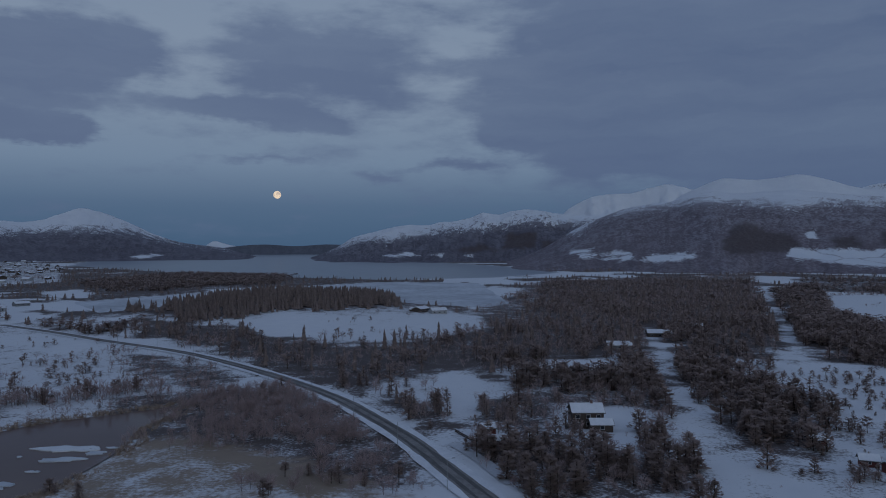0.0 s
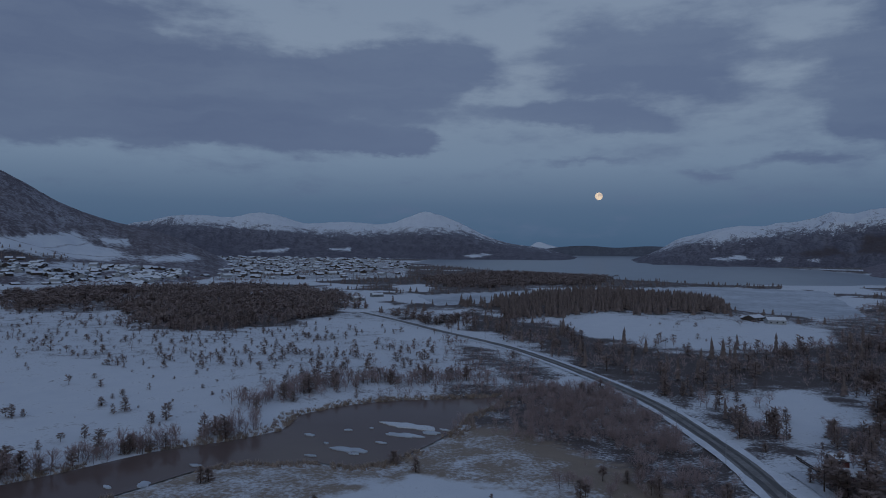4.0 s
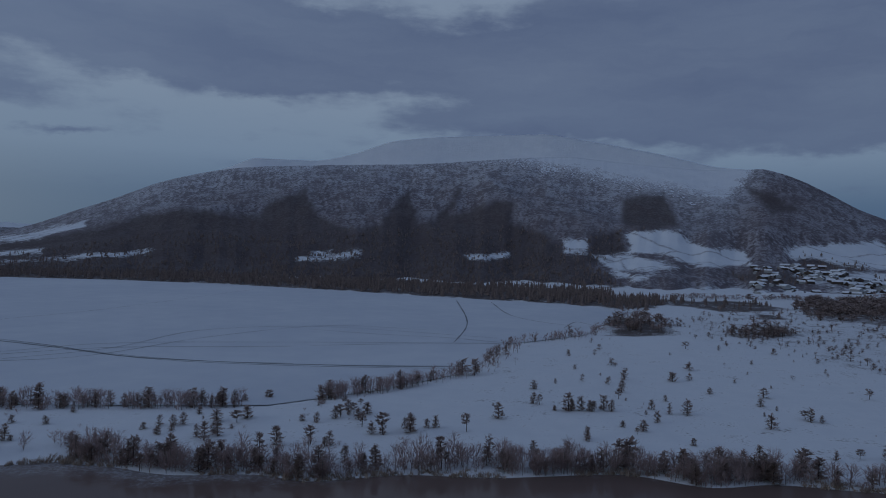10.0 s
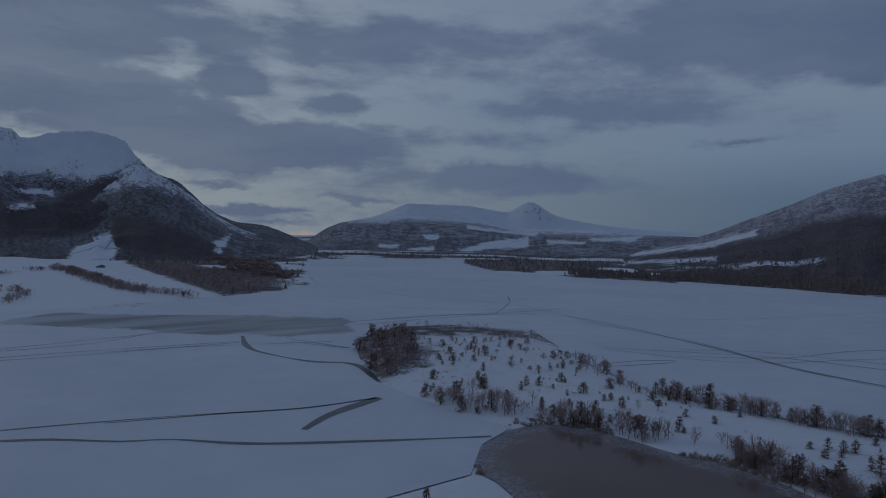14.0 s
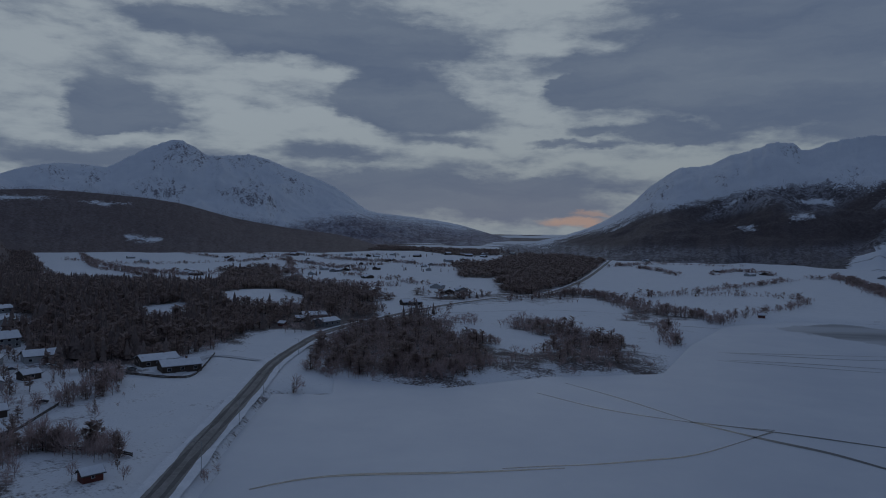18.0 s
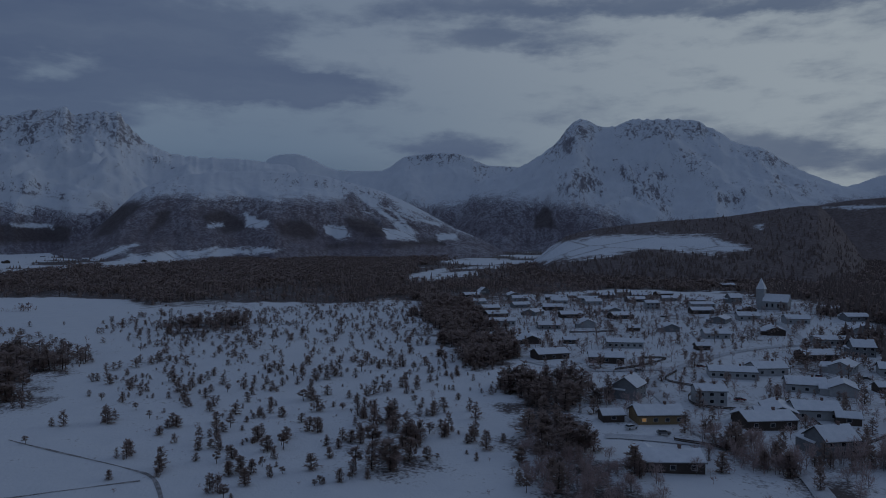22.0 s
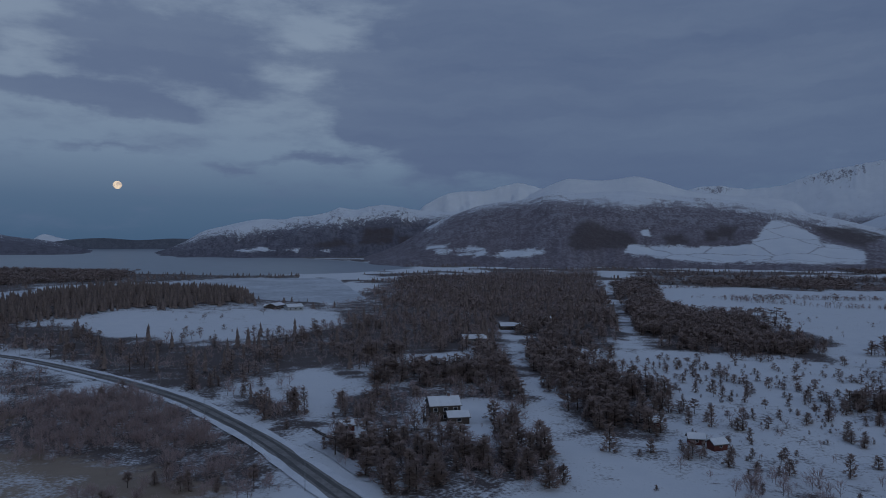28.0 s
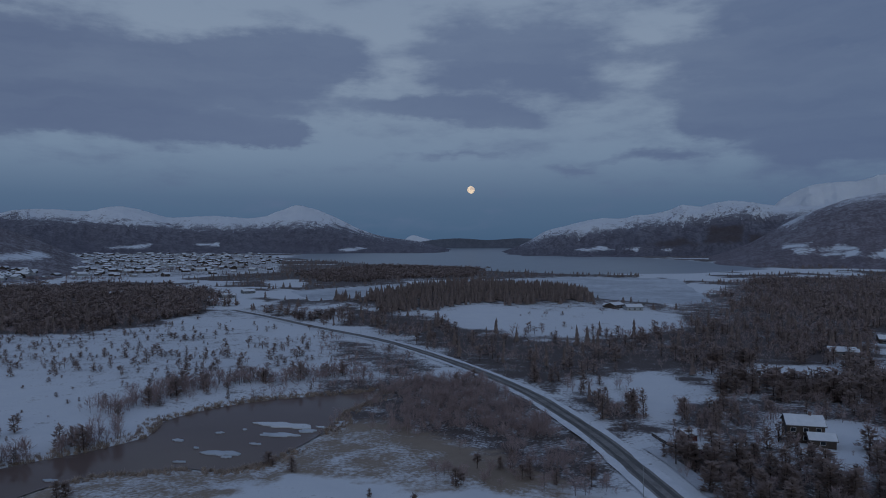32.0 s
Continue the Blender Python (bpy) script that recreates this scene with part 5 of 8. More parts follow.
# what grows on the mountain sides: edges as bearing and height in degrees
PATCHES = {}
PATCHES['ridge_west_trees'] = {'line': [(40.9, 10.54), (44.9, 10.71), (53.5, 10.91), (59.8, 9.13), (61.1, 6.86), (62.9, 4.78), (66.1, 5.2), (69.8, 5.81), (73.4, 6.57), (78.2, 7.47), (84.4, 7.57), (91.9, 6.95), (94.4, 7.38), (95.3, 6.63), (101.0, 6.6), (105.5, 5.31), (112.3, 3.4), (121.2, 0.87)], 'dark': [[(95.2, 2.08), (93.9, 1.68), (92.2, 1.03), (89.7, 1.53), (88.4, 3.36), (87.4, 4.45), (87.2, 3.88), (87.7, 2.68), (86.8, 2.9), (86.6, 1.77), (85.3, 2.03), (84.1, 3.36), (83.5, 4.76), (83.2, 4.26), (84.1, 2.42), (82.3, 2.92), (80.3, 3.84), (78.9, 3.59), (79.0, 2.04), (75.9, 0.81), (74.6, -0.19), (73.0, -0.25), (72.8, 1.2), (70.4, 1.54), (70.1, -0.18), (72.6, -1.5), (70.5, -2.55), (73.2, -3.77), (95.1, -3.89)], [(70.4, 4.12), (67.3, 4.45), (66.0, 1.83), (67.9, 1.47), (70.4, 1.54)], [(61.5, 4.81), (59.7, 4.39), (57.9, 3.06), (59.7, 2.8)], [(57.8, 0.1), (53.3, -0.25), (53.7, -1.17), (58.2, -1.06)], [(133.8, -1.69), (128.3, -2.37), (118.5, -3.11), (98.5, -3.5), (88.2, -3.92), (85.8, -3.88), (86.4, 1.49), (87.3, 3.82), (88.2, 3.6), (89.6, 1.56), (92.1, 1.07), (94.5, 2.09), (95.6, 4.11), (96.9, 3.74), (98.7, 2.73), (99.1, 1.82), (105.0, 2.32), (109.5, 1.11), (111.3, 0.51), (119.4, -0.88), (125.5, -1.46)], [(62.7, -1.6), (59.0, -1.22), (56.8, -2.09), (60.3, -2.55)], [(53.3, -1.51), (49.8, -1.29), (49.3, -1.64), (52.5, -1.86)]], 'meadow': [[(75.0, 0.69), (73.0, 0.75), (73.0, -0.52), (74.8, -0.56)], [(72.6, -0.51), (69.7, -0.35), (65.2, -1.22), (66.9, -1.67), (70.9, -1.84)], [(70.1, 1.37), (66.1, 1.51), (65.4, 0.66), (61.4, 0.1), (60.9, -0.98), (63.2, -1.22), (65.1, -1.17), (66.9, -0.48), (69.7, -0.17)], [(58.3, 0.45), (55.1, 0.79), (53.1, 1.01), (52.0, 0.23), (48.9, -0.95), (53.3, -1.07), (56.4, -0.42), (58.7, -0.38)], [(95.2, -0.94), (91.0, -0.63), (91.1, -1.12), (95.2, -1.41)], [(82.6, -0.85), (79.2, -0.52), (79.1, -0.91), (82.4, -1.23)], [(51.5, 0.69), (49.6, 0.64), (49.3, 0.06), (51.1, 0.02)], [(70.5, -1.83), (67.8, -1.87), (68.2, -2.42), (70.7, -2.38)], [(121.2, -0.92), (118.6, -0.54), (115.0, 0.09), (111.3, 1.2), (111.3, 0.6), (115.0, -0.41), (120.3, -1.17)], [(130.3, -2.31), (124.6, -1.84), (114.0, -0.98), (114.0, -1.3), (124.6, -2.1), (130.1, -2.52)], [(119.0, -2.13), (112.2, -1.43), (106.6, -0.88), (106.9, -1.21), (112.2, -1.8)], [(96.1, -1.3), (94.2, -0.88), (91.0, -0.91), (91.1, -1.27), (95.8, -1.56)], [(58.1, -1.57), (53.4, -1.15), (48.9, -1.46), (49.8, -1.92), (56.8, -2.09)], [(56.0, -2.53), (49.7, -2.2), (46.1, -2.42), (51.5, -2.9)], [(48.9, -0.77), (45.2, -0.49), (44.2, -1.02), (47.9, -1.26)], [(59.0, 0.28), (56.9, 0.67), (53.4, 0.52), (54.3, 0.05), (58.2, -0.06)], [(54.3, -0.17), (51.6, 0.05), (49.3, -0.55), (52.9, -0.88)], [(64.3, -2.9), (60.3, -2.64), (57.3, -2.89), (61.9, -3.25)]]}
PATCHES['ridge_south_mount'] = {'line': [(158.7, 5.27), (160.5, 4.43), (161.4, 3.87), (164.2, 4.05), (166.9, 4.13), (169.6, 3.71), (171.0, 3.22), (173.2, 2.62), (175.8, 2.38), (178.4, 1.6), (180.1, 0.68), (183.0, -0.07), (185.0, -0.62)], 'dark': [[(184.2, -0.52), (180.9, 0.31), (177.1, 1.5), (173.2, 2.62), (171.0, 3.0), (173.2, 1.14), (169.6, 1.89), (167.4, 2.62), (166.9, 1.49), (164.2, 1.91), (161.0, 3.88), (159.6, 3.9), (160.5, -0.22), (166.9, -0.88), (179.2, -1.06), (184.2, -0.82)]], 'meadow': [[(166.9, 1.54), (165.3, 1.75), (165.2, 1.43), (166.8, 1.09)], [(170.6, 0.79), (168.9, 0.68), (169.2, 0.36), (170.4, 0.52)], [(169.6, 3.25), (169.2, 3.45), (171.4, 2.08), (171.9, 1.94)], [(166.9, 2.77), (164.2, 2.69), (164.2, 2.27), (166.4, 2.42)], [(178.4, 1.03), (177.8, 1.26), (179.3, 0.43), (180.1, 0.11)]], 'rock': [[(171.9, 4.55), (170.9, 4.75), (171.5, 4.02)], [(165.1, 4.35), (162.4, 4.4), (162.4, 3.63), (164.6, 3.59)], [(168.3, 6.53), (167.0, 6.75), (166.4, 6.13), (167.4, 6.2)], [(177.2, 2.83), (175.4, 3.54), (175.9, 2.86), (176.7, 2.4)]]}
PATCHES['ridge_south_knob'] = {'line': [(147.5, -0.52), (152.8, 1.17), (155.5, 3.26), (157.8, 3.92), (159.2, 3.9), (161.0, 3.2), (164.1, 1.77), (167.3, 0.57)], 'rock': [[(161.0, 3.65), (158.7, 5.45), (155.5, 3.72), (153.9, 1.79), (157.8, 2.01), (160.0, 2.53)]], 'dark': [[(160.5, 1.06), (157.7, 0.92), (155.0, -0.13), (152.7, -1.21), (151.6, -2.31), (155.0, -2.4), (158.6, -1.79), (160.2, -1.13)], [(167.8, 0.56), (164.1, 1.54), (162.3, 1.94), (162.3, 0.66), (165.0, -0.53), (167.3, -0.89)], [(150.6, 0.85), (147.5, -0.52), (146.2, -1.29), (149.7, -1.37)]], 'meadow': [[(153.2, -0.73), (152.0, -0.25), (152.2, -0.98), (152.6, -1.57), (153.1, -1.45)], [(162.3, -0.8), (160.5, -0.22), (159.9, -1.13), (160.0, -2.5), (163.6, -2.57)]]}
PATCHES['ridge_south_peak'] = {'line': [(191.9, 0.77), (195.9, 1.31), (200.4, 1.75), (203.5, 1.34), (206.0, 0.78), (207.7, 1.05), (209.4, 1.4), (212.4, 1.67), (216.0, 2.67), (218.7, 2.85), (224.2, 3.15)], 'rock': [[(215.3, 4.96), (213.8, 6.76), (212.2, 6.03), (210.5, 5.3), (212.4, 5.06), (214.2, 5.17)], [(210.5, 5.47), (208.6, 5.87), (206.9, 5.14), (209.0, 5.1)], [(210.4, 2.82), (208.1, 3.64), (206.5, 1.66), (208.5, 1.93)], [(220.1, 4.48), (219.1, 4.3), (219.4, 3.17), (219.9, 3.39)], [(206.2, 4.39), (205.0, 4.15), (204.2, 3.28), (205.6, 3.73)], [(223.2, 4.2), (221.9, 4.52), (221.4, 3.62), (222.6, 3.84)], [(216.9, 3.16), (214.2, 3.6), (213.7, 2.93), (216.0, 2.67)]]}
PATCHES['ridge_big_east'] = {'line': [(226.9, 3.13), (230.5, 1.6), (234.1, 1.39), (238.1, 1.79), (240.2, 1.06), (240.3, 1.38), (242.0, 2.28), (244.2, 3.1), (247.7, 3.35), (251.4, 3.69)], 'rock': [[(247.2, 6.8), (245.2, 9.22), (243.3, 8.64), (244.0, 8.14), (245.8, 6.77)], [(242.1, 8.69), (240.3, 9.14), (236.1, 8.69), (234.6, 7.44), (236.0, 7.67), (237.2, 8.15), (237.8, 7.5), (238.6, 8.21), (241.4, 7.97)], [(237.2, 6.23), (235.8, 6.06), (235.5, 5.03), (236.4, 5.31)], [(234.3, 3.59), (232.9, 3.35), (233.1, 2.68), (234.1, 2.87)], [(230.9, 4.29), (228.0, 3.47), (228.5, 3.28), (230.8, 3.96)], [(246.0, 4.55), (244.2, 5.32), (243.3, 3.98), (245.5, 3.33)], [(241.6, 5.27), (238.6, 4.33), (238.2, 2.59), (240.3, 3.49)], [(233.0, 6.61), (231.1, 6.27), (229.9, 5.32), (231.8, 5.61)]], 'dark': [[(248.5, 0.63), (248.3, 1.71), (247.7, 2.48), (247.0, 2.07), (246.6, 0.65)]]}
PATCHES['ridge_dome'] = {'line': [(248.6, 2.22), (250.9, 3.59), (252.7, 3.69), (255.0, 2.92), (258.7, 3.05), (262.3, 3.34)], 'rock': [[(258.7, 6.49), (255.0, 6.77), (254.5, 6.41), (257.8, 6.13)], [(253.4, 5.64), (252.3, 5.77), (252.7, 4.73)], [(251.4, 5.59), (250.0, 5.67), (250.2, 5.13)]]}
PATCHES['ridge_birch_hill'] = {'line': [(254.1, 0.63), (255.6, 1.32), (256.9, 2.0), (258.9, 2.16), (260.5, 3.58), (261.5, 2.62), (263.2, 4.01), (264.1, 3.18), (267.2, 3.46), (269.3, 3.2), (271.4, 3.5), (273.9, 3.27), (275.7, 3.56), (277.9, 3.41), (280.1, 2.89), (281.5, 1.98)], 'dark': [[(275.0, 1.68), (273.1, 2.2), (271.6, 1.31), (271.3, 0.43), (273.0, 0.16), (274.3, 0.88)], [(269.4, 1.03), (267.2, 1.36), (265.6, 0.25), (266.7, -0.35), (268.9, -0.01)], [(263.9, 1.5), (261.5, 1.31), (259.8, 0.24), (261.7, -0.25), (263.3, 0.58)], [(277.9, 1.79), (276.5, 2.32), (277.3, 0.7), (278.6, 0.16)], [(280.6, 2.43), (278.6, 2.42), (281.0, 0.03), (282.4, -0.2)], [(265.2, -0.6), (260.7, -0.41), (255.6, -0.16), (255.6, -0.74), (265.2, -1.03)]], 'meadow': [[(271.6, 1.84), (269.6, 1.12), (269.9, 0.56), (271.4, 0.69)], [(265.5, 0.92), (263.7, 0.7), (263.1, -0.09), (264.4, -0.3), (265.2, 0.24)], [(260.7, 0.65), (258.5, 0.36), (257.8, -0.4), (260.3, -0.21)], [(260.4, 2.52), (259.9, 2.43), (257.8, 0.23), (258.3, -0.0)], [(258.2, 1.67), (255.8, 1.09), (256.1, 0.78), (258.4, 1.35)], [(274.4, 0.97), (273.1, 1.05), (273.0, 0.7), (274.2, 0.61)], [(263.0, 2.24), (261.5, 1.97), (261.6, 1.76), (263.1, 1.99)], [(262.9, 3.34), (262.3, 3.34), (258.2, 0.4), (258.9, 0.3)], [(261.4, 2.58), (260.9, 2.58), (258.0, 1.4), (258.3, 1.22)], [(256.4, 0.17), (254.6, 0.31), (254.5, -0.28), (256.2, -0.42)], [(282.1, -2.3), (279.7, -1.38), (273.5, -0.86), (268.0, -0.96), (269.3, -1.32), (275.7, -1.81), (279.7, -2.33)], [(282.8, -1.76), (281.0, -0.93), (279.3, -0.47), (279.2, -0.74), (282.1, -1.94)]], 'rock': [[(269.5, 4.37), (265.7, 4.57), (264.5, 4.03), (268.1, 3.91)], [(264.5, 4.23), (260.7, 3.5), (261.1, 3.1), (264.1, 3.76)], [(279.7, 3.06), (276.1, 4.06), (275.7, 3.74), (278.8, 2.88)]]}
PATCHES['peak_two'] = {'line': [(276.9, 3.75), (277.9, 3.32), (279.3, 2.77), (280.6, 2.3), (281.5, 3.0), (283.3, 2.08), (285.8, 2.88), (286.0, 2.18), (288.8, 2.72), (291.5, 2.9), (293.8, 1.84), (295.6, 0.47), (297.8, -0.88)], 'rock': [[(290.8, 6.39), (287.4, 8.43), (283.8, 9.03), (280.9, 9.17), (279.3, 7.9), (277.7, 6.71), (280.6, 6.94), (282.4, 7.59), (283.3, 6.84), (284.7, 7.61), (286.0, 6.45), (287.4, 7.44), (288.6, 6.09)], [(292.0, 3.67), (288.8, 3.68), (285.6, 3.18), (283.3, 2.45), (286.9, 2.63), (290.6, 3.08)], [(278.3, 6.33), (277.0, 6.08), (277.7, 5.82)]], 'dark': [[(297.8, -0.75), (295.6, 0.25), (293.8, 1.52), (291.5, 1.16), (287.9, 0.94), (283.3, 0.71), (283.7, -0.43), (296.1, -0.89)]], 'meadow': [[(291.5, 3.22), (288.8, 3.23), (284.2, 2.63), (281.5, 1.98), (282.4, 1.53), (286.9, 2.27), (290.6, 2.72)], [(287.4, 0.94), (284.7, 0.8), (284.7, 0.48), (287.2, 0.62)]]}
PATCHES['peak_one'] = {'line': [(293.6, 0.52), (295.5, 1.58), (297.1, 2.57), (298.7, 2.85), (300.8, 3.23), (303.7, 4.16), (306.8, 3.89), (308.6, 2.69), (309.7, 3.92), (311.7, 3.16), (314.9, 1.84), (314.9, 1.98), (317.8, 1.08), (318.1, 0.97)], 'rock': [[(307.3, 7.5), (305.1, 8.66), (302.1, 9.15), (300.1, 8.55), (298.7, 6.87), (299.5, 6.65), (300.7, 7.9), (302.1, 7.43), (304.2, 7.5), (305.8, 6.4), (307.0, 6.87)], [(311.9, 4.7), (311.9, 5.78), (310.6, 6.31), (309.2, 6.56), (310.3, 5.68), (310.8, 4.78)], [(306.8, 5.0), (305.9, 5.43), (306.1, 3.88)], [(303.3, 4.72), (302.0, 4.04), (298.3, 3.53), (300.0, 3.31), (302.5, 3.61)]], 'dark': [[(317.2, 0.97), (314.0, 1.71), (309.2, 1.25), (308.7, 0.35), (313.0, -0.12), (316.6, 0.15)], [(306.8, 0.3), (303.7, 0.53), (302.9, -0.35), (306.3, -0.46)]], 'meadow': [[(314.9, -0.21), (313.0, -0.12), (312.1, -0.48), (314.4, -0.62)], [(307.1, 0.75), (305.9, 0.62), (305.8, 0.17), (306.8, 0.26)]]}
PATCHES['ridge_far_north_east'] = {'line': [(311.7, 2.98), (314.9, 2.26), (319.5, 2.52), (324.0, 2.41), (329.4, 2.64)], 'rock': [[(320.9, 4.98), (319.0, 5.53), (317.6, 5.44), (319.0, 4.71)], [(314.0, 6.07), (311.7, 5.78), (312.2, 5.29)], [(328.5, 4.31), (326.7, 4.47), (327.2, 4.1)]]}
PATCHES['ridge_round'] = {'line': [(316.2, 1.07), (320.4, 2.06), (324.9, 3.13), (328.5, 3.63), (331.2, 3.77), (333.7, 3.46), (335.8, 3.85), (338.3, 4.0), (341.1, 4.01), (344.1, 3.62), (346.0, 3.31), (347.4, 3.11), (349.1, 1.87)], 'dark': [[(338.5, 0.09), (338.0, 1.47), (336.9, 1.92), (335.4, 1.33), (333.3, 0.99), (333.1, -0.25), (337.9, -0.51)], [(331.2, 0.69), (329.8, 1.02), (329.2, 0.12), (330.9, 0.02)], [(327.2, 1.62), (325.8, 1.4), (326.1, 0.49), (327.4, 0.71)], [(321.3, 1.51), (318.5, 1.34), (316.2, 0.75), (317.6, -0.17), (319.9, 0.51)], [(328.1, 1.16), (327.2, 1.17), (327.3, 0.26), (328.1, 0.26)]], 'meadow': [[(324.9, 0.27), (323.5, 1.96), (322.2, 1.65), (321.2, 1.15), (320.1, 0.28), (317.6, -0.31), (317.5, -1.27), (321.3, -1.28), (328.5, -1.37), (334.2, -0.69), (333.7, 0.02), (329.4, -0.06), (325.8, 0.04)], [(344.7, -0.91), (343.4, -0.42), (340.2, -0.3), (340.5, -0.76), (343.4, -1.09)], [(348.1, -0.3), (345.2, -0.09), (345.0, -0.46), (347.4, -0.66)], [(349.8, -0.1), (347.9, 0.1), (348.4, -0.34), (349.8, -0.41)], [(332.9, 1.26), (332.2, 1.36), (332.1, 0.69), (332.7, 0.69)], [(336.7, 4.26), (334.6, 4.32), (332.0, 3.8), (333.7, 3.64), (335.4, 3.95)], [(349.2, -0.42), (347.9, -0.16), (347.1, -0.55), (348.8, -0.77)], [(347.9, -0.68), (345.0, -0.41), (344.8, -0.84), (347.1, -0.94)]]}
PATCHES['ridge_fjord_east'] = {'line': [(-16.2, 3.02), (-13.3, 2.64), (-10.8, 2.4), (-7.8, 2.7), (-5.1, 2.45), (-3.3, 2.09), (-0.6, 2.01), (1.2, 1.74), (3.9, 1.28), (6.7, 1.18), (8.5, 0.54)], 'dark': [[(-4.8, 0.1), (-5.3, 1.36), (-7.6, 1.45), (-7.6, 0.01)], [(-0.6, -0.09), (-3.3, 0.55), (-4.5, -0.13), (-2.0, -0.36)], [(-7.8, 0.77), (-10.4, 0.55), (-9.5, -0.12), (-8.0, -0.12)]], 'meadow': [[(4.9, -0.46), (2.6, -0.19), (1.7, -0.46), (3.9, -0.65)], [(1.2, -0.46), (-0.2, -0.27), (0.1, -0.59)], [(-1.5, -0.45), (-2.7, -0.36), (-2.4, -0.63)]], 'rock': [[(0.7, 1.83), (-2.0, 2.19), (-2.4, 1.55), (0.3, 1.37)], [(-2.4, 2.37), (-3.6, 2.82), (-3.3, 2.14)], [(-5.6, 2.72), (-8.2, 2.96), (-9.5, 2.55), (-7.8, 2.25)]]}
PATCHES['ridge_fjord_west'] = {'line': [(17.0, 0.59), (21.6, 1.2), (24.0, 1.87), (26.5, 1.94), (29.9, 1.74), (33.4, 1.61), (36.6, 1.75), (40.2, 1.89), (43.4, 2.11), (47.1, 2.32), (49.4, 2.0)], 'rock': [[(47.5, 2.22), (45.3, 2.44), (45.7, 1.8), (47.1, 1.68)], [(42.5, 1.94), (39.8, 1.8), (37.9, 1.37), (41.1, 1.51)], [(26.5, 1.68), (23.6, 1.7), (23.2, 1.27), (25.6, 1.34)]], 'meadow': [[(41.1, -0.23), (37.9, 0.0), (37.9, -0.27), (40.6, -0.41)], [(35.2, -0.09), (33.0, 0.13), (33.0, -0.23)], [(47.1, -0.33), (44.3, -0.2), (44.8, -0.48)], [(24.0, -0.46), (22.4, -0.26), (21.6, -0.41), (23.2, -0.62)]]}
PATCHES['ridge_south_west_low'] = {'line': [(115.0, 0.96), (118.6, 0.72), (123.4, 0.71), (125.5, 0.73), (129.6, 0.82), (132.7, 1.42), (135.3, 1.56), (138.5, 1.58), (140.5, 1.33)], 'meadow': [[(134.2, -0.95), (131.5, -0.22), (128.4, 0.21), (128.4, -0.74), (133.4, -1.1)], [(140.5, -0.69), (138.8, -0.65), (138.9, -0.97), (140.5, -1.0)], [(137.1, 0.16), (135.7, 0.32), (135.7, -0.21), (136.7, -0.24)], [(127.1, 0.03), (123.8, -0.1), (124.2, -0.37), (126.9, -0.35)], [(133.5, 1.1), (130.4, 0.66), (127.6, 0.58), (128.0, 0.22), (131.2, 0.47), (133.5, 0.69)], [(123.8, 0.26), (119.5, 0.47), (120.3, -0.0), (123.4, -0.09)], [(138.5, -0.96), (136.0, -0.74), (136.0, -1.15), (138.1, -1.19)], [(136.0, -1.23), (132.7, -1.17), (133.0, -1.42), (135.6, -1.47)]], 'rock': [[(135.7, 1.42), (132.7, 1.67), (132.3, 1.27), (135.0, 1.08)]]}
PATCHES['ridge_south_west_white'] = {'rock': [[(129.4, 2.23), (128.4, 2.79), (126.1, 1.59), (128.4, 1.76)]]}
PATCHES['ridge_wood_hill'] = {'meadow': [[(256.1, -2.72), (252.7, -1.83), (247.1, -0.62), (243.9, 0.03), (239.8, 0.23), (234.8, 0.17), (232.2, -0.95), (234.1, -1.32), (235.9, -1.14), (239.8, -0.96), (245.1, -1.9), (252.7, -2.47), (256.1, -3.18)], [(232.3, 0.82), (231.4, 0.96), (231.5, 0.5)], [(260.0, -2.62), (255.0, -2.16), (247.7, -0.82), (245.9, -0.49), (247.7, -1.5), (249.1, -1.96), (258.7, -3.17)]]}
PATCHES['ridge_wood_hill_far'] = {'meadow': [[(217.5, -0.43), (215.3, -0.68), (215.9, -0.96), (217.3, -0.79)], [(227.8, 2.08), (225.1, 2.28), (221.0, 2.21), (225.1, 1.91)], [(220.5, 2.03), (216.9, 1.94), (218.7, 1.67)], [(217.3, -0.43), (214.9, -0.79), (215.7, -0.96), (217.0, -0.68)], [(199.9, 1.71), (194.4, 0.87), (189.8, -0.13), (194.9, 0.59)], [(203.5, 0.62), (200.8, 0.43), (201.7, 0.19)], [(192.6, 0.16), (188.0, -0.7), (190.7, -0.37)]]}


TAU = math.tau
EYE = 65.0
NEAR_FLAT, SQUEEZE = 1500.0, 3300.0
rng = np.random.default_rng(7)


def base_height(r):
    """Lift of the far country, so its squeezed distances fit the camera's view."""
    r = np.asarray(r, float)
    k = np.clip((r - NEAR_FLAT) / SQUEEZE, 0, 0.9995)
    true = np.where(r > NEAR_FLAT, NEAR_FLAT - SQUEEZE * np.log(1 - k), np.maximum(r, 1))
    return np.where(r > NEAR_FLAT, EYE * (1 - r / true), 0.0)


def hash2(ix, iy, seed):
    h = (ix * 374761393 + iy * 668265263 + seed * 2147483647) & 0xFFFFFFFF
    h = ((h ^ (h >> 13)) * 1274126177) & 0xFFFFFFFF
    return ((h ^ (h >> 16)) & 0xFFFF) / 65535.0


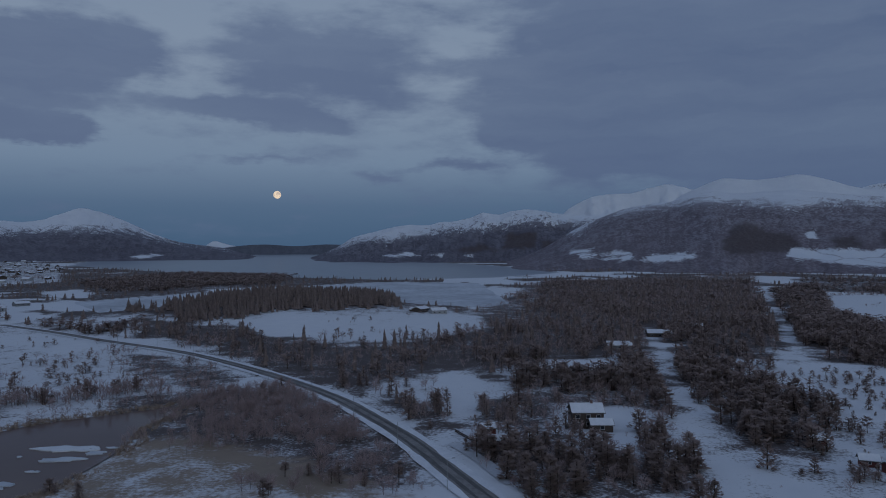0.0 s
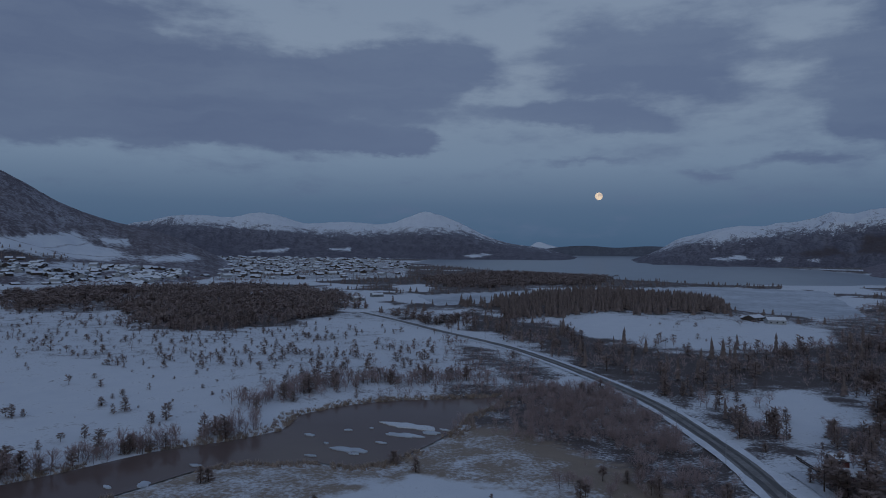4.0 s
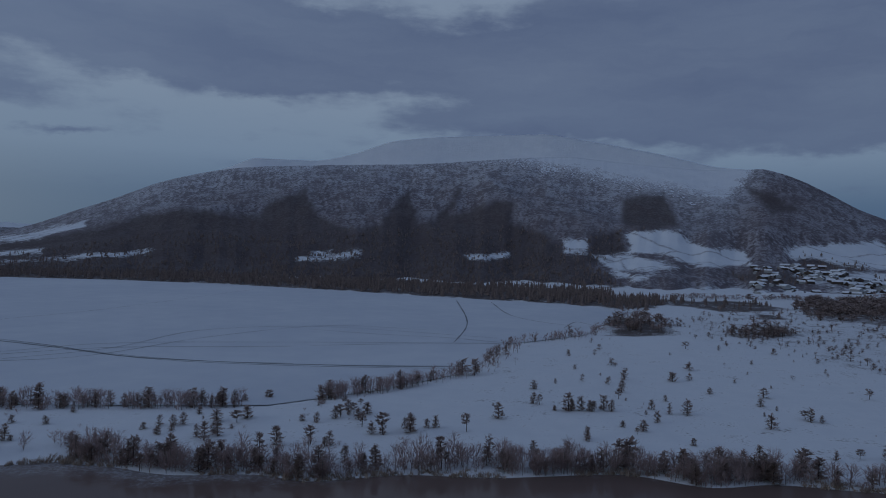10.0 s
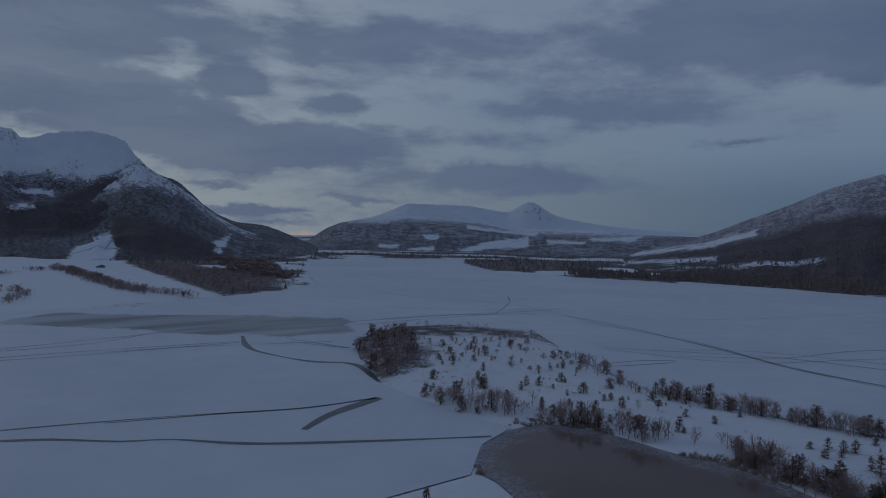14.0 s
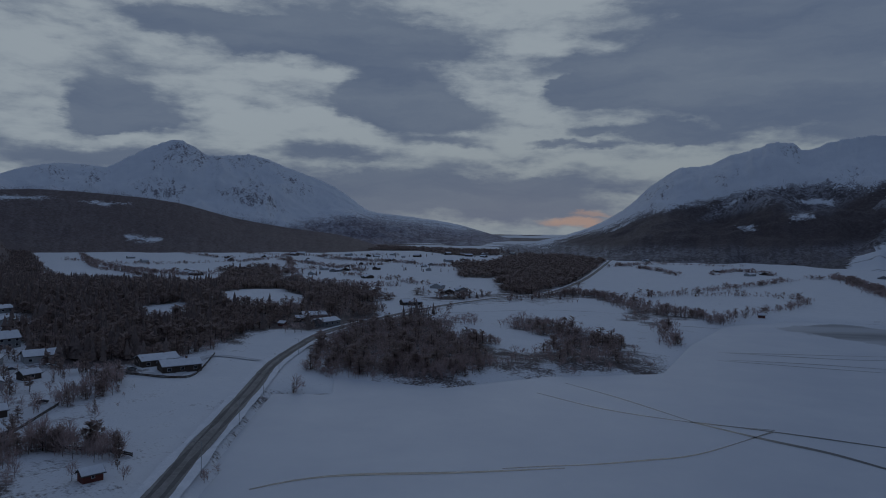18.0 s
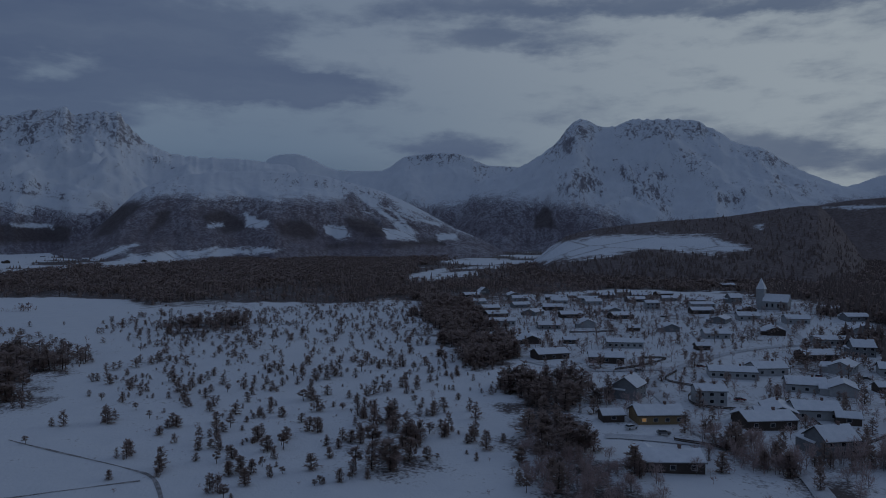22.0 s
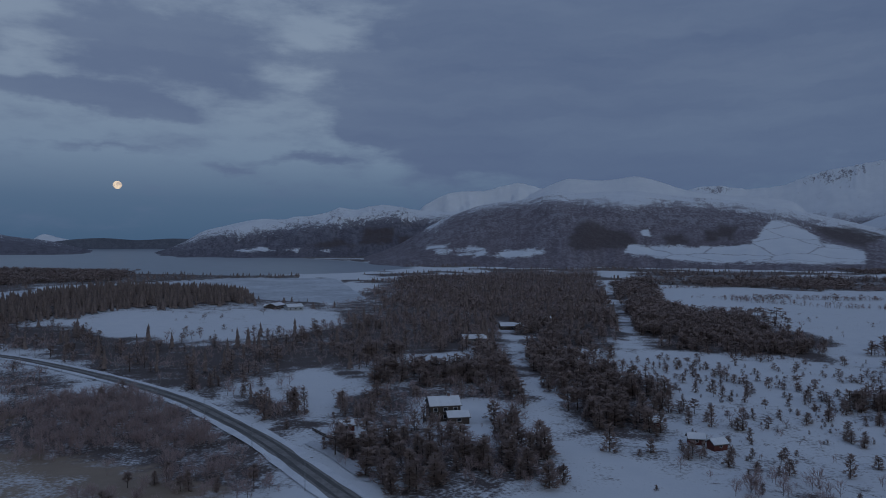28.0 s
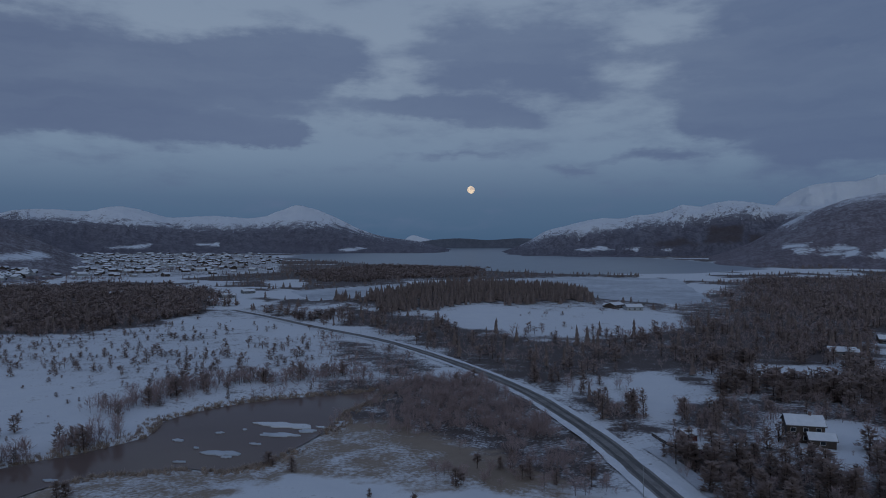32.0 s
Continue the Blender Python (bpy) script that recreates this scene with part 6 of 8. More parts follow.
def vnoise(x, y, seed=0):
    x, y = np.asarray(x, float), np.asarray(y, float)
    ix, iy = np.floor(x).astype(np.int64), np.floor(y).astype(np.int64)
    fx, fy = x - ix, y - iy
    fx, fy = fx * fx * (3 - 2 * fx), fy * fy * (3 - 2 * fy)
    a, b = hash2(ix, iy, seed), hash2(ix + 1, iy, seed)
    c, d = hash2(ix, iy + 1, seed), hash2(ix + 1, iy + 1, seed)
    return (a + (b - a) * fx) * (1 - fy) + (c + (d - c) * fx) * fy


def fbm(x, y, octaves=4, seed=0):
    total, amp, norm = 0.0, 1.0, 0.0
    for o in range(octaves):
        total = total + amp * vnoise(x * 2 ** o + 17.3 * o, y * 2 ** o - 9.1 * o, seed + o)
        norm += amp
        amp *= 0.5
    return total / norm


def ridged(x, y, octaves=4, seed=0):
    total, amp, norm = 0.0, 1.0, 0.0
    for o in range(octaves):
        total = total + amp * (1 - np.abs(2 * vnoise(x * 2 ** o + 3.7 * o, y * 2 ** o + 5.9 * o, seed + o) - 1))
        norm += amp
        amp *= 0.5
    return total / norm


def signed(poly, x, y):
    """Distance to the edge of a polygon, positive inside."""
    x, y = np.asarray(x, float), np.asarray(y, float)
    best = np.full(x.shape, 1e9)
    inside = np.zeros(x.shape, bool)
    n = len(poly)
    for i in range(n):
        ax, ay = poly[i]
        bx, by = poly[(i + 1) % n]
        ex, ey = bx - ax, by - ay
        t = np.clip(((x - ax) * ex + (y - ay) * ey) / (ex * ex + ey * ey + 1e-9), 0, 1)
        best = np.minimum(best, np.hypot(x - ax - t * ex, y - ay - t * ey))
        if ay != by:
            cross = ((ay > y) != (by > y)) & (x < (bx - ax) * (y - ay) / (by - ay) + ax)
            inside ^= cross
    return np.where(inside, best, -best)


def along(line, x, y):
    """Distance to a polyline."""
    best = np.full(np.shape(x), 1e9)
    for (ax, ay), (bx, by) in zip(line[:-1], line[1:]):
        ex, ey = bx - ax, by - ay
        t = np.clip(((x - ax) * ex + (y - ay) * ey) / (ex * ex + ey * ey + 1e-9), 0, 1)
        best = np.minimum(best, np.hypot(x - ax - t * ex, y - ay - t * ey))
    return best


def smooth(a, b, x):
    t = np.clip((x - a) / (b - a), 0, 1)
    return t * t * (3 - 2 * t)


def cleared(x, y):
    """How far inside a field, positive inside; -60 far from all of them."""
    x, y = np.asarray(x, float), np.asarray(y, float)
    best = np.full(x.shape, -60.0)
    for c in CLEARINGS:
        p = np.array(c, float)
        (x0, y0), (x1, y1) = p.min(0) - 60, p.max(0) + 60
        box = (x > x0) & (x < x1) & (y > y0) & (y < y1)
        if box.any():
            best[box] = np.maximum(best[box], signed(c, x[box], y[box]))
    return best


def spline(line, step):
    """A polyline rounded and cut into even steps."""
    p = np.array(line, float)
    p = np.vstack([2 * p[0] - p[1], p, 2 * p[-1] - p[-2]])
    out = []
    for i in range(1, len(p) - 2):
        n = max(2, int(np.hypot(*(p[i + 1] - p[i])) / step))
        for k in range(n):
            t = k / n
            out.append(0.5 * (2 * p[i] + (p[i + 1] - p[i - 1]) * t + (2 * p[i - 1] - 5 * p[i] + 4 * p[i + 1] - p[i + 2]) * t * t
                              + (3 * p[i] - p[i - 1] - 3 * p[i + 1] + p[i + 2]) * t ** 3))
    out.append(p[-2])
    return np.array(out)


ROAD_LINE = spline(ROAD, 12)
POND = [tuple(p) for p in spline(POND + POND[:1], 5)[:-1]]
# knolls: x, y, radius, height
KNOLLS = [(-190, 790, 230, 13), (-560, 640, 150, 6), (520, 420, 150, 5), (430, -520, 260, 10)]


def ground_height(x, y):
    x, y = np.asarray(x, float), np.asarray(y, float)
    r = np.hypot(x, y)
    wet = np.maximum(np.maximum(signed(LAKE, x, y), signed(POND, x, y)), np.maximum(signed(SEA, x, y), signed(INLET, x, y)))
    land = smooth(-25, 0, wet)
    z = base_height(r) + 1.6 * (1 - land) + 2.6 * (fbm(x / 60, y / 60, 4, 3) - 0.5) * (1 - land)
    for kx, ky, kr, kh in KNOLLS:
        z = z + kh * np.exp(-((x - kx) ** 2 + (y - ky) ** 2) / (0.5 * kr * kr)) * (1 - land)
    bed = smooth(10, 4, along([tuple(p) for p in ROAD_LINE[::2]], x, y))
    z = z * (1 - bed) + (base_height(r) + 1.9) * bed
    return z - 2.2 * smooth(-1, 6, wet) - 0.36 * smooth(-5, 0, wet)


def mesh_from(name, verts, faces, material, parent=None, smooth_shade=False):
    """A mesh object from arrays; faces all have the same number of corners."""
    verts, faces = np.asarray(verts, np.float32), np.asarray(faces, np.int32)
    me = bpy.data.meshes.new(name)
    me.vertices.add(len(verts))
    me.vertices.foreach_set("co", verts.ravel())
    k = faces.shape[1]
    me.loops.add(faces.size)
    me.loops.foreach_set("vertex_index", faces.ravel())
    me.polygons.add(len(faces))
    me.polygons.foreach_set("loop_start", np.arange(0, faces.size, k, dtype=np.int32))
    me.polygons.foreach_set("use_smooth", np.full(len(faces), smooth_shade))
    me.update()
    me.validate()
    for m in material if isinstance(material, (list, tuple)) else [material]:
        me.materials.append(m)
    ob = new(name, me)
    if parent:
        ob.parent = parent
    return ob


def field(ob, name, values):
    """A number for every corner of the mesh, for its material."""
    ob.data.attributes.new(name, "FLOAT", "POINT").data.foreach_set("value", np.asarray(values, np.float32).ravel())


def sheet(bearings, radii):
    """x, y and quads of a fan-shaped sheet."""
    b, r = np.meshgrid(np.radians(bearings), radii, indexing="ij")
    n, m = b.shape
    i = np.arange(n * m).reshape(n, m)
    q = np.stack([i[:-1, :-1], i[1:, :-1], i[1:, 1:], i[:-1, 1:]], -1).reshape(-1, 4)
    return (-np.sin(b) * r).ravel(), (np.cos(b) * r).ravel(), q, n, m
# ---------------------------------------------------------------- ground, ice and water
def far_wood(x, y):
    """1 where the outer valley is wooded, 0 on its fields."""
    r, b = np.hypot(x, y), np.degrees(np.arctan2(-np.asarray(x), np.asarray(y))) % 360
    n = fbm(b / 5.5, r / 150, 4, 51) + 0.10 * np.sin(np.radians(b * 3 + 40)) + 0.05 * smooth(40, 20, np.abs(b - 205))
    rim = smooth(560, 800, r)
    wet = np.maximum(np.maximum(signed(LAKE, x, y), signed(SEA, x, y)), np.maximum(signed(INLET, x, y), np.maximum(signed(TOWN, x, y), signed(TOWN_WEST, x, y))))
    wet = np.maximum(wet, cleared(x, y))
    return smooth(0.5, 0.56, n) * rim * smooth(2, -10, wet)


GR_R = np.concatenate([[0.5, 30, 60, 90], np.geomspace(110, 1700, 230), np.linspace(1720, 4900, 80)])
gx, gy, gq, gn, gm = sheet(np.arange(0, 360.01, 0.6), GR_R)
gz = ground_height(gx, gy)
ground = mesh_from("ground", np.stack([gx, gy, gz], 1), gq, M_SNOW, smooth_shade=True)
scrub, marsh, clean = np.zeros(len(gx)), np.zeros(len(gx)), np.zeros(len(gx))
scrub = 0.95 * far_wood(gx, gy)
for poly in (TOWN, TOWN_WEST):
    scrub = np.maximum(scrub, 0.5 * smooth(-40, 30, signed(poly, gx, gy)))
for kind, density, poly in WOODS:
    p = np.array(poly, float)
    box = (gx > p[:, 0].min() - 20) & (gx < p[:, 0].max() + 20) & (gy > p[:, 1].min() - 20) & (gy < p[:, 1].max() + 20)
    amount = {"sparse": 0.05, "scrub": 0.25, "village": 0.22, "birch": 0.8, "mixed": 1.0, "pine": 0.75, "spruce": 1.0, "dense": 1.0}[kind]
    scrub[box] = np.maximum(scrub[box], amount * smooth(-14, 14, signed(poly, gx[box], gy[box]) + 40 * (fbm(gx[box] / 22, gy[box] / 22, 3, 15) - 0.5)))
scrub *= smooth(4, -8, cleared(gx, gy) + 8 * (fbm(gx / 14, gy / 14, 2, 43) - 0.5))
marsh = np.clip(0.5 + np.maximum(signed(MARSH, gx, gy), signed(REEDS, gx, gy)) / 24, 0, 1)
field(ground, "scrub", scrub)
field(ground, "marsh", marsh)
field(ground, "clean", clean)
tagged(ground, "snow-covered valley floor with frozen heath and brushwood", "ground", kind="structure")


def nearest_edge(poly, x, y):
    best, bx_, by_ = np.full(x.shape, 1e9), x.copy(), y.copy()
    for (ax, ay), (bx, by) in zip(poly, poly[1:] + poly[:1]):
        ex, ey = bx - ax, by - ay
        t = np.clip(((x - ax) * ex + (y - ay) * ey) / (ex * ex + ey * ey + 1e-9), 0, 1)
        px, py = ax + t * ex, ay + t * ey
        d = np.hypot(x - px, y - py)
        near = d < best
        best, bx_, by_ = np.where(near, d, best), np.where(near, px, bx_), np.where(near, py, by_)
    return bx_, by_


def water_sheet(name, poly, z, material, label, category, step=0.4, margin=12, trim=False):
    """A sheet over the polygon, raised far off to fit the camera's view; the banks rise out of it."""
    p = np.array(poly, float)
    b = np.degrees(np.unwrap(np.arctan2(-p[:, 0], p[:, 1])))
    r = np.hypot(p[:, 0], p[:, 1])
    bb = np.arange(b.min() - 2, b.max() + 2, step)
    rr = np.geomspace(max(r.min() - margin, 40), min(r.max() + margin, 4890), 220 if trim else 120)
    x, y, q, n, m = sheet(bb, rr)
    d = signed(poly, x, y)
    use = (d > (0 if trim else -margin))[q].any(1)
    if trim:
        out = d < 0
        x[out], y[out] = nearest_edge(poly, x[out], y[out])
    ob = mesh_from(name, np.stack([x, y, base_height(np.hypot(x, y)) + z], 1), q[use], material, smooth_shade=True)
    return tagged(ob, label, category, kind="structure")


lake = water_sheet("lake_ice", LAKE, -0.25, M_ICE, "frozen lake under thin wind-blown snow with dark cracks", "lake", step=0.3, trim=True)
pond = water_sheet("pond_water", POND, -0.30, M_POND, "dark open river pool edged with thin ice", "water", step=0.5, trim=True)
fjord = water_sheet("fjord_water", SEA, -0.3, M_FJORD, "calm grey-blue fjord water", "water")
inlet = water_sheet("inlet_ice", INLET, -0.3, M_INLET, "frozen tidal inlet under grey ice", "water")

for ob, key, poly in ((lake, "open", OPENWATER), (pond, "rim", POND)):
    co = np.empty(len(ob.data.vertices) * 3, np.float32)
    ob.data.vertices.foreach_get("co", co)
    co = co.reshape(-1, 3)
    far_from_rim = 9.0 * smooth(-60, 20, co[:, 1]) if key == "rim" else 0.0
    field(ob, key, np.clip(signed(poly, co[:, 0], co[:, 1]), -40, 40) + far_from_rim)

# ---------------------------------------------------------------- mountains
RANGES, LAWNS, STANDS = {}, {}, {}


def mountain(name, crest, r_crest, r_foot, label, material, power=1.3, relief=0.10, spurs=0.16, jag=0.012, rows=56, seed=0, back=500, step=0.22, scale=420.0, pad=4.0, flutes=0.0, treeline=0.0):
    foot = base_height(r_foot) - 5
    c = np.array([(crest[0][0] - pad, foot - 30), *crest, (crest[-1][0] + pad, foot - 30)], float)
    b = np.arange(c[0, 0], c[-1, 0] + 1e-6, step)
    # rounded crest line through the control heights
    i = np.clip(np.searchsorted(c[:, 0], b) - 1, 0, len(c) - 2)
    t = (b - c[i, 0]) / (c[i + 1, 0] - c[i, 0])
    slope = np.gradient(c[:, 1], c[:, 0])
    d = c[i + 1, 0] - c[i, 0]
    sec = (c[i + 1, 1] - c[i, 1]) / d
    m0 = np.where(np.sign(slope[i]) == np.sign(sec), np.clip(np.abs(slope[i]), 0, 2 * np.abs(sec)) * np.sign(slope[i]), 0)
    m1 = np.where(np.sign(slope[i + 1]) == np.sign(sec), np.clip(np.abs(slope[i + 1]), 0, 2 * np.abs(sec)) * np.sign(slope[i + 1]), 0)
    h = (2 * t ** 3 - 3 * t * t + 1) * c[i, 1] + (t ** 3 - 2 * t * t + t) * d * m0 + (3 * t * t - 2 * t ** 3) * c[i + 1, 1] + (t ** 3 - t * t) * d * m1
    tall = np.maximum(h - foot, 1)
    h = h + tall * jag * 2 * (ridged(b * 1.9, b * 0 + seed, 5, seed) - 0.62)
    s = np.concatenate([np.linspace(0, 1, rows), 1 + np.linspace(0.1, 1, 6)])
    B, S = np.meshgrid(b, s, indexing="ij")
    fwd = np.clip(S, 0, 1)
    # crags belong to the crest alone: the sides follow a smoothed crest line
    width = max(2, int(0.6 / step))
    kern = np.hanning(2 * width + 1) / np.hanning(2 * width + 1).sum()
    mild = np.minimum(np.convolve(np.pad(h, width, mode="edge"), kern, mode="valid"), h + 0.02 * tall)
    near_top = smooth(0.4, 1.0, fwd) ** 1.5
    Hh = mild[:, None] * (1 - near_top) + h[:, None] * near_top
    toe = 0.2 * (r_crest - r_foot) * (fbm(b / 2.3, b * 0 + seed, 3, seed + 31) - 0.5)
    toe = toe[:, None] * (1 - fwd) ** 2
    R0 = np.where(S <= 1, r_foot + (r_crest - r_foot) * S, r_crest + (S - 1) * back)
    wx, wy = -np.sin(np.radians(B)) * R0 / scale, np.cos(np.radians(B)) * R0 / scale
    wx, wy = wx + 0.7 * fbm(wx * 0.8 + 9, wy * 0.8, 2, seed + 3), wy + 0.7 * fbm(wx * 0.8, wy * 0.8 + 5, 2, seed + 4)
    bulge = np.sin(np.pi * fwd) ** 0.8
    arms = ridged(B * r_crest / 57.3 / (scale * 1.6) + 0.5 * fbm(wx, wy, 2, seed + 8), B * 0 + seed + S * 0.5, 3, seed + 11) - 0.62
    eff = np.clip(fwd + spurs * arms * bulge, 0, 1)
    z = foot + (Hh - foot) * np.clip(eff ** power + relief * 2.0 * (ridged(wx, wy, 5, seed + 21) - 0.64) * bulge, 0, 1.0)
    if flutes:
        # gullies that run down the fall line, branching and closer together near the top
        u = B * r_crest / 57.3 / 150 + 2.8 * fbm(wx * 1.6, wy * 1.6, 3, seed + 41)
        gully = ridged(u, fwd * 1.3 + seed, 4, seed + 43) - 0.62
        z = z + (Hh - foot) * flutes * 2 * gully * np.sin(np.pi * np.clip(fwd, 0, 1) ** 1.6) ** 0.9
    z = np.where(S > 1, Hh - np.maximum(S - 1, 0) ** 1.2 * (Hh - foot) * 0.9, z)
    R = toe + np.where(S <= 1, r_foot + (r_crest - r_foot) * S, r_crest + (S - 1) * back)
    R = np.minimum(R, 4930)
    x, y = -np.sin(np.radians(B)) * R, np.cos(np.radians(B)) * R
    n, m = B.shape
    k = np.arange(n * m).reshape(n, m)
    q = np.stack([k[:-1, :-1], k[1:, :-1], k[1:, 1:], k[:-1, 1:]], -1).reshape(-1, 4)
    ob = mesh_from(name, np.stack([x, y, z], -1).reshape(-1, 3), q, material, smooth_shade=True)
    field(ob, "rise", z)
    field(ob, "bearing", B)
    height = np.degrees(np.arctan2(z - EYE, R))
    grows = PATCHES.get(name, {})
    metre = R * radians(1)
    out = {}
    for kind, key in (("dark", "stand"), ("meadow", "meadow"), ("rock", "rock")):
        far = np.full(B.shape, -3.0)
        for poly in grows.get(kind, ()):
            q = np.array(poly)
            box = (B > q[:, 0].min() - 2) & (B < q[:, 0].max() + 2)
            far[box] = np.maximum(far[box], signed(poly, B[box], height[box]))
        out[key] = far * metre
        field(ob, key, out[key])
    if "line" in grows:
        q = np.array(grows["line"])
        below = (np.interp(B, q[:, 0], q[:, 1]) - height) * metre
    else:
        below = treeline - z
    field(ob, "below", below)
    LAWNS[name] = out["meadow"] > -3
    STANDS[name] = out["stand"] > -2
    RANGES[name] = (b, s, R, z)
    return tagged(ob, label, "mountain", kind="structure")
M_FAR_WHITE = alpine("far_snow_mountain", crags=-0.06)
# forest of both fjord materials tinted blue in place of distance haze
M_FJORD_HILL = alpine("haze_tinted_fjord_hills", speckle=0.12, forest=(0.075, 0.08, 0.10))
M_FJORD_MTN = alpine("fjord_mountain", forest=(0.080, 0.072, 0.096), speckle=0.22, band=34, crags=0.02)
M_ROUND = alpine("birch_mountain", forest=(0.130, 0.104, 0.122), speckle=0.35, band=30)
M_WHITE = alpine("white_fell", crags=-0.12)
M_ALP = alpine("alpine_snow_rock", forest=(0.135, 0.112, 0.132), speckle=0.75, band=40, crags=0.035)
M_HILL = alpine("birch_hill_snow_streaks", forest=(0.135, 0.108, 0.122), speckle=0.5, band=22)
M_DARK = alpine("dark_spruce_hill", speckle=0.12, forest=(0.115, 0.083, 0.078), band=30, streaks=0.5)
M_KNOB = alpine("dark_speckled_rock", speckle=0.35, forest=(0.065, 0.055, 0.058), band=26, crags=0.03)
M_SOUTH = alpine("south_mountain", speckle=0.5, forest=(0.085, 0.072, 0.078), band=20, crags=-0.03)
M_WESTSIDE = alpine("west_mountain_forest", forest=(0.112, 0.088, 0.100), speckle=0.9, band=34, grain=1.5, dusting=0.25)
M_LOW = alpine("low_hills_fields", speckle=0.7, forest=(0.10, 0.088, 0.10), band=20)
mountain("ridge_fjord_peak", CR_FJORD_PEAK, 4800, 4600, "far white peak beyond the fjord", M_FAR_WHITE, seed=1, rows=16, pad=1.5, treeline=40)
mountain("ridge_fjord_end", CR_FJORD_END, 4720, 4500, "low hills that close the fjord, tinted blue for haze", M_FJORD_HILL, seed=2, rows=16, pad=1.5, treeline=400)
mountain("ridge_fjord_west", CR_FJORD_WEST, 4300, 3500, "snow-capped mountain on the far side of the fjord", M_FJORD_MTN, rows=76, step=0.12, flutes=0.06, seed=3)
mountain("ridge_east_white", CR_EAST_WHITE, 4500, 4000, "fluted white ridge", M_FAR_WHITE, rows=76, step=0.12, flutes=0.13, seed=4, spurs=0.3, scale=150, treeline=40)
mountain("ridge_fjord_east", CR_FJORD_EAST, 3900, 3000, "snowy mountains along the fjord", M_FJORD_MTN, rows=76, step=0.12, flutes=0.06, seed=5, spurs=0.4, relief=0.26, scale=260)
mountain("ridge_round_top", CR_ROUND_TOP, 3700, 2900, "bare white mountain top", M_WHITE, seed=6, jag=0.003, relief=0.03, spurs=0.05, scale=900)
mountain("ridge_round", CR_ROUND, 3000, 1900, "round birch-clad mountain with snow on top", M_ROUND, seed=7, relief=0.1, jag=0.006, rows=80, step=0.12)
mountain("ridge_far_north_east", CR_NE_FAR, 4600, 4000, "far white plateau mountains", M_ALP, seed=8, step=0.12)
mountain("peak_one", CR_PEAK_ONE, 4000, 2500, "steep snow mountain with a jagged rocky top", M_ALP, rows=100, step=0.11, flutes=0.04, seed=9, jag=0.02, relief=0.17, spurs=0.3, scale=330)
mountain("peak_two", CR_PEAK_TWO, 3900, 2600, "jagged rock-crowned snow mountain", M_ALP, rows=100, step=0.11, flutes=0.04, seed=10, jag=0.02, relief=0.17, spurs=0.3, scale=330)
mountain("ridge_saddle", CR_SADDLE, 4500, 3900, "low white saddle between mountains", M_FAR_WHITE, seed=11)
mountain("ridge_birch_hill", CR_BIRCH_HILL, 2800, 1900, "broad hill with bare birch woods and snow streaks", M_HILL, rows=90, step=0.12, flutes=0.03, seed=12, relief=0.2, spurs=0.3)
mountain("ridge_dome", CR_DOME, 4200, 3200, "rounded white mountain", M_ALP, rows=100, step=0.11, flutes=0.03, seed=13, relief=0.13)
mountain("ridge_big_east", CR_BIG_EAST, 3950, 2600, "large snow mountain with a rocky pyramid top", M_ALP, rows=100, step=0.11, flutes=0.04, seed=14, jag=0.014, relief=0.17, spurs=0.3, scale=330)
mountain("ridge_south_peak", CR_SOUTH_PEAK, 4300, 2800, "snow mountain with a pointed top and a long shoulder", M_ALP, rows=100, step=0.11, flutes=0.04, seed=15, jag=0.014, relief=0.17, spurs=0.3, scale=330)
mountain("ridge_wood_hill_far", [(b, 65 + (h - 65) * 2600 / 1700) for b, h in CR_WOOD_HILL if b < 232], 2600, 1950, "low dark wooded ridge behind the fields", M_DARK, seed=26, relief=0.06, jag=0.006, pad=6, step=0.12, treeline=600)
mountain("ridge_wood_hill", [q for q in CR_WOOD_HILL if q[0] > 226], 1700, 900, "dark forested hill", M_DARK, seed=16, relief=0.06, jag=0.006, pad=4, rows=80, step=0.12, treeline=600)
mountain("ridge_south_mount", CR_SOUTH_MOUNT, 2900, 1700, "isolated snow mountain with dark wooded foot", M_SOUTH, rows=100, step=0.11, flutes=0.04, seed=17, relief=0.2, spurs=0.3, jag=0.015)
mountain("ridge_south_knob", CR_SOUTH_KNOB, 2500, 1500, "dark rocky spur speckled with snow", M_KNOB, seed=18, relief=0.16, jag=0.02, rows=80, step=0.11, flutes=0.03)
mountain("ridge_south_west_white", CR_SW_WHITE, 4500, 4000, "far white table mountain with a sharp peak", M_FAR_WHITE, seed=19)
mountain("ridge_south_west_low", CR_SW_LOW, 3800, 2500, "low wooded hills with snowy fields", M_LOW, seed=20, rows=76, step=0.12)
mountain("ridge_west_dome", CR_WEST_DOME, 3400, 2600, "smooth white mountain top", M_WHITE, seed=21, jag=0.003, relief=0.03, spurs=0.05, scale=900)
mountain("ridge_west_trees", CR_WEST_TREES, 2600, 1230, "long mountain side with birch and spruce forest under snow", M_WESTSIDE, seed=22, relief=0.1, spurs=0.12, jag=0.004, rows=90, step=0.12)
# ---------------------------------------------------------------- trees
def tri_prism(p0, p1, w0, w1, sides=4, turn=0.0):
    v, f = [], []
    for k in range(sides):
        a = turn + TAU * k / sides
        v.append((p0[0] + w0 * math.cos(a), p0[1] + w0 * math.sin(a), p0[2]))
        v.append((p1[0] + w1 * math.cos(a), p1[1] + w1 * math.sin(a), p1[2]))
    for k in range(sides):
        a, b = 2 * k, 2 * ((k + 1) % sides)
        f += [(a, b, b + 1), (a, b + 1, a + 1)]
    return v, f


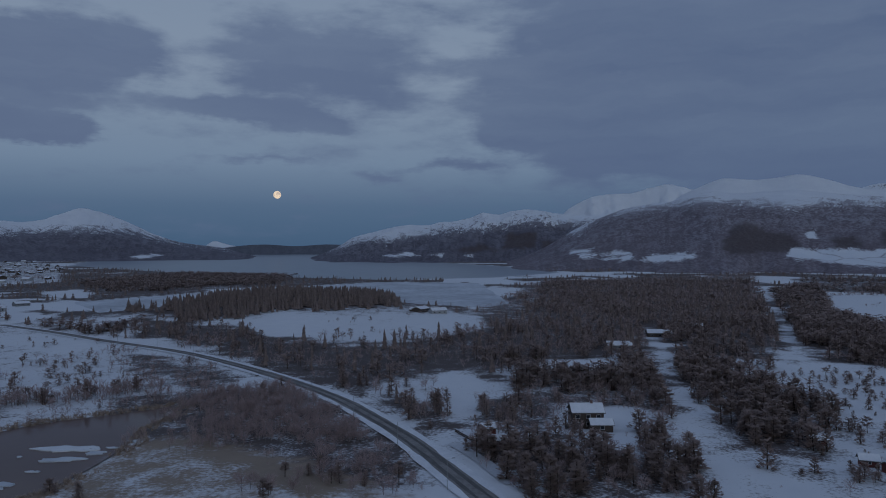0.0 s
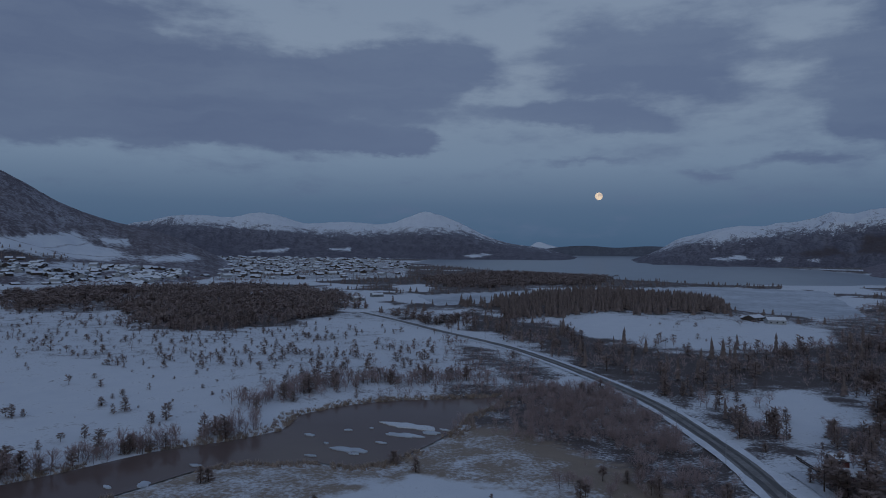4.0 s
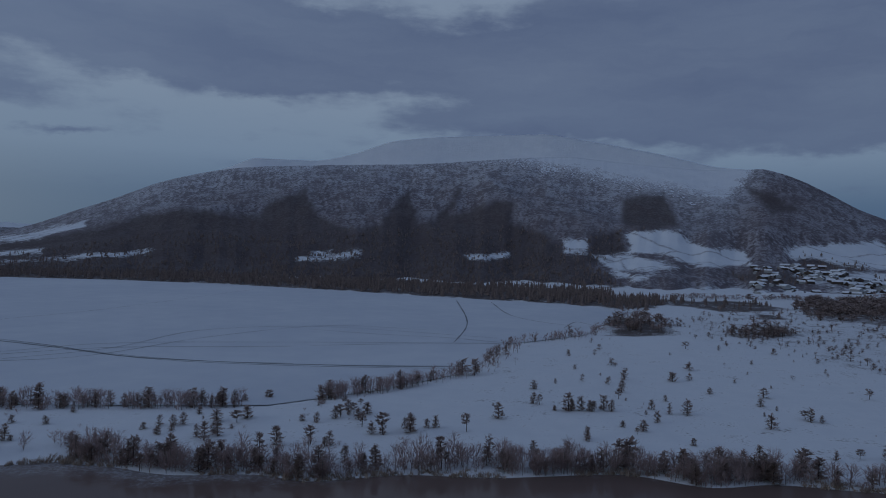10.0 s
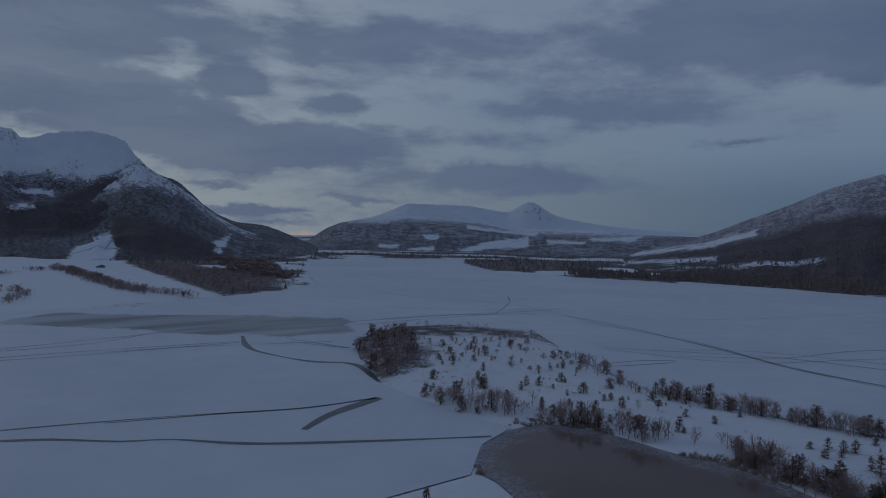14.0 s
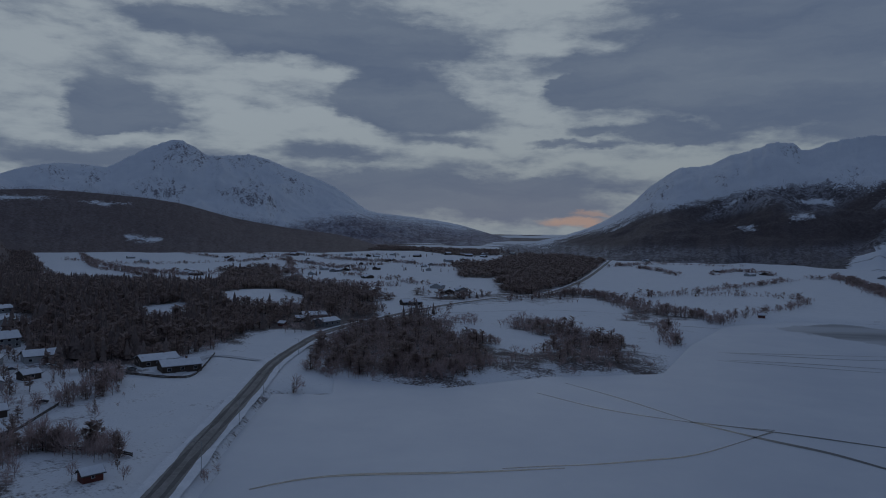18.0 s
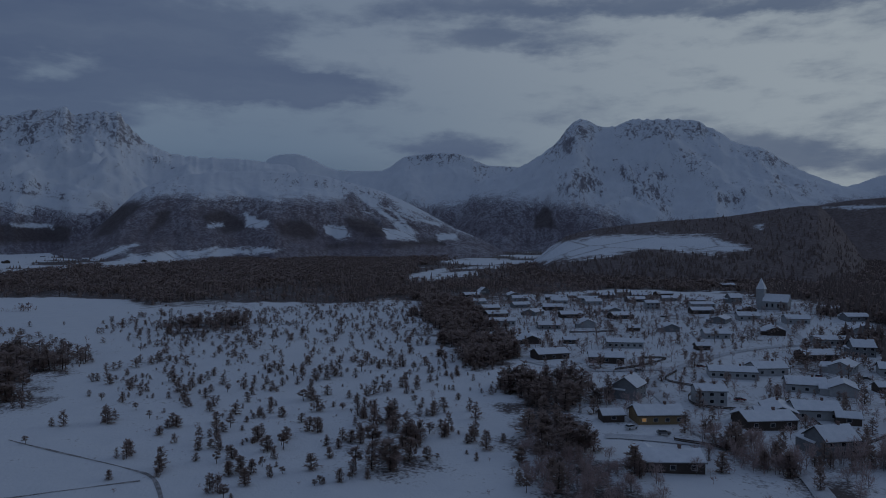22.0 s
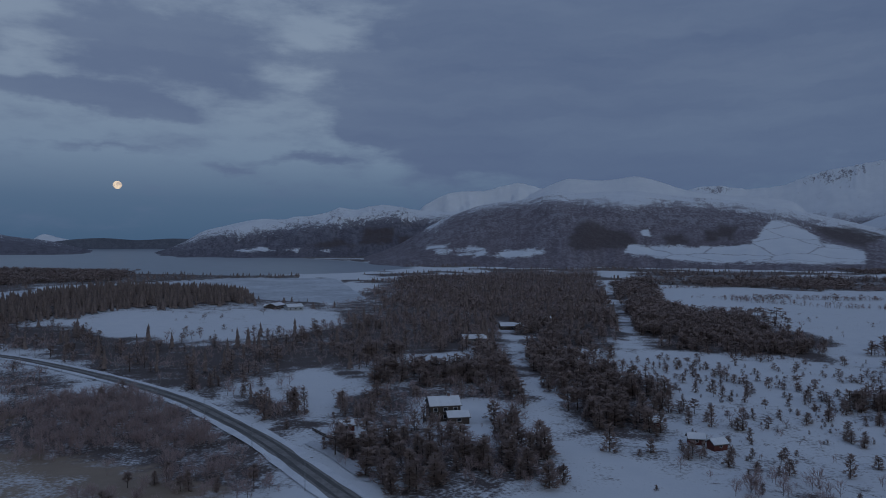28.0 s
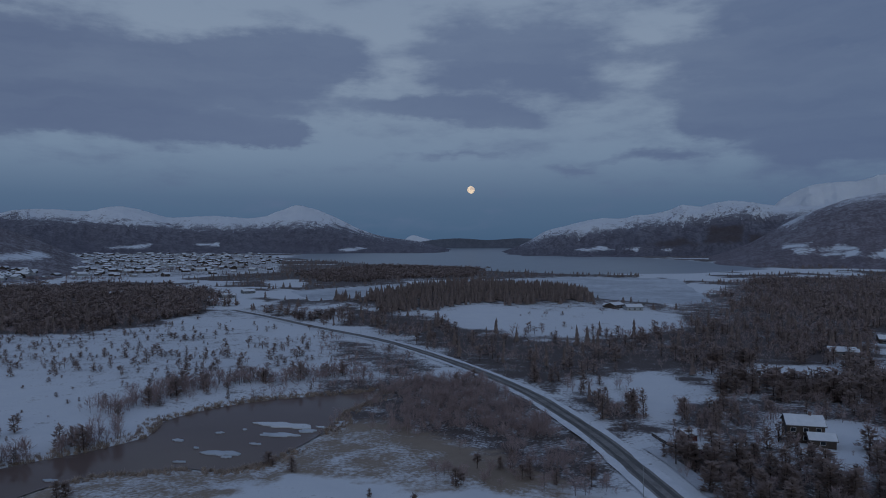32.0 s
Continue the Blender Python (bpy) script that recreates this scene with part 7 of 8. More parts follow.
def join(pieces):
    v, f, n = [], [], 0
    for pv, pf in pieces:
        v += list(pv)
        f += [tuple(i + n for i in q) for q in pf]
        n += len(pv)
    return np.array(v, float), np.array(f, int)


def spray(rd, x, y, z, ox, oy, s):
    """One flat spray of needles reaching outward."""
    n = math.hypot(ox, oy) + 1e-6
    a = math.atan2(oy, ox) + rd.uniform(-1.1, 1.1)
    dx, dy, dz = math.cos(a), math.sin(a), rd.uniform(-0.2, 0.95)
    w = s * rd.uniform(0.24, 0.42)
    lift = rd.uniform(-0.55, 0.55)
    return [(x - w * dy, y + w * dx, z - w * lift), (x + w * dy, y - w * dx, z + w * lift), (x + dx * s, y + dy * s, z + dz * s)], [(0, 1, 2)]


def pine_parts(seed, sprays, size, old=False):
    """A young pine, a ragged cone; or an old one, bare below with a loose flat-topped crown."""
    rd = random.Random(seed)
    lean = (rd.uniform(-0.05, 0.05), rd.uniform(-0.05, 0.05))
    trunk = [tri_prism((0, 0, -0.04), (lean[0], lean[1], 0.92), 0.022, 0.007, 3)]
    crown, hubs = [], []
    n = 9 if old else 19
    for i in range(n):
        t = (0.44 + 0.5 * i / n) if old else (0.07 + 0.84 * i / n)
        full = math.sqrt(max(0.05, 1 - (2.2 * (t - 0.68)) ** 2)) * 0.2 if old else 0.26 * (1 - t) ** 0.75 * (1 - 0.5 * max(0, 0.2 - t) / 0.2) + 0.03
        a = i * 2.39 + rd.uniform(-0.5, 0.5)
        reach = full * rd.uniform(0.5, 1.0)
        hubs.append((lean[0] * t + reach * math.cos(a), lean[1] * t + reach * math.sin(a), t + rd.uniform(-0.02, 0.02), t))
        if sprays > 60:
            trunk.append(tri_prism((lean[0] * t, lean[1] * t, t - 0.06), hubs[-1][:3], 0.007, 0.003, 3))
    hubs.append((lean[0], lean[1], 0.93, 0.93))
    for i in range(sprays):
        hx, hy, hz, t = hubs[i % len(hubs)]
        q = rd.uniform(0, 0.75) if not old else rd.uniform(-0.1, 0.45)
        x, y, z = hx + (lean[0] * t - hx) * q, hy + (lean[1] * t - hy) * q, hz + rd.gauss(0, 0.045 if not old else 0.03)
        x, y = x + rd.gauss(0, 0.03), y + rd.gauss(0, 0.03)
        crown.append(spray(rd, x, y, z, x - lean[0] * t + rd.gauss(0, 0.03), y - lean[1] * t + rd.gauss(0, 0.03), size * rd.uniform(0.6, 1.3)))
    crown.append(([(lean[0] - 0.03, lean[1], 0.9), (lean[0] + 0.03, lean[1] + 0.01, 0.9), (lean[0], lean[1], 1.0)], [(0, 1, 2)]))
    return join(trunk), join(crown)


def spruce_parts(seed, tiers, sides=7):
    rd = random.Random(seed)
    trunk = [tri_prism((0, 0, -0.04), (0, 0, 0.3), 0.02, 0.01, 3)]
    crown = []
    wide = rd.uniform(0.15, 0.2)
    for i in range(tiers):
        t = i / tiers
        z0, z1 = 0.07 + 0.8 * t, min(1.0, 0.07 + 0.8 * t + 0.34)
        r = wide * (1 - t) ** 0.85 + 0.02
        v = [(r * rd.uniform(0.6, 1.25) * math.cos(TAU * k / sides + i), r * rd.uniform(0.6, 1.25) * math.sin(TAU * k / sides + i), z0 + rd.uniform(-0.04, 0.04)) for k in range(sides)]
        v += [(rd.uniform(-0.01, 0.01), rd.uniform(-0.01, 0.01), z1)]
        crown.append((v, [(k, (k + 1) % sides, sides) for k in range(sides)]))
    return join(trunk), join(crown)


def sliver(rd, p, q, w):
    """A thin twig: one long triangle."""
    dx, dy = rd.uniform(-1, 1), rd.uniform(-1, 1)
    n = math.hypot(dx, dy) + 1e-6
    return [(p[0] - w * dx / n, p[1] - w * dy / n, p[2]), (p[0] + w * dx / n, p[1] + w * dy / n, p[2]), q], [(0, 1, 2)]


def birch_parts(seed, twigs, stems=1, wide=0.34, w=0.010):
    """Bare stems with a rounded haze of fine twigs."""
    rd = random.Random(seed)
    trunk, crown = [], []
    for s in range(stems):
        ox, oy = (0, 0) if stems == 1 else (rd.uniform(-0.3, 0.3), rd.uniform(-0.3, 0.3))
        tx, ty = ox + rd.uniform(-0.07, 0.07), oy + rd.uniform(-0.07, 0.07)
        top = rd.uniform(0.8, 1.0)
        trunk.append(tri_prism((ox, oy, -0.04), (tx, ty, top * 0.85), 0.014, 0.004, 3))
        for i in range(twigs):
            t = rd.uniform(0.12, 0.8)
            p = (ox + (tx - ox) * t, oy + (ty - oy) * t, top * t)
            a, e = rd.uniform(0, TAU), rd.uniform(0.15, 1.0)
            z = 0.22 + 0.78 * e
            reach = wide * math.sqrt(max(0.02, 1 - (2 * (z - 0.56) / 1.02) ** 2)) * rd.uniform(0.55, 1.05)
            q = (tx + reach * math.cos(a), ty + reach * math.sin(a), min(max(z * top, p[2] + 0.05), top * 1.02))
            m = tuple(p[k] + (q[k] - p[k]) * 0.45 + rd.uniform(-0.03, 0.03) for k in range(3))
            crown.append(sliver(rd, p if i % 3 == 0 else m, q, w))
            e2 = (q[0] + rd.uniform(-0.1, 0.1), q[1] + rd.uniform(-0.1, 0.1), q[2] + rd.uniform(-0.04, 0.08))
            crown.append(sliver(rd, m, e2, w * 0.8))
    return join(trunk), join(crown)


KINDS = {
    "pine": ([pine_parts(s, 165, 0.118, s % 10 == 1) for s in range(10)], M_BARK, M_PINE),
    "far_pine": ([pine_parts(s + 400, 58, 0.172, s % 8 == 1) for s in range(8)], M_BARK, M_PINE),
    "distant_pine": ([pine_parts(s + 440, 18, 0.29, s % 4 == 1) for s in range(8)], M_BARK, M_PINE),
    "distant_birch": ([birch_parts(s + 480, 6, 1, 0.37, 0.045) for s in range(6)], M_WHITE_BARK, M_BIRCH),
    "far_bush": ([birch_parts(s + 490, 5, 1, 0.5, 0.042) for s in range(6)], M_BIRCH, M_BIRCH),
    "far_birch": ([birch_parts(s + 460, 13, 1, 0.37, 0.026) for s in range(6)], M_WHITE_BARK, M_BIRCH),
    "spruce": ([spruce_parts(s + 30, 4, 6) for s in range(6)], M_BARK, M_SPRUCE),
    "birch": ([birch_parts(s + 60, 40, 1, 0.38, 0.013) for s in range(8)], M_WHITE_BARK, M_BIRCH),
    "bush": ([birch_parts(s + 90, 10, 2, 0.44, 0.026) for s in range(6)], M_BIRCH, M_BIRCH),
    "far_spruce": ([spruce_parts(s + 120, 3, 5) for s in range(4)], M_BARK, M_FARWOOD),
}


def grove(name, kind, spots, label, category):
    """Many trees of one kind as one mesh. Spots: x, y, z, height, turn, width."""
    protos, m_trunk, m_crown = KINDS[kind]
    spots = np.asarray(spots, float)
    if len(spots) == 0:
        return None
    pick = rng.integers(0, len(protos), len(spots))
    V, F, M, base = [], [], [], 0
    for k, (trunk, crown) in enumerate(protos):
        s = spots[pick == k]
        if len(s) == 0:
            continue
        pv = np.vstack([trunk[0], crown[0]])
        pf = np.vstack([trunk[1], crown[1] + len(trunk[0])])
        mi = np.concatenate([np.zeros(len(trunk[1]), int), np.ones(len(crown[1]), int)])
        c, sn = np.cos(s[:, 4]), np.sin(s[:, 4])
        wide = (s[:, 3] * s[:, 5])[:, None]
        x = (pv[None, :, 0] * c[:, None] - pv[None, :, 1] * sn[:, None]) * wide + s[:, 0:1]
        y = (pv[None, :, 0] * sn[:, None] + pv[None, :, 1] * c[:, None]) * wide + s[:, 1:2]
        z = pv[None, :, 2] * s[:, 3:4] + s[:, 2:3]
        V.append(np.stack([x, y, z], -1).reshape(-1, 3))
        off = (np.arange(len(s)) * len(pv))[:, None, None] + base
        F.append((pf[None] + off).reshape(-1, 3))
        M.append(np.tile(mi, len(s)))
        base += len(s) * len(pv)
    ob = mesh_from(name, np.vstack(V), np.vstack(F), [m_trunk, m_crown])
    ob.data.polygons.foreach_set("material_index", np.concatenate(M).astype(np.int32))
    ob.data.update()
    return tagged(ob, label, category, kind="stuff")


def sow(poly, density, clump=0.0, seed=0):
    """Random places inside a polygon."""
    p = np.array(poly, float)
    lo, hi = p.min(0), p.max(0)
    n = int(np.prod(hi - lo) * density)
    g = np.random.default_rng(seed)
    x, y = g.uniform(lo[0], hi[0], n), g.uniform(lo[1], hi[1], n)
    ragged = min(44.0, 0.3 * float(min(hi - lo))) * (fbm(x / 25, y / 25, 3, 41) - 0.5) * 2.2
    ok = signed(poly, x, y) + ragged > 0
    if clump:
        ok &= fbm(x / 22, y / 22, 3, 77 + seed) > 0.5 + clump * (g.uniform(0, 1, n) - 0.5)
    ok &= along([tuple(q) for q in ROAD_LINE[::2]], x, y) > 9
    ok &= np.maximum(np.maximum(signed(LAKE, x, y), signed(POND, x, y)), signed(INLET, x, y)) < -1
    for lane in LANES:
        ok &= along(lane, x, y) > 6
    ok &= cleared(x, y) + 10 * (fbm(x / 14, y / 14, 2, 42) - 0.5) < 0
    return x[ok], y[ok], g


spots = {"pine": [], "spruce": [], "birch": [], "bush": []}


def put(kind, x, y, g, lo, hi, wide=1.0):
    n = len(x)
    if n:
        h = lo + (hi - lo) * g.uniform(0, 1, n) ** 1.3
        spots[kind].append(np.stack([x, y, ground_height(x, y) - 0.1, h, g.uniform(0, TAU, n), wide * g.uniform(0.8, 1.25, n)], 1))


for number, (kind, density, poly) in enumerate(WOODS):
    far = np.hypot(*np.mean(poly, 0)) > 900
    if kind == "sparse":
        x, y, g = sow(poly, density * 2.2, 0.9, number)
        u = g.uniform(0, 1, len(x))
        put("pine", x[u < 0.72], y[u < 0.72], g, 1.2, 4.8, 1.7)
        put("bush", x[u >= 0.72], y[u >= 0.72], g, 0.6, 1.8, 1.5)
    elif kind == "pine":
        x, y, g = sow(poly, density * (0.7 if far else 0.9), 0.0, number)
        u = g.uniform(0, 1, len(x))
        put("pine", x[u < 0.85], y[u < 0.85], g, 4.8, 9.0, 1.6)
        put("birch", x[u >= 0.85], y[u >= 0.85], g, 4, 7)
    elif kind == "spruce":
        x, y, g = sow(poly, density, 0.0, number)
        put("spruce", x, y, g, 7, 13, 1.25)
    elif kind == "mixed":
        x, y, g = sow(poly, density, 0.0, number)
        u = g.uniform(0, 1, len(x)) + 0.9 * (fbm(x / 60, y / 60, 3, 12) - 0.5)
        put("pine", x[u < 0.30], y[u < 0.30], g, 5, 9.5, 1.2)
        put("spruce", x[(u >= 0.38) & (u < 0.46)], y[(u >= 0.38) & (u < 0.46)], g, 8, 14)
        u = np.where(u < 0.38, u + 0.2, u)
        put("birch", x[u >= 0.5], y[u >= 0.5], g, 4.5, 8, 1.25)
    elif kind == "dense":
        x, y, g = sow(poly, density, 0.0, number)
        u = g.uniform(0, 1, len(x)) + 0.8 * (fbm(x / 50, y / 50, 3, 13) - 0.5)
        put("pine", x[u < 0.55], y[u < 0.55], g, 5, 9.5, 1.5)
        put("birch", x[u >= 0.55], y[u >= 0.55], g, 4.5, 8, 1.5)
    elif kind == "village":
        x, y, g = sow(poly, density, 0.0, number)
        for hx, hy, _, _ in HOUSES:
            far_off = np.hypot(x - hx, y - hy) > 10
            x, y = x[far_off], y[far_off]
        u = g.uniform(0, 1, len(x))
        put("pine", x[u < 0.25], y[u < 0.25], g, 3, 8, 1.1)
        put("birch", x[(u >= 0.25) & (u < 0.6)], y[(u >= 0.25) & (u < 0.6)], g, 3, 7, 1.2)
        put("bush", x[u >= 0.6], y[u >= 0.6], g, 1.0, 2.2, 1.4)
    elif kind == "scrub":
        x, y, g = sow(poly, density * 1.6, 1.2, number)
        u = g.uniform(0, 1, len(x))
        put("pine", x[u < 0.2], y[u < 0.2], g, 3, 7.5, 1.1)
        put("birch", x[(u >= 0.2) & (u < 0.55)], y[(u >= 0.2) & (u < 0.55)], g, 3, 6.5, 1.2)
        put("bush", x[u >= 0.55], y[u >= 0.55], g, 1.2, 2.8, 1.3)
    else:
        x, y, g = sow(poly, density * 1.4, 0.0, number)
        u = g.uniform(0, 1, len(x))
        put("birch", x[u < 0.6], y[u < 0.6], g, 3.5, 6.5, 1.2)
        put("bush", x[u >= 0.6], y[u >= 0.6], g, 1.5, 3.2, 1.3)
for number, (kind, step, wide, line) in enumerate(HEDGES):
    g = np.random.default_rng(500 + number)
    p = spline(line, step)
    for rep in range(9):
        q = p + g.normal(0, wide, p.shape)
        ok = np.maximum(signed(LAKE, q[:, 0], q[:, 1]), signed(POND, q[:, 0], q[:, 1])) < -0.5
        ok &= along([tuple(k) for k in ROAD_LINE[::2]], q[:, 0], q[:, 1]) > 7
        q = q[ok]
        q = q[fbm(q[:, 0] / 18, q[:, 1] / 18, 2, 5) > 0.33]
        u = g.uniform(0, 1, len(q))
        put("birch", q[u < 0.55, 0], q[u < 0.55, 1], g, 4.0, 8.5, 1.15)
        put("bush", q[(u >= 0.55) & (u < 0.92), 0], q[(u >= 0.55) & (u < 0.92), 1], g, 1.8, 3.8, 1.4)
        put("pine", q[u >= 0.92, 0], q[u >= 0.92, 1], g, 4.5, 8.5, 1.3)
# pines that stand by themselves on the heath
LONE_PINES = []
LONE_PINES += [(-209, 295), (-210, 283), (-267, 350), (-246, 386), (-233, 391), (-210, 399), (-192, 390), (-174, 295), (-166, 294), (-205, 312), (-182, 334), (-191, 311), (-249, 343), (-234, 348), (-185, 365), (-46, 180), (-28, 190), (-44, 196), (-35, 199), (-12, 190), (-21, 188)]
LONE_PINES += [(-238, 10), (-241, 19), (-280, 72), (-270, 81), (-271, 86), (-269, 90), (-271, 95), (-305, 114), (-334, 126), (-230, 76), (-253, 109), (-244, 147), (-254, 168), (-201, 191), (-226, 194), (-219, 309), (-224, 310), (-231, 365), (-260, 344), (-334, 336), (-204, 312), (-245, 28), (-240, 38), (-258, 52), (-266, 126), (-280, 338), (-202, 333), (-210, 284)]
LONE_PINES += [(189, -130), (167, -139), (159, -163), (217, 42), (179, 17), (257, 56), (256, 69), (227, 18), (327, -57), (274, -52), (202, -58), (199, 31), (210, -2), (277, -39), (301, 12), (326, -41), (255, -15), (215, -54)]
LONE_PINES += [(182, -128), (163, -135), (153, -157), (209, -51), (228, -67), (194, -60), (239, -68), (180, -66), (162, -92), (225, -110), (178, -82), (161, -116), (181, -217)]
LONE_PINES += [(-283, -141), (-283, -102), (-283, -82), (-217, -51), (-235, -42), (-211, -33), (-218, -26), (-225, -22), (-225, -12), (-236, 10), (-238, 19), (-283, -92), (-283, -87), (-230, -45), (-231, -104), (-302, -36), (-289, -53), (-294, -44), (-246, -181), (-288, -243)]
LONE_PINES += [(214, 42), (255, 55), (179, 15), (203, 31), (334, -62), (318, -13), (237, -49), (235, -33), (285, 90), (216, 17), (223, 23), (161, 166), (188, 187), (330, -50), (355, -87), (226, -13)]
lone = np.array(LONE_PINES, float)
g = np.random.default_rng(611)
for spread, share in ((0.0, 1.0), (3.0, 0.5)):
    near = lone[g.uniform(0, 1, len(lone)) < share]
    near = near + g.normal(0, 1.0, near.shape) * spread
    put("pine", near[:, 0], near[:, 1], g, 4.2 - 0.5 * spread, 7.0 - 0.8 * spread, 1.35)
# single trees and brush all over the heath
g = np.random.default_rng(640)
rr, bb = np.sqrt(g.uniform(140 ** 2, 720 ** 2, 6500)), np.radians(g.uniform(225, 510, 6500))
x, y = -np.sin(bb) * rr, np.cos(bb) * rr
ok = fbm(x / 30, y / 30, 3, 88) > g.uniform(0.48, 0.62, len(x))
ok &= along([tuple(q) for q in ROAD_LINE[::2]], x, y) > 9
ok &= np.maximum(np.maximum(signed(LAKE, x, y), signed(POND, x, y)), np.maximum(signed(INLET, x, y), signed(OPEN_HEATH, x, y))) < -1
for lane in LANES:
    ok &= along(lane, x, y) > 8
ok &= cleared(x, y) < 0
for hx, hy, _, _ in HOUSES:
    ok &= np.hypot(x - hx, y - hy) > 10
x, y = x[ok], y[ok]
u = g.uniform(0, 1, len(x))
put("pine", x[u < 0.35], y[u < 0.35], g, 1.4, 5.0, 1.6)
put("birch", x[(u >= 0.35) & (u < 0.42)], y[(u >= 0.35) & (u < 0.42)], g, 2.5, 5.5, 1.1)
put("bush", x[u >= 0.62], y[u >= 0.62], g, 0.5, 1.4, 1.6)
# woods of the outer valley
g = np.random.default_rng(900)
rr, bb = np.sqrt(g.uniform(600 ** 2, 2500 ** 2, 30000)), g.uniform(0, TAU, 30000)
x, y = -np.sin(bb) * rr, np.cos(bb) * rr
ok = far_wood(x, y) > 0.5
ok &= along([tuple(q) for q in ROAD_LINE[::3]], x, y) > 10
ok &= cleared(x, y) < 0
for lane in LANES:
    ok &= along(lane, x, y) > 10
x, y = x[ok], y[ok]
far_spots = np.stack([x, y, ground_height(x, y) - 0.2, g.uniform(4, 9.5, len(x)), g.uniform(0, TAU, len(x)), g.uniform(1.3, 2.3, len(x))], 1)
grove("valley_woods", "far_spruce", far_spots, "dark woods and hedges across the outer valley", "trees")
# forest on the lower mountain sides
slope = []
for name, n, top_s, b_lo, b_hi in (("ridge_west_trees", 7000, 0.40, 50, 117), ("ridge_wood_hill", 5000, 0.97, 220, 251)):
    b, s, R, z = RANGES[name]
    bi = np.clip(((g.uniform(b_lo, b_hi, n) - b[0]) / (b[1] - b[0])).astype(int), 0, len(b) - 1)
    si = (g.uniform(0, top_s ** 0.5, n) ** 2 * (len(s) - 6)).astype(int)
    jb = b[bi] + g.uniform(-0.08, 0.08, n)
    rr = R[bi, si]
    co = np.stack([-np.sin(np.radians(jb)) * rr, np.cos(np.radians(jb)) * rr, z[bi, si] - 0.5], 1)
    ok = STANDS[name][bi, si] if name == "ridge_west_trees" else ~LAWNS[name][bi, si]
    ok &= fbm(jb * 2, rr / 60, 3, 19) > 0.36
    slope.append(np.column_stack([co, g.uniform(4.5, 9.5, n), g.uniform(0, TAU, n), g.uniform(1.2, 2.2, n)])[ok])
grove("slope_forest", "far_spruce", np.vstack(slope), "dark spruce forest on the mountain foot", "spruce trees")
# brush on the islet in the pool
ix, iy = g.normal(ISLET[0], 5.5, 60), g.normal(ISLET[1], 2.6, 60)
put("bush", ix, iy, g, 0.9, 2.4, 1.2)
for kind in spots:
    spots[kind] = np.vstack(spots[kind])

# dead reeds on the banks of the pool
def reed_parts(seed):
    rd = random.Random(seed)
    return join([sliver(rd, (rd.uniform(-0.5, 0.5), rd.uniform(-0.5, 0.5), -0.1), (rd.uniform(-0.8, 0.8), rd.uniform(-0.8, 0.8), rd.uniform(0.6, 1.1)), 0.09) for k in range(7)])


KINDS["reed"] = ([(reed_parts(s), reed_parts(s + 50)) for s in range(5)], M_REED, M_REED)
rim = spline(POND + POND[:1], 0.9)
rim = np.repeat(rim, 5, 0) + g.normal(0, 3.2, (len(rim) * 5, 2))
ok = (signed(POND, rim[:, 0], rim[:, 1]) < 0.8) & (signed(POND, rim[:, 0], rim[:, 1]) > -7) & (signed(LAKE, rim[:, 0], rim[:, 1]) < -1)
ok &= fbm(rim[:, 0] / 26, rim[:, 1] / 26, 3, 94) + 0.16 * smooth(20, 90, rim[:, 1] - 90) > 0.50
rim = rim[ok]
grove("reeds", "reed", np.column_stack([rim, np.maximum(ground_height(rim[:, 0], rim[:, 1]), -0.3), g.uniform(0.7, 1.5, len(rim)), g.uniform(0, TAU, len(rim)), g.uniform(0.8, 1.4, len(rim))]), "dead brown reeds along the pool", "reeds")

# the nearest pines and birches one by one
single_pine = [pine_parts(s + 200, 300, 0.09, s % 5 == 2) for s in range(9)]
single_birch = [birch_parts(s + 300, 100, 1, 0.38, 0.008) for s in range(6)]


def single_trees(name, protos, m_trunk, m_crown, where, label, group):
    ready = []
    for k, (trunk, crown) in enumerate(protos):
        root = tagged(new(name), label, name.replace("_", " "), group)
        mesh_from("trunk", trunk[0], trunk[1], m_trunk, root)
        mesh_from("crown", crown[0], crown[1], m_crown, root)
        ready.append(root)
    for i, (x, y, z, h, turn, wide) in enumerate(where):
        k = i % len(protos)
        m = Matrix.LocRotScale((x, y, z), Euler((0, 0, turn)), None)
        ob = ready[k] if i < len(protos) else copy_thing(ready[k], m)
        ob.matrix_basis = m @ Matrix.Diagonal((h * wide, h * wide, h, 1))


for kind, protos, n, name, label, group in (
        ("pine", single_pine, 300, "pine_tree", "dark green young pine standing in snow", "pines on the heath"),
        ("birch", single_birch, 220, "birch_tree", "bare brown birch with fine twigs on the snowy bank", "bare birches by the water")):
    s = spots[kind]
    order = np.argsort(np.hypot(s[:, 0], s[:, 1]))
    near, spots[kind] = s[order[:n]], s[order[n:]]
    single_trees(name, protos, KINDS[kind][1], KINDS[kind][2], near, label, group)
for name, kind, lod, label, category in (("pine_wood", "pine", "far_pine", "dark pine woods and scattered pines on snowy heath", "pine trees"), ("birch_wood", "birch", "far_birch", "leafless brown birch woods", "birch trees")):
    s = spots[kind]
    r = np.hypot(s[:, 0], s[:, 1])
    keep = (r < 900) | (np.random.default_rng(5).uniform(0, 1, len(s)) < 0.65)
    s, r = s[keep], r[keep]
    s[:, 5] *= np.where(r > 900, 1.5, 1.0)
    grove(name, kind, s[r < 340], label, category)
    grove("far_" + name, lod, s[(r >= 340) & (r < 620)], label + " farther off", category)
    grove("distant_" + name, lod.replace("far", "distant"), s[r >= 620], label + " in the distance", category)
r = np.hypot(spots["spruce"][:, 0], spots["spruce"][:, 1])
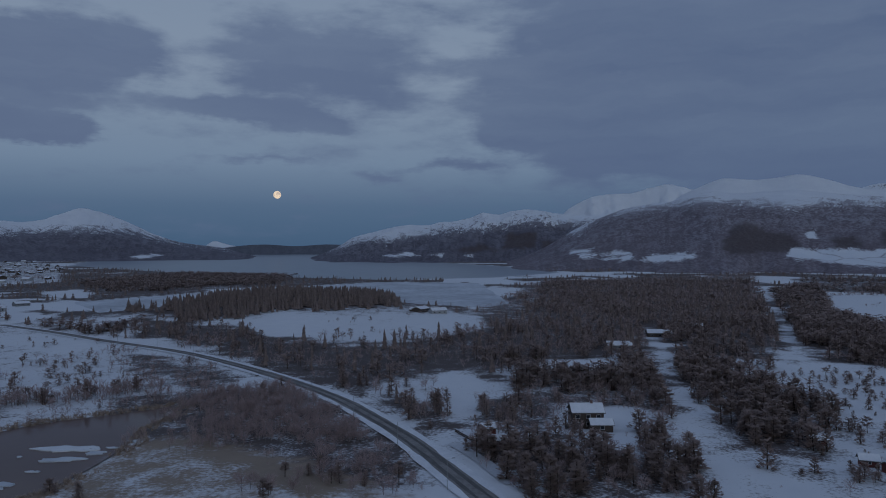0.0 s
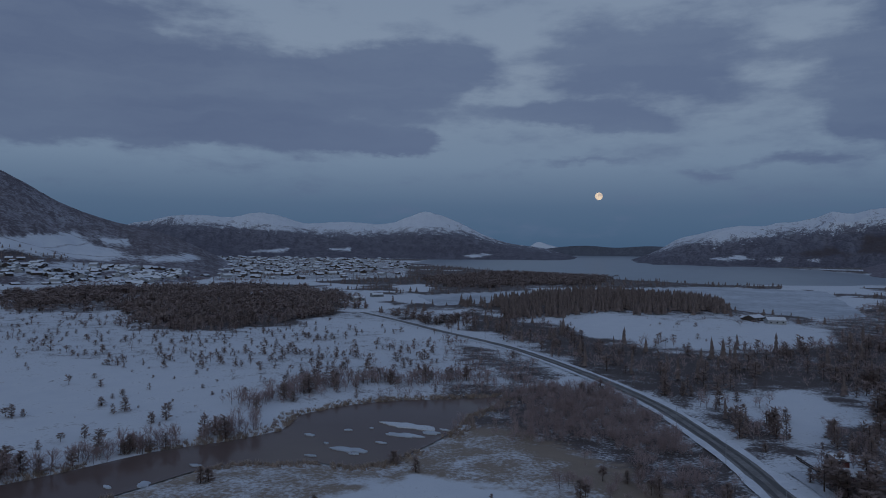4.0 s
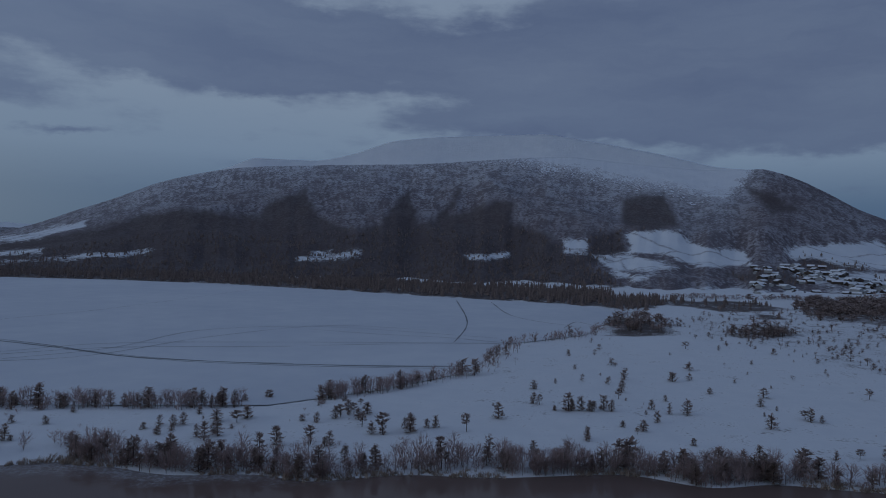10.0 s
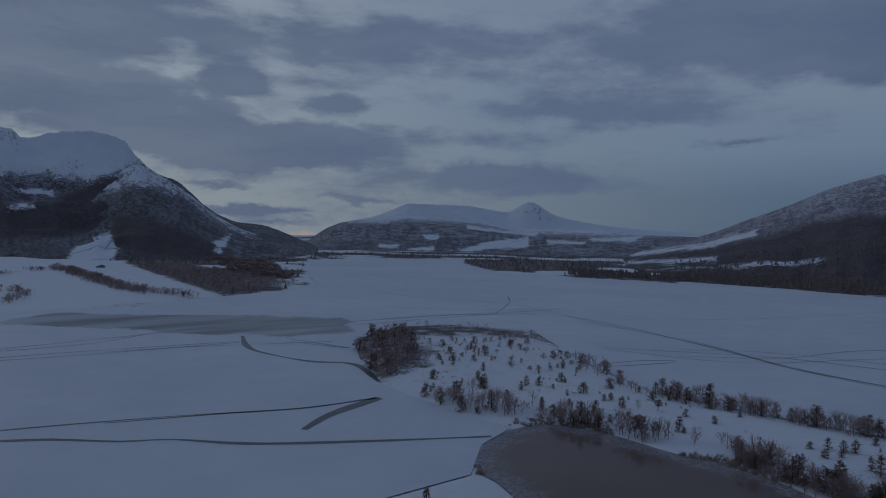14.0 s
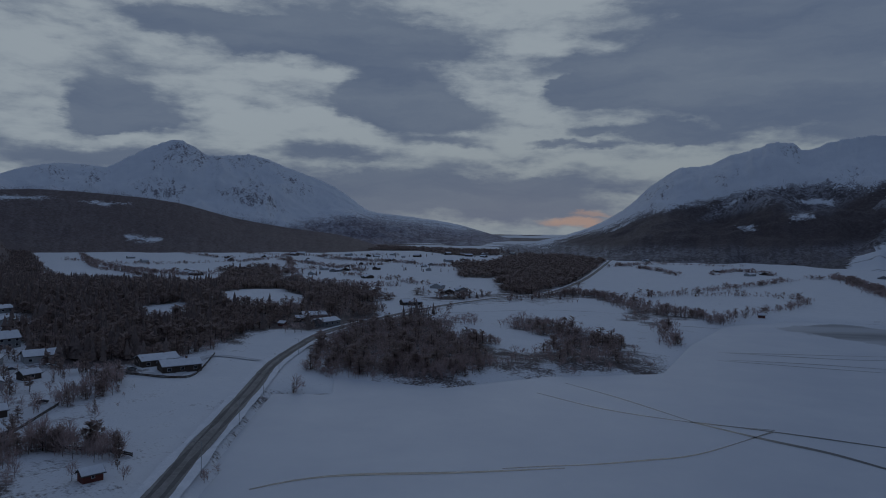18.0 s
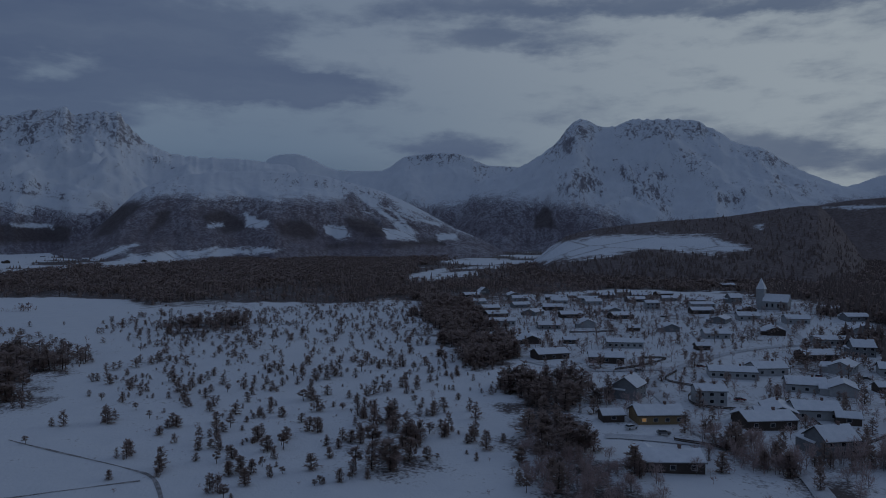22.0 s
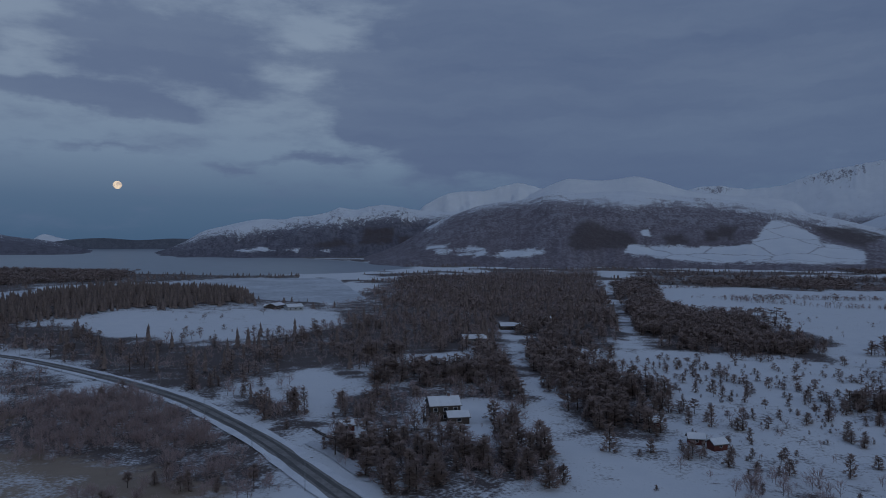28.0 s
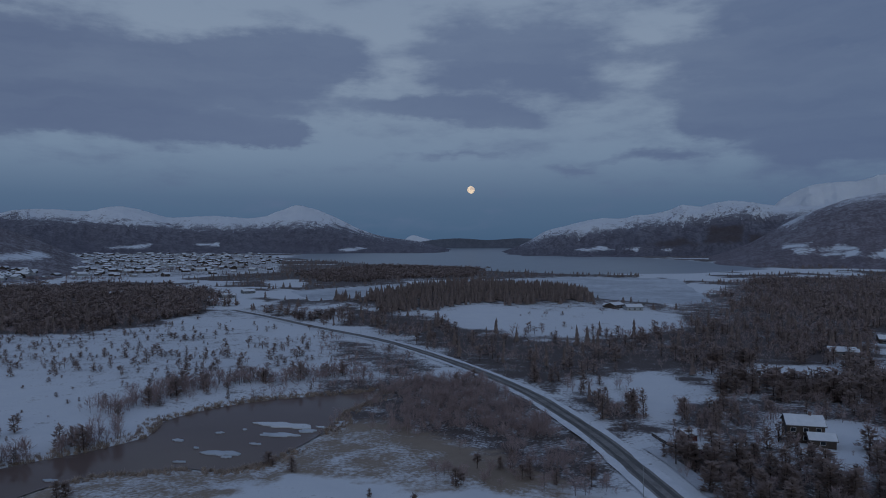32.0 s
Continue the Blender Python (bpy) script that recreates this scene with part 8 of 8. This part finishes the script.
grove("spruce_wood", "spruce", spots["spruce"][r < 900], "dense dark spruce stands", "spruce trees")
grove("far_spruce_wood", "far_spruce", spots["spruce"][r >= 900], "dense dark spruce stands farther off", "spruce trees")
r = np.hypot(spots["bush"][:, 0], spots["bush"][:, 1])
grove("brushwood", "bush", spots["bush"][r < 330], "low leafless willow brush in the snow", "bushes")
grove("far_brushwood", "far_bush", spots["bush"][r >= 330], "low leafless willow brush farther off", "bushes")
# ---------------------------------------------------------------- roads, cracks in the ice
def ribbon(name, line, width, lift, material, label, category, on=None, step=4.0, ragged=0.0, kind="structure", parent=None):
    p = spline(line, step)
    d = np.gradient(p, axis=0)
    d /= np.linalg.norm(d, axis=1)[:, None] + 1e-9
    nrm = np.stack([-d[:, 1], d[:, 0]], 1)
    w = width / 2 * (1 + ragged * (fbm(np.arange(len(p)) / 4.0, np.zeros(len(p)), 3, 71) - 0.5) * 2)
    cols = []
    for side in (1, 0.5, 0, -0.5, -1):
        q = p + nrm * (w * side)[:, None]
        z = (on(q[:, 0], q[:, 1]) if on else base_height(np.hypot(q[:, 0], q[:, 1]))) + lift
        cols.append(np.column_stack([q, z]))
    v = np.stack(cols, 1)
    n = len(p)
    i = np.arange(n * 5).reshape(n, 5)
    q = np.stack([i[:-1, :-1], i[1:, :-1], i[1:, 1:], i[:-1, 1:]], -1).reshape(-1, 4)
    ob = mesh_from(name, v.reshape(-1, 3), q, material, parent)
    return tagged(ob, label, category, kind=kind) if label else ob


road_z = lambda x, y: base_height(np.hypot(x, y)) + 1.9
road = ribbon("road", ROAD, 7.0, 0.28, M_ASPHALT, "cleared asphalt country road between snowy verges", "road", road_z)


def beside(line, off):
    p = spline(line, 5.0)
    d = np.gradient(p, axis=0)
    d /= np.linalg.norm(d, axis=1)[:, None] + 1e-9
    return [tuple(a) for a in p + np.stack([-d[:, 1], d[:, 0]], 1) * off]


for off in (4.6, -4.6):
    ribbon("snow_verge", beside(ROAD, off), 2.6, 0.36, M_VERGE, "ploughed snow bank along the road", "snow bank", road_z, ragged=0.5)
for off in (1.7, -1.7):
    ribbon("wheel_track", beside(ROAD, off), 1.3, 0.31, M_RUT, "", "", road_z, ragged=0.8, parent=road)
for line in TRACKS:
    ribbon("village_street", line, 4.6, 0.3, M_TRACK, "narrow street of packed grey snow", "road", ground_height, ragged=0.3)
for line in DITCHES:
    ribbon("ditch", line, 0.9, 0.06, M_DITCH, "ditch with dead grass sticking out of the snow", "ditch", ground_height, ragged=0.9, step=3)
for wide, line in ((4.5, [(80, -175), (71, -166), (63, -158), (52, -150)]), (1.6, [(68, -169), (51, -161), (33, -157)])):
    ribbon("snow_track", line, wide, 0.05, M_TRACK, "old track trodden into the snow", "track", ground_height, ragged=0.8, step=3)
for wide, line in CRACKS:
    ribbon("ice_crack", line, wide, -0.19, M_CRACK, "dark wet crack in the lake ice", "crack", None, ragged=0.9, step=5)

# pale floes in the open pool
def floe(x, y, a, b, seed):
    rd = random.Random(seed)
    n = 22
    v = [(x, y, 0.05)]
    for k in range(n):
        t = TAU * k / n
        q = (0.8 + 0.22 * math.sin(2 * t + seed) + 0.12 * math.sin(5 * t + 2.1 * seed)) * rd.uniform(0.88, 1.08)
        v.append((x + a * q * math.cos(t), y + b * q * math.sin(t), 0.03))
    v += [(p[0] + 0.1, p[1], -0.3) for p in v[1:]]
    f = [(0, 1 + k, 1 + (k + 1) % n) for k in range(n)]
    for k in range(n):
        m = (k + 1) % n
        f += [(1 + k, 1 + n + k, 1 + n + m), (1 + k, 1 + n + m, 1 + m)]
    return v, f


for i, ((x, y), a, b) in enumerate(FLOES):
    ob = mesh_from("ice_floe", *floe(x, y, a * 0.55, b * 0.7, i), M_INLET)
    tagged(ob, "snowy ice floe in the dark pool", "ice floe", "floes in the pool")


islet = mesh_from("islet", *floe(*ISLET, 11, 5, 77), M_SNOW)
tagged(islet, "low snowy islet with brush in the pool", "islet")


# ---------------------------------------------------------------- houses
def box(x0, y0, z0, x1, y1, z1):
    v = [(x, y, z) for z in (z0, z1) for x, y in ((x0, y0), (x1, y0), (x1, y1), (x0, y1))]
    return v, [(0, 3, 2, 1), (4, 5, 6, 7), (0, 1, 5, 4), (1, 2, 6, 5), (2, 3, 7, 6), (3, 0, 4, 7)]


def part(name, geo, material, parent, label=""):
    ob = mesh_from(name, geo[0], np.array([(q[0], q[k], q[k + 1]) for q in geo[1] for k in range(1, len(q) - 1)]), material, parent)
    if label:
        ob["label"] = label
    return ob


def gable(w, d, h, rise, thick, over, z_off=0.0):
    """Two roof slabs over a ridge along x."""
    out = []
    s = rise / (d / 2)
    for sg in (1, -1):
        y0, y1 = 0, sg * (d / 2 + over)
        za, zb = h + rise + z_off, h - over * s + z_off
        x0, x1 = -w / 2 - over, w / 2 + over
        v = [(x0, y0, za), (x1, y0, za), (x1, y1, zb), (x0, y1, zb), (x0, y0, za + thick), (x1, y0, za + thick), (x1, y1, zb + thick), (x0, y1, zb + thick)]
        out.append((v, [(0, 3, 2, 1), (4, 5, 6, 7), (0, 1, 5, 4), (1, 2, 6, 5), (2, 3, 7, 6), (3, 0, 4, 7)]))
    return join(out)


HOUSE_KINDS = {  # width, depth, eaves, ridge, wall, windows a side, lit, chimney
    "std": (15, 10, 3.0, 1.9, "grey", 3, 0, 1), "dark": (17, 10.5, 3.0, 2.0, "brown", 3, 0, 1), "pale": (15, 10, 3.4, 2.2, "white", 3, 0, 1),
    "lit": (16, 10, 3.2, 2.2, "ochre", 4, 1, 1), "tall_white": (11, 9, 5.4, 1.6, "white", 3, 0, 1), "long": (20, 9.5, 3.2, 1.6, "white", 6, 0, 1), "tall": (11, 9.5, 5.2, 3.2, "grey", 3, 0, 1),
    "tall_dark": (11, 8.5, 5.6, 2.2, "brown", 3, 0, 1), "small": (7.5, 5.5, 2.5, 1.4, "brown", 1, 0, 0), "hut": (5, 3.6, 2.1, 1.1, "red", 1, 0, 0), "barn": (18, 9, 4.0, 2.8, "grey", 5, 0, 0)}
LABELS = {"tall_white": "white two-storey timber house with a low snowy roof", "std": "grey timber house with a snow-covered gable roof", "dark": "dark brown timber house under a snowy roof", "pale": "white painted timber house with snow on the roof",
          "lit": "ochre timber house with lit windows and snowy roof", "long": "long white terrace house with a snowy roof", "tall": "tall grey two-storey house with a steep snowy roof",
          "tall_dark": "dark two-storey house with a white snow roof among pines", "small": "small brown garage with a snowy roof", "hut": "little red shed half buried in snow", "barn": "long grey barn with a row of windows and snowy roof"}


def house(kind):
    w, d, h, rise, wall, wins, lit, chim = HOUSE_KINDS[kind]
    root = tagged(new("shed" if kind in ("hut", "small") else "barn" if kind == "barn" else "house"), LABELS[kind], "shed" if kind in ("hut", "small") else "barn" if kind == "barn" else "house", "houses of the village")
    v = [(x, y, z) for x in (-w / 2, w / 2) for y, z in ((-d / 2, -1.0), (d / 2, -1.0), (d / 2, h), (0, h + rise), (-d / 2, h))]
    f = [(0, 1, 2), (0, 2, 3), (0, 3, 4), (5, 7, 6), (5, 8, 7), (5, 9, 8)]
    for a, b in ((0, 1), (1, 2), (2, 3), (3, 4), (4, 0)):
        f += [(a, b + 5, b), (a, a + 5, b + 5)]
    part("wall", (v, f), M_WALL[wall], root)
    roof = part("roof", gable(w, d, h, rise, 0.16, 0.55), M_EAVES, root, "dark roof boards")
    part("roof_snow", gable(w - 0.2, d - 0.2, h, rise, 0.28, 0.5, 0.164), M_ROOF_SNOW, root, "thick snow on the roof")
    if kind in ("std", "dark", "pale", "lit", "tall"):
        # a cross wing under its own lower gable
        ww, deep, low, up = 5.6, 3.4, min(h, 4.2) - 0.5, 1.5
        x0 = -w * 0.26
        y1 = d / 2 + deep
        v = [(x0 - ww / 2, y, z) for y in (0, y1) for z in (-1.0, low)] + [(x0 + ww / 2, y, z) for y in (0, y1) for z in (-1.0, low)] + [(x0, 0, low + up), (x0, y1, low + up)]
        wing = part("wing", (v, [(2, 6, 7), (2, 7, 3), (3, 7, 9), (0, 2, 3), (0, 3, 1), (4, 5, 7), (4, 7, 6)]), M_WALL[wall], root)
        slab = gable(deep + d / 2, ww, low, up, 0.3, 0.45, 0.02)
        v = np.column_stack([slab[0][:, 1] + x0, slab[0][:, 0] + (deep + d / 2) / 2, slab[0][:, 2]])
        part("wing_snow", (v, slab[1][:, ::-1]), M_ROOF_SNOW, wing, "snow on the wing roof")
        part("window", box(x0 - 1.1, y1 - 0.03, 0.8, x0 + 1.1, y1 + 0.05, 2.0), M_GLASS, wing)
    if kind == "barn":
        # glazed strips along both sides of the ridge, clear of snow
        s = rise / (d / 2)
        for sg in (1, -1):
            for y0, y1 in ((0.7, 1.7), (2.5, 3.1)):
                v = [(x, sg * y, h + rise - y * s + z) for z in (0.40, 0.50) for x, y in ((-w * 0.44, y0), (w * 0.44, y0), (w * 0.44, y1), (-w * 0.44, y1))]
                part("roof_window", (v, [(0, 3, 2, 1), (4, 5, 6, 7), (0, 1, 5, 4), (1, 2, 6, 5), (2, 3, 7, 6), (3, 0, 4, 7)]), M_GLASS, roof, "dark glazed strip in the roof")
    if chim:
        part("chimney", join([box(w * 0.18 - 0.4, -0.4, h + rise * 0.5, w * 0.18 + 0.4, 0.4, h + rise + 1.1), box(w * 0.18 - 0.5, -0.5, h + rise + 1.1, w * 0.18 + 0.5, 0.5, h + rise + 1.25)]), M_BRICK, roof, "brick chimney")
    floors = (1.0,) if h < 4.5 else (1.0, 3.6)
    if kind == "barn":
        floors = (1.2,)
    for fl in floors:
        for sg in (1, -1):
            for i in range(wins):
                x = (i + 0.5) / wins * w - w / 2
                ww, wh = (1.4, 1.2) if kind != "hut" else (0.7, 0.6)
                y = sg * d / 2
                fr = part("window", join([box(x - ww / 2 - 0.1, y - 0.06, fl - 0.1, x + ww / 2 + 0.1, y + 0.06, fl), box(x - ww / 2 - 0.1, y - 0.06, fl + wh, x + ww / 2 + 0.1, y + 0.06, fl + wh + 0.1),
                                           box(x - ww / 2 - 0.1, y - 0.055, fl, x - ww / 2, y + 0.055, fl + wh), box(x + ww / 2, y - 0.055, fl, x + ww / 2 + 0.1, y + 0.055, fl + wh)]), M_FRAME, root)
                part("pane", box(x - ww / 2, y - 0.03, fl, x + ww / 2, y + 0.03, fl + wh), M_LIT if lit and i < lit else M_GLASS, fr, "lit pane" if lit and i < lit else "")
    part("door", box(w / 2 - 0.05, -0.5, 0, w / 2 + 0.06, 0.5, 2.05), M_EAVES, root)
    return root


ready = {}
for x, y, kind, turn in HOUSES:
    toward = math.degrees(math.atan2(-x, y))
    m = pose(x, y, float(ground_height(np.array([x]), np.array([y]))[0]), 0, 0, toward + turn)
    if kind in ready:
        copy_thing(ready[kind], m)
    else:
        ready[kind] = house(kind)
        ready[kind].matrix_basis = m


def church(x, y):
    root = tagged(new("church"), "white timber church with a pointed steeple", "church")
    v = [(a, b, c) for a in (-9, 9) for b, c in ((-5, -1), (5, -1), (5, 7), (0, 12), (-5, 7))]
    f = [(0, 1, 2), (0, 2, 3), (0, 3, 4), (5, 7, 6), (5, 8, 7), (5, 9, 8)]
    for a, b in ((0, 1), (1, 2), (2, 3), (3, 4), (4, 0)):
        f += [(a, b + 5, b), (a, a + 5, b + 5)]
    part("nave", (v, f), M_WALL["white"], root)
    part("roof", gable(18, 10, 7, 5, 0.4, 0.6), M_ROOF_SNOW, root, "snow-covered nave roof")
    part("tower", box(9, -3, -1, 15, 3, 16), M_WALL["white"], root)
    part("steeple", ([(8.7, -3.3, 16), (15.3, -3.3, 16), (15.3, 3.3, 16), (8.7, 3.3, 16), (12, 0, 25)], [(0, 1, 4), (1, 2, 4), (2, 3, 4), (3, 0, 4)]), M_ROOF_SNOW, root, "pale pointed spire")
    for i in range(4):
        for sg in (1, -1):
            part("window", box(-7 + i * 4.2, sg * 5 - 0.08, 2, -5.6 + i * 4.2, sg * 5 + 0.08, 5), M_GLASS, root)
    root.matrix_basis = pose(x, y, float(ground_height(np.array([float(x)]), np.array([float(y)]))[0]), 0, 0, 35)


church(*CHURCH)


def car(paint):
    root = tagged(new("car"), "snow-dusted %s car parked in the village" % paint, "car", "parked cars")
    v = []
    for y in (-0.85, 0.85):
        v += [(-2.15, y, 0.35), (2.15, y, 0.35), (2.2, y, 0.75), (1.15, y * 0.97, 0.95), (-2.1, y * 0.97, 0.98)]
    f = [(0, 1, 2, 3, 4), (9, 8, 7, 6, 5)] + [(a, a + 5, (a + 1) % 5 + 5, (a + 1) % 5) for a in range(5)]
    part("body", (v, f), M_CAR[paint], root)
    v = [(x, y * k, z) for y in (-0.8, 0.8) for x, z, k in ((-1.95, 0.96, 1), (1.1, 0.95, 1), (0.35, 1.42, 0.82), (-1.4, 1.45, 0.82))]
    f = [(0, 1, 2, 3), (7, 6, 5, 4)] + [(a, a + 4, (a + 1) % 4 + 4, (a + 1) % 4) for a in range(4)]
    part("cabin", (v, f), M_GLASS, root, "dark windows")
    part("roof_snow", box(-1.45, -0.64, 1.452, 0.3, 0.64, 1.55), M_ROOF_SNOW, root, "thin snow on the roof")
    for x in (-1.35, 1.35):
        for y in (-0.8, 0.8):
            w = [(x + 0.32 * math.cos(TAU * k / 10), y + s, 0.32 + 0.32 * math.sin(TAU * k / 10)) for s in (-0.1, 0.1) for k in range(10)]
            part("wheel", (w, [tuple(range(10)), tuple(range(19, 9, -1))] + [(k, k + 10, (k + 1) % 10 + 10, (k + 1) % 10) for k in range(10)]), M_EAVES, root)
    return root


parked = {}
for x, y, paint, turn in CARS:
    paint = ("dark", "grey", "white", "red")[paint]
    m = pose(x, y, float(ground_height(np.array([float(x)]), np.array([float(y)]))[0]) + 0.3, 0, 0, math.degrees(math.atan2(-x, y)) + turn)
    if paint in parked:
        copy_thing(parked[paint], m)
    else:
        parked[paint] = car(paint)
        parked[paint].matrix_basis = m


def fence(line):
    root = tagged(new("fence"), "dark board fence round a snowy garden", "fence", "garden fences")
    p = spline(line, 2.6)
    z = ground_height(p[:, 0], p[:, 1])
    root.location = (p[0][0], p[0][1], z[0])
    for k in range(len(p)):
        x, y, h = p[k][0] - p[0][0], p[k][1] - p[0][1], z[k] - z[0]
        part("post", box(x - 0.07, y - 0.07, h - 0.4, x + 0.07, y + 0.07, h + 1.3), M_EAVES, root)
        if k + 1 < len(p):
            X, Y, H = p[k + 1][0] - p[0][0], p[k + 1][1] - p[0][1], z[k + 1] - z[0]
            d = math.hypot(X - x, Y - y) + 1e-6
            nx, ny = -(Y - y) / d * 0.02, (X - x) / d * 0.02
            for low in (0.2, 0.72):
                v = [(x + nx, y + ny, h + low), (X + nx, Y + ny, H + low), (X + nx, Y + ny, H + low + 0.44), (x + nx, y + ny, h + low + 0.44),
                     (x - nx, y - ny, h + low), (X - nx, Y - ny, H + low), (X - nx, Y - ny, H + low + 0.44), (x - nx, y - ny, h + low + 0.44)]
                part("board", (v, [(0, 1, 2, 3), (7, 6, 5, 4), (0, 4, 5, 1), (3, 2, 6, 7), (0, 3, 7, 4), (1, 5, 6, 2)]), M_WALL["brown"], root)


for line in FENCES:
    fence(line)

# the far town: more roofs than one could count
FAR_HOUSE = (np.array([(x, y, z) for x in (-0.5, 0.5) for y, z in ((-0.36, -0.05), (0.36, -0.05), (0.36, 0.32), (0, 0.52), (-0.36, 0.32))] + [(x, y, z) for x in (-0.54, 0.54) for y, z in ((0.42, 0.31), (0, 0.55), (-0.42, 0.31))]),
             np.array([(0, 1, 2), (0, 2, 3), (0, 3, 4), (5, 7, 6), (5, 8, 7), (5, 9, 8), (1, 7, 2), (1, 6, 7), (4, 5, 0), (4, 9, 5), (10, 13, 14), (10, 14, 11), (11, 14, 15), (11, 15, 12)]))
KINDS["house"] = ([((FAR_HOUSE[0], FAR_HOUSE[1][:10]), (FAR_HOUSE[0], FAR_HOUSE[1][10:]))], M_WALL["brown"], M_ROOF_SNOW)
KINDS["white_house"] = ([((FAR_HOUSE[0], FAR_HOUSE[1][:10]), (FAR_HOUSE[0], FAR_HOUSE[1][10:]))], M_WALL["white"], M_ROOF_SNOW)
g = np.random.default_rng(77)
both = []
for poly, n in ((TOWN, 330), (TOWN_WEST, 330), (FARMS[0], 34), (FARMS[1], 26)):
    p = np.array(poly, float)
    x, y = g.uniform(p[:, 0].min(), p[:, 0].max(), n * 4), g.uniform(p[:, 1].min(), p[:, 1].max(), n * 4)
    ok = (signed(poly, x, y) > 0) & (signed(SEA, x, y) < 0)
    x, y = x[ok][:n], y[ok][:n]
    both.append(np.column_stack([x, y, ground_height(x, y), g.uniform(9, 16, len(x)), g.uniform(0, TAU, len(x)), g.uniform(0.9, 1.4, len(x))]))
b, s_, R, z = RANGES["ridge_west_trees"]
pick_b, pick_s = g.integers(np.searchsorted(b, 45.5), np.searchsorted(b, 61), 420), g.integers(1, 26, 420)
height = np.degrees(np.arctan2(z[pick_b, pick_s] - EYE, R[pick_b, pick_s]))
ok = (height < 0.5 - 0.10 * (b[pick_b] - 45)) & (fbm(b[pick_b] * 0.8, height * 3, 3, 29) > 0.42)
pick_b, pick_s = pick_b[ok], pick_s[ok]
rr, bb = R[pick_b, pick_s], np.radians(b[pick_b])
both.append(np.column_stack([-np.sin(bb) * rr, np.cos(bb) * rr, z[pick_b, pick_s] - 0.3, g.uniform(9, 14, len(rr)), g.uniform(0, TAU, len(rr)), g.uniform(0.9, 1.3, len(rr))]))
slope_houses = len(rr)
both = np.vstack(both)
grove("far_town", "house", both[::2], "far small houses with snowy roofs in the valley", "houses")
grove("far_town_white", "white_house", both[1::2], "far white houses with snowy roofs in the valley", "houses")
trees = np.repeat(both[:-slope_houses], 5, 0)
trees[:, :2] += g.normal(0, 22, (len(trees), 2))
trees[:, 2], trees[:, 3] = ground_height(trees[:, 0], trees[:, 1]), g.uniform(3.5, 8, len(trees))
grove("town_trees", "far_spruce", trees, "dark garden trees between the far houses", "trees")


# ---------------------------------------------------------------- street lamps and moon
def street_lamp():
    root = tagged(new("street_lamp"), "tall grey street lamp beside the road", "street lamp", "lamps along the road")
    part("pole", tri_prism((0, 0, -0.5), (0, 0, 8), 0.09, 0.06, 8), M_POLE, root)
    part("arm", tri_prism((0, 0, 7.9), (0.0, 1.6, 8.2), 0.05, 0.04, 6), M_POLE, root)
    part("lamp_head", box(-0.16, 1.4, 8.12, 0.16, 2.2, 8.28), M_POLE, root)
    return root


side = beside(ROAD, -6.2)
first = None
run = 0.0
for (ax, ay), (bx, by) in zip(side[:-1], side[1:]):
    run += math.hypot(bx - ax, by - ay)
    if run > 42 and math.hypot(bx, by) < 520:
        run = 0.0
        m = pose(bx, by, 1.9, 0, 0, math.degrees(math.atan2(by - ay, bx - ax)))
        first = copy_thing(first, m) if first else street_lamp()
        first.matrix_basis = m

bm = bmesh.new()
bmesh.ops.create_uvsphere(bm, u_segments=32, v_segments=20, radius=25)
me = bpy.data.meshes.new("moon")
bm.to_mesh(me)
bm.free()
me.materials.append(M_MOON)
moon = new("moon", me)
moon.location = aim(13.2, 4.34) * 4840 + Vector((0, 0, EYE))
tagged(moon, "pale full moon low over the fjord", "moon", kind="structure")
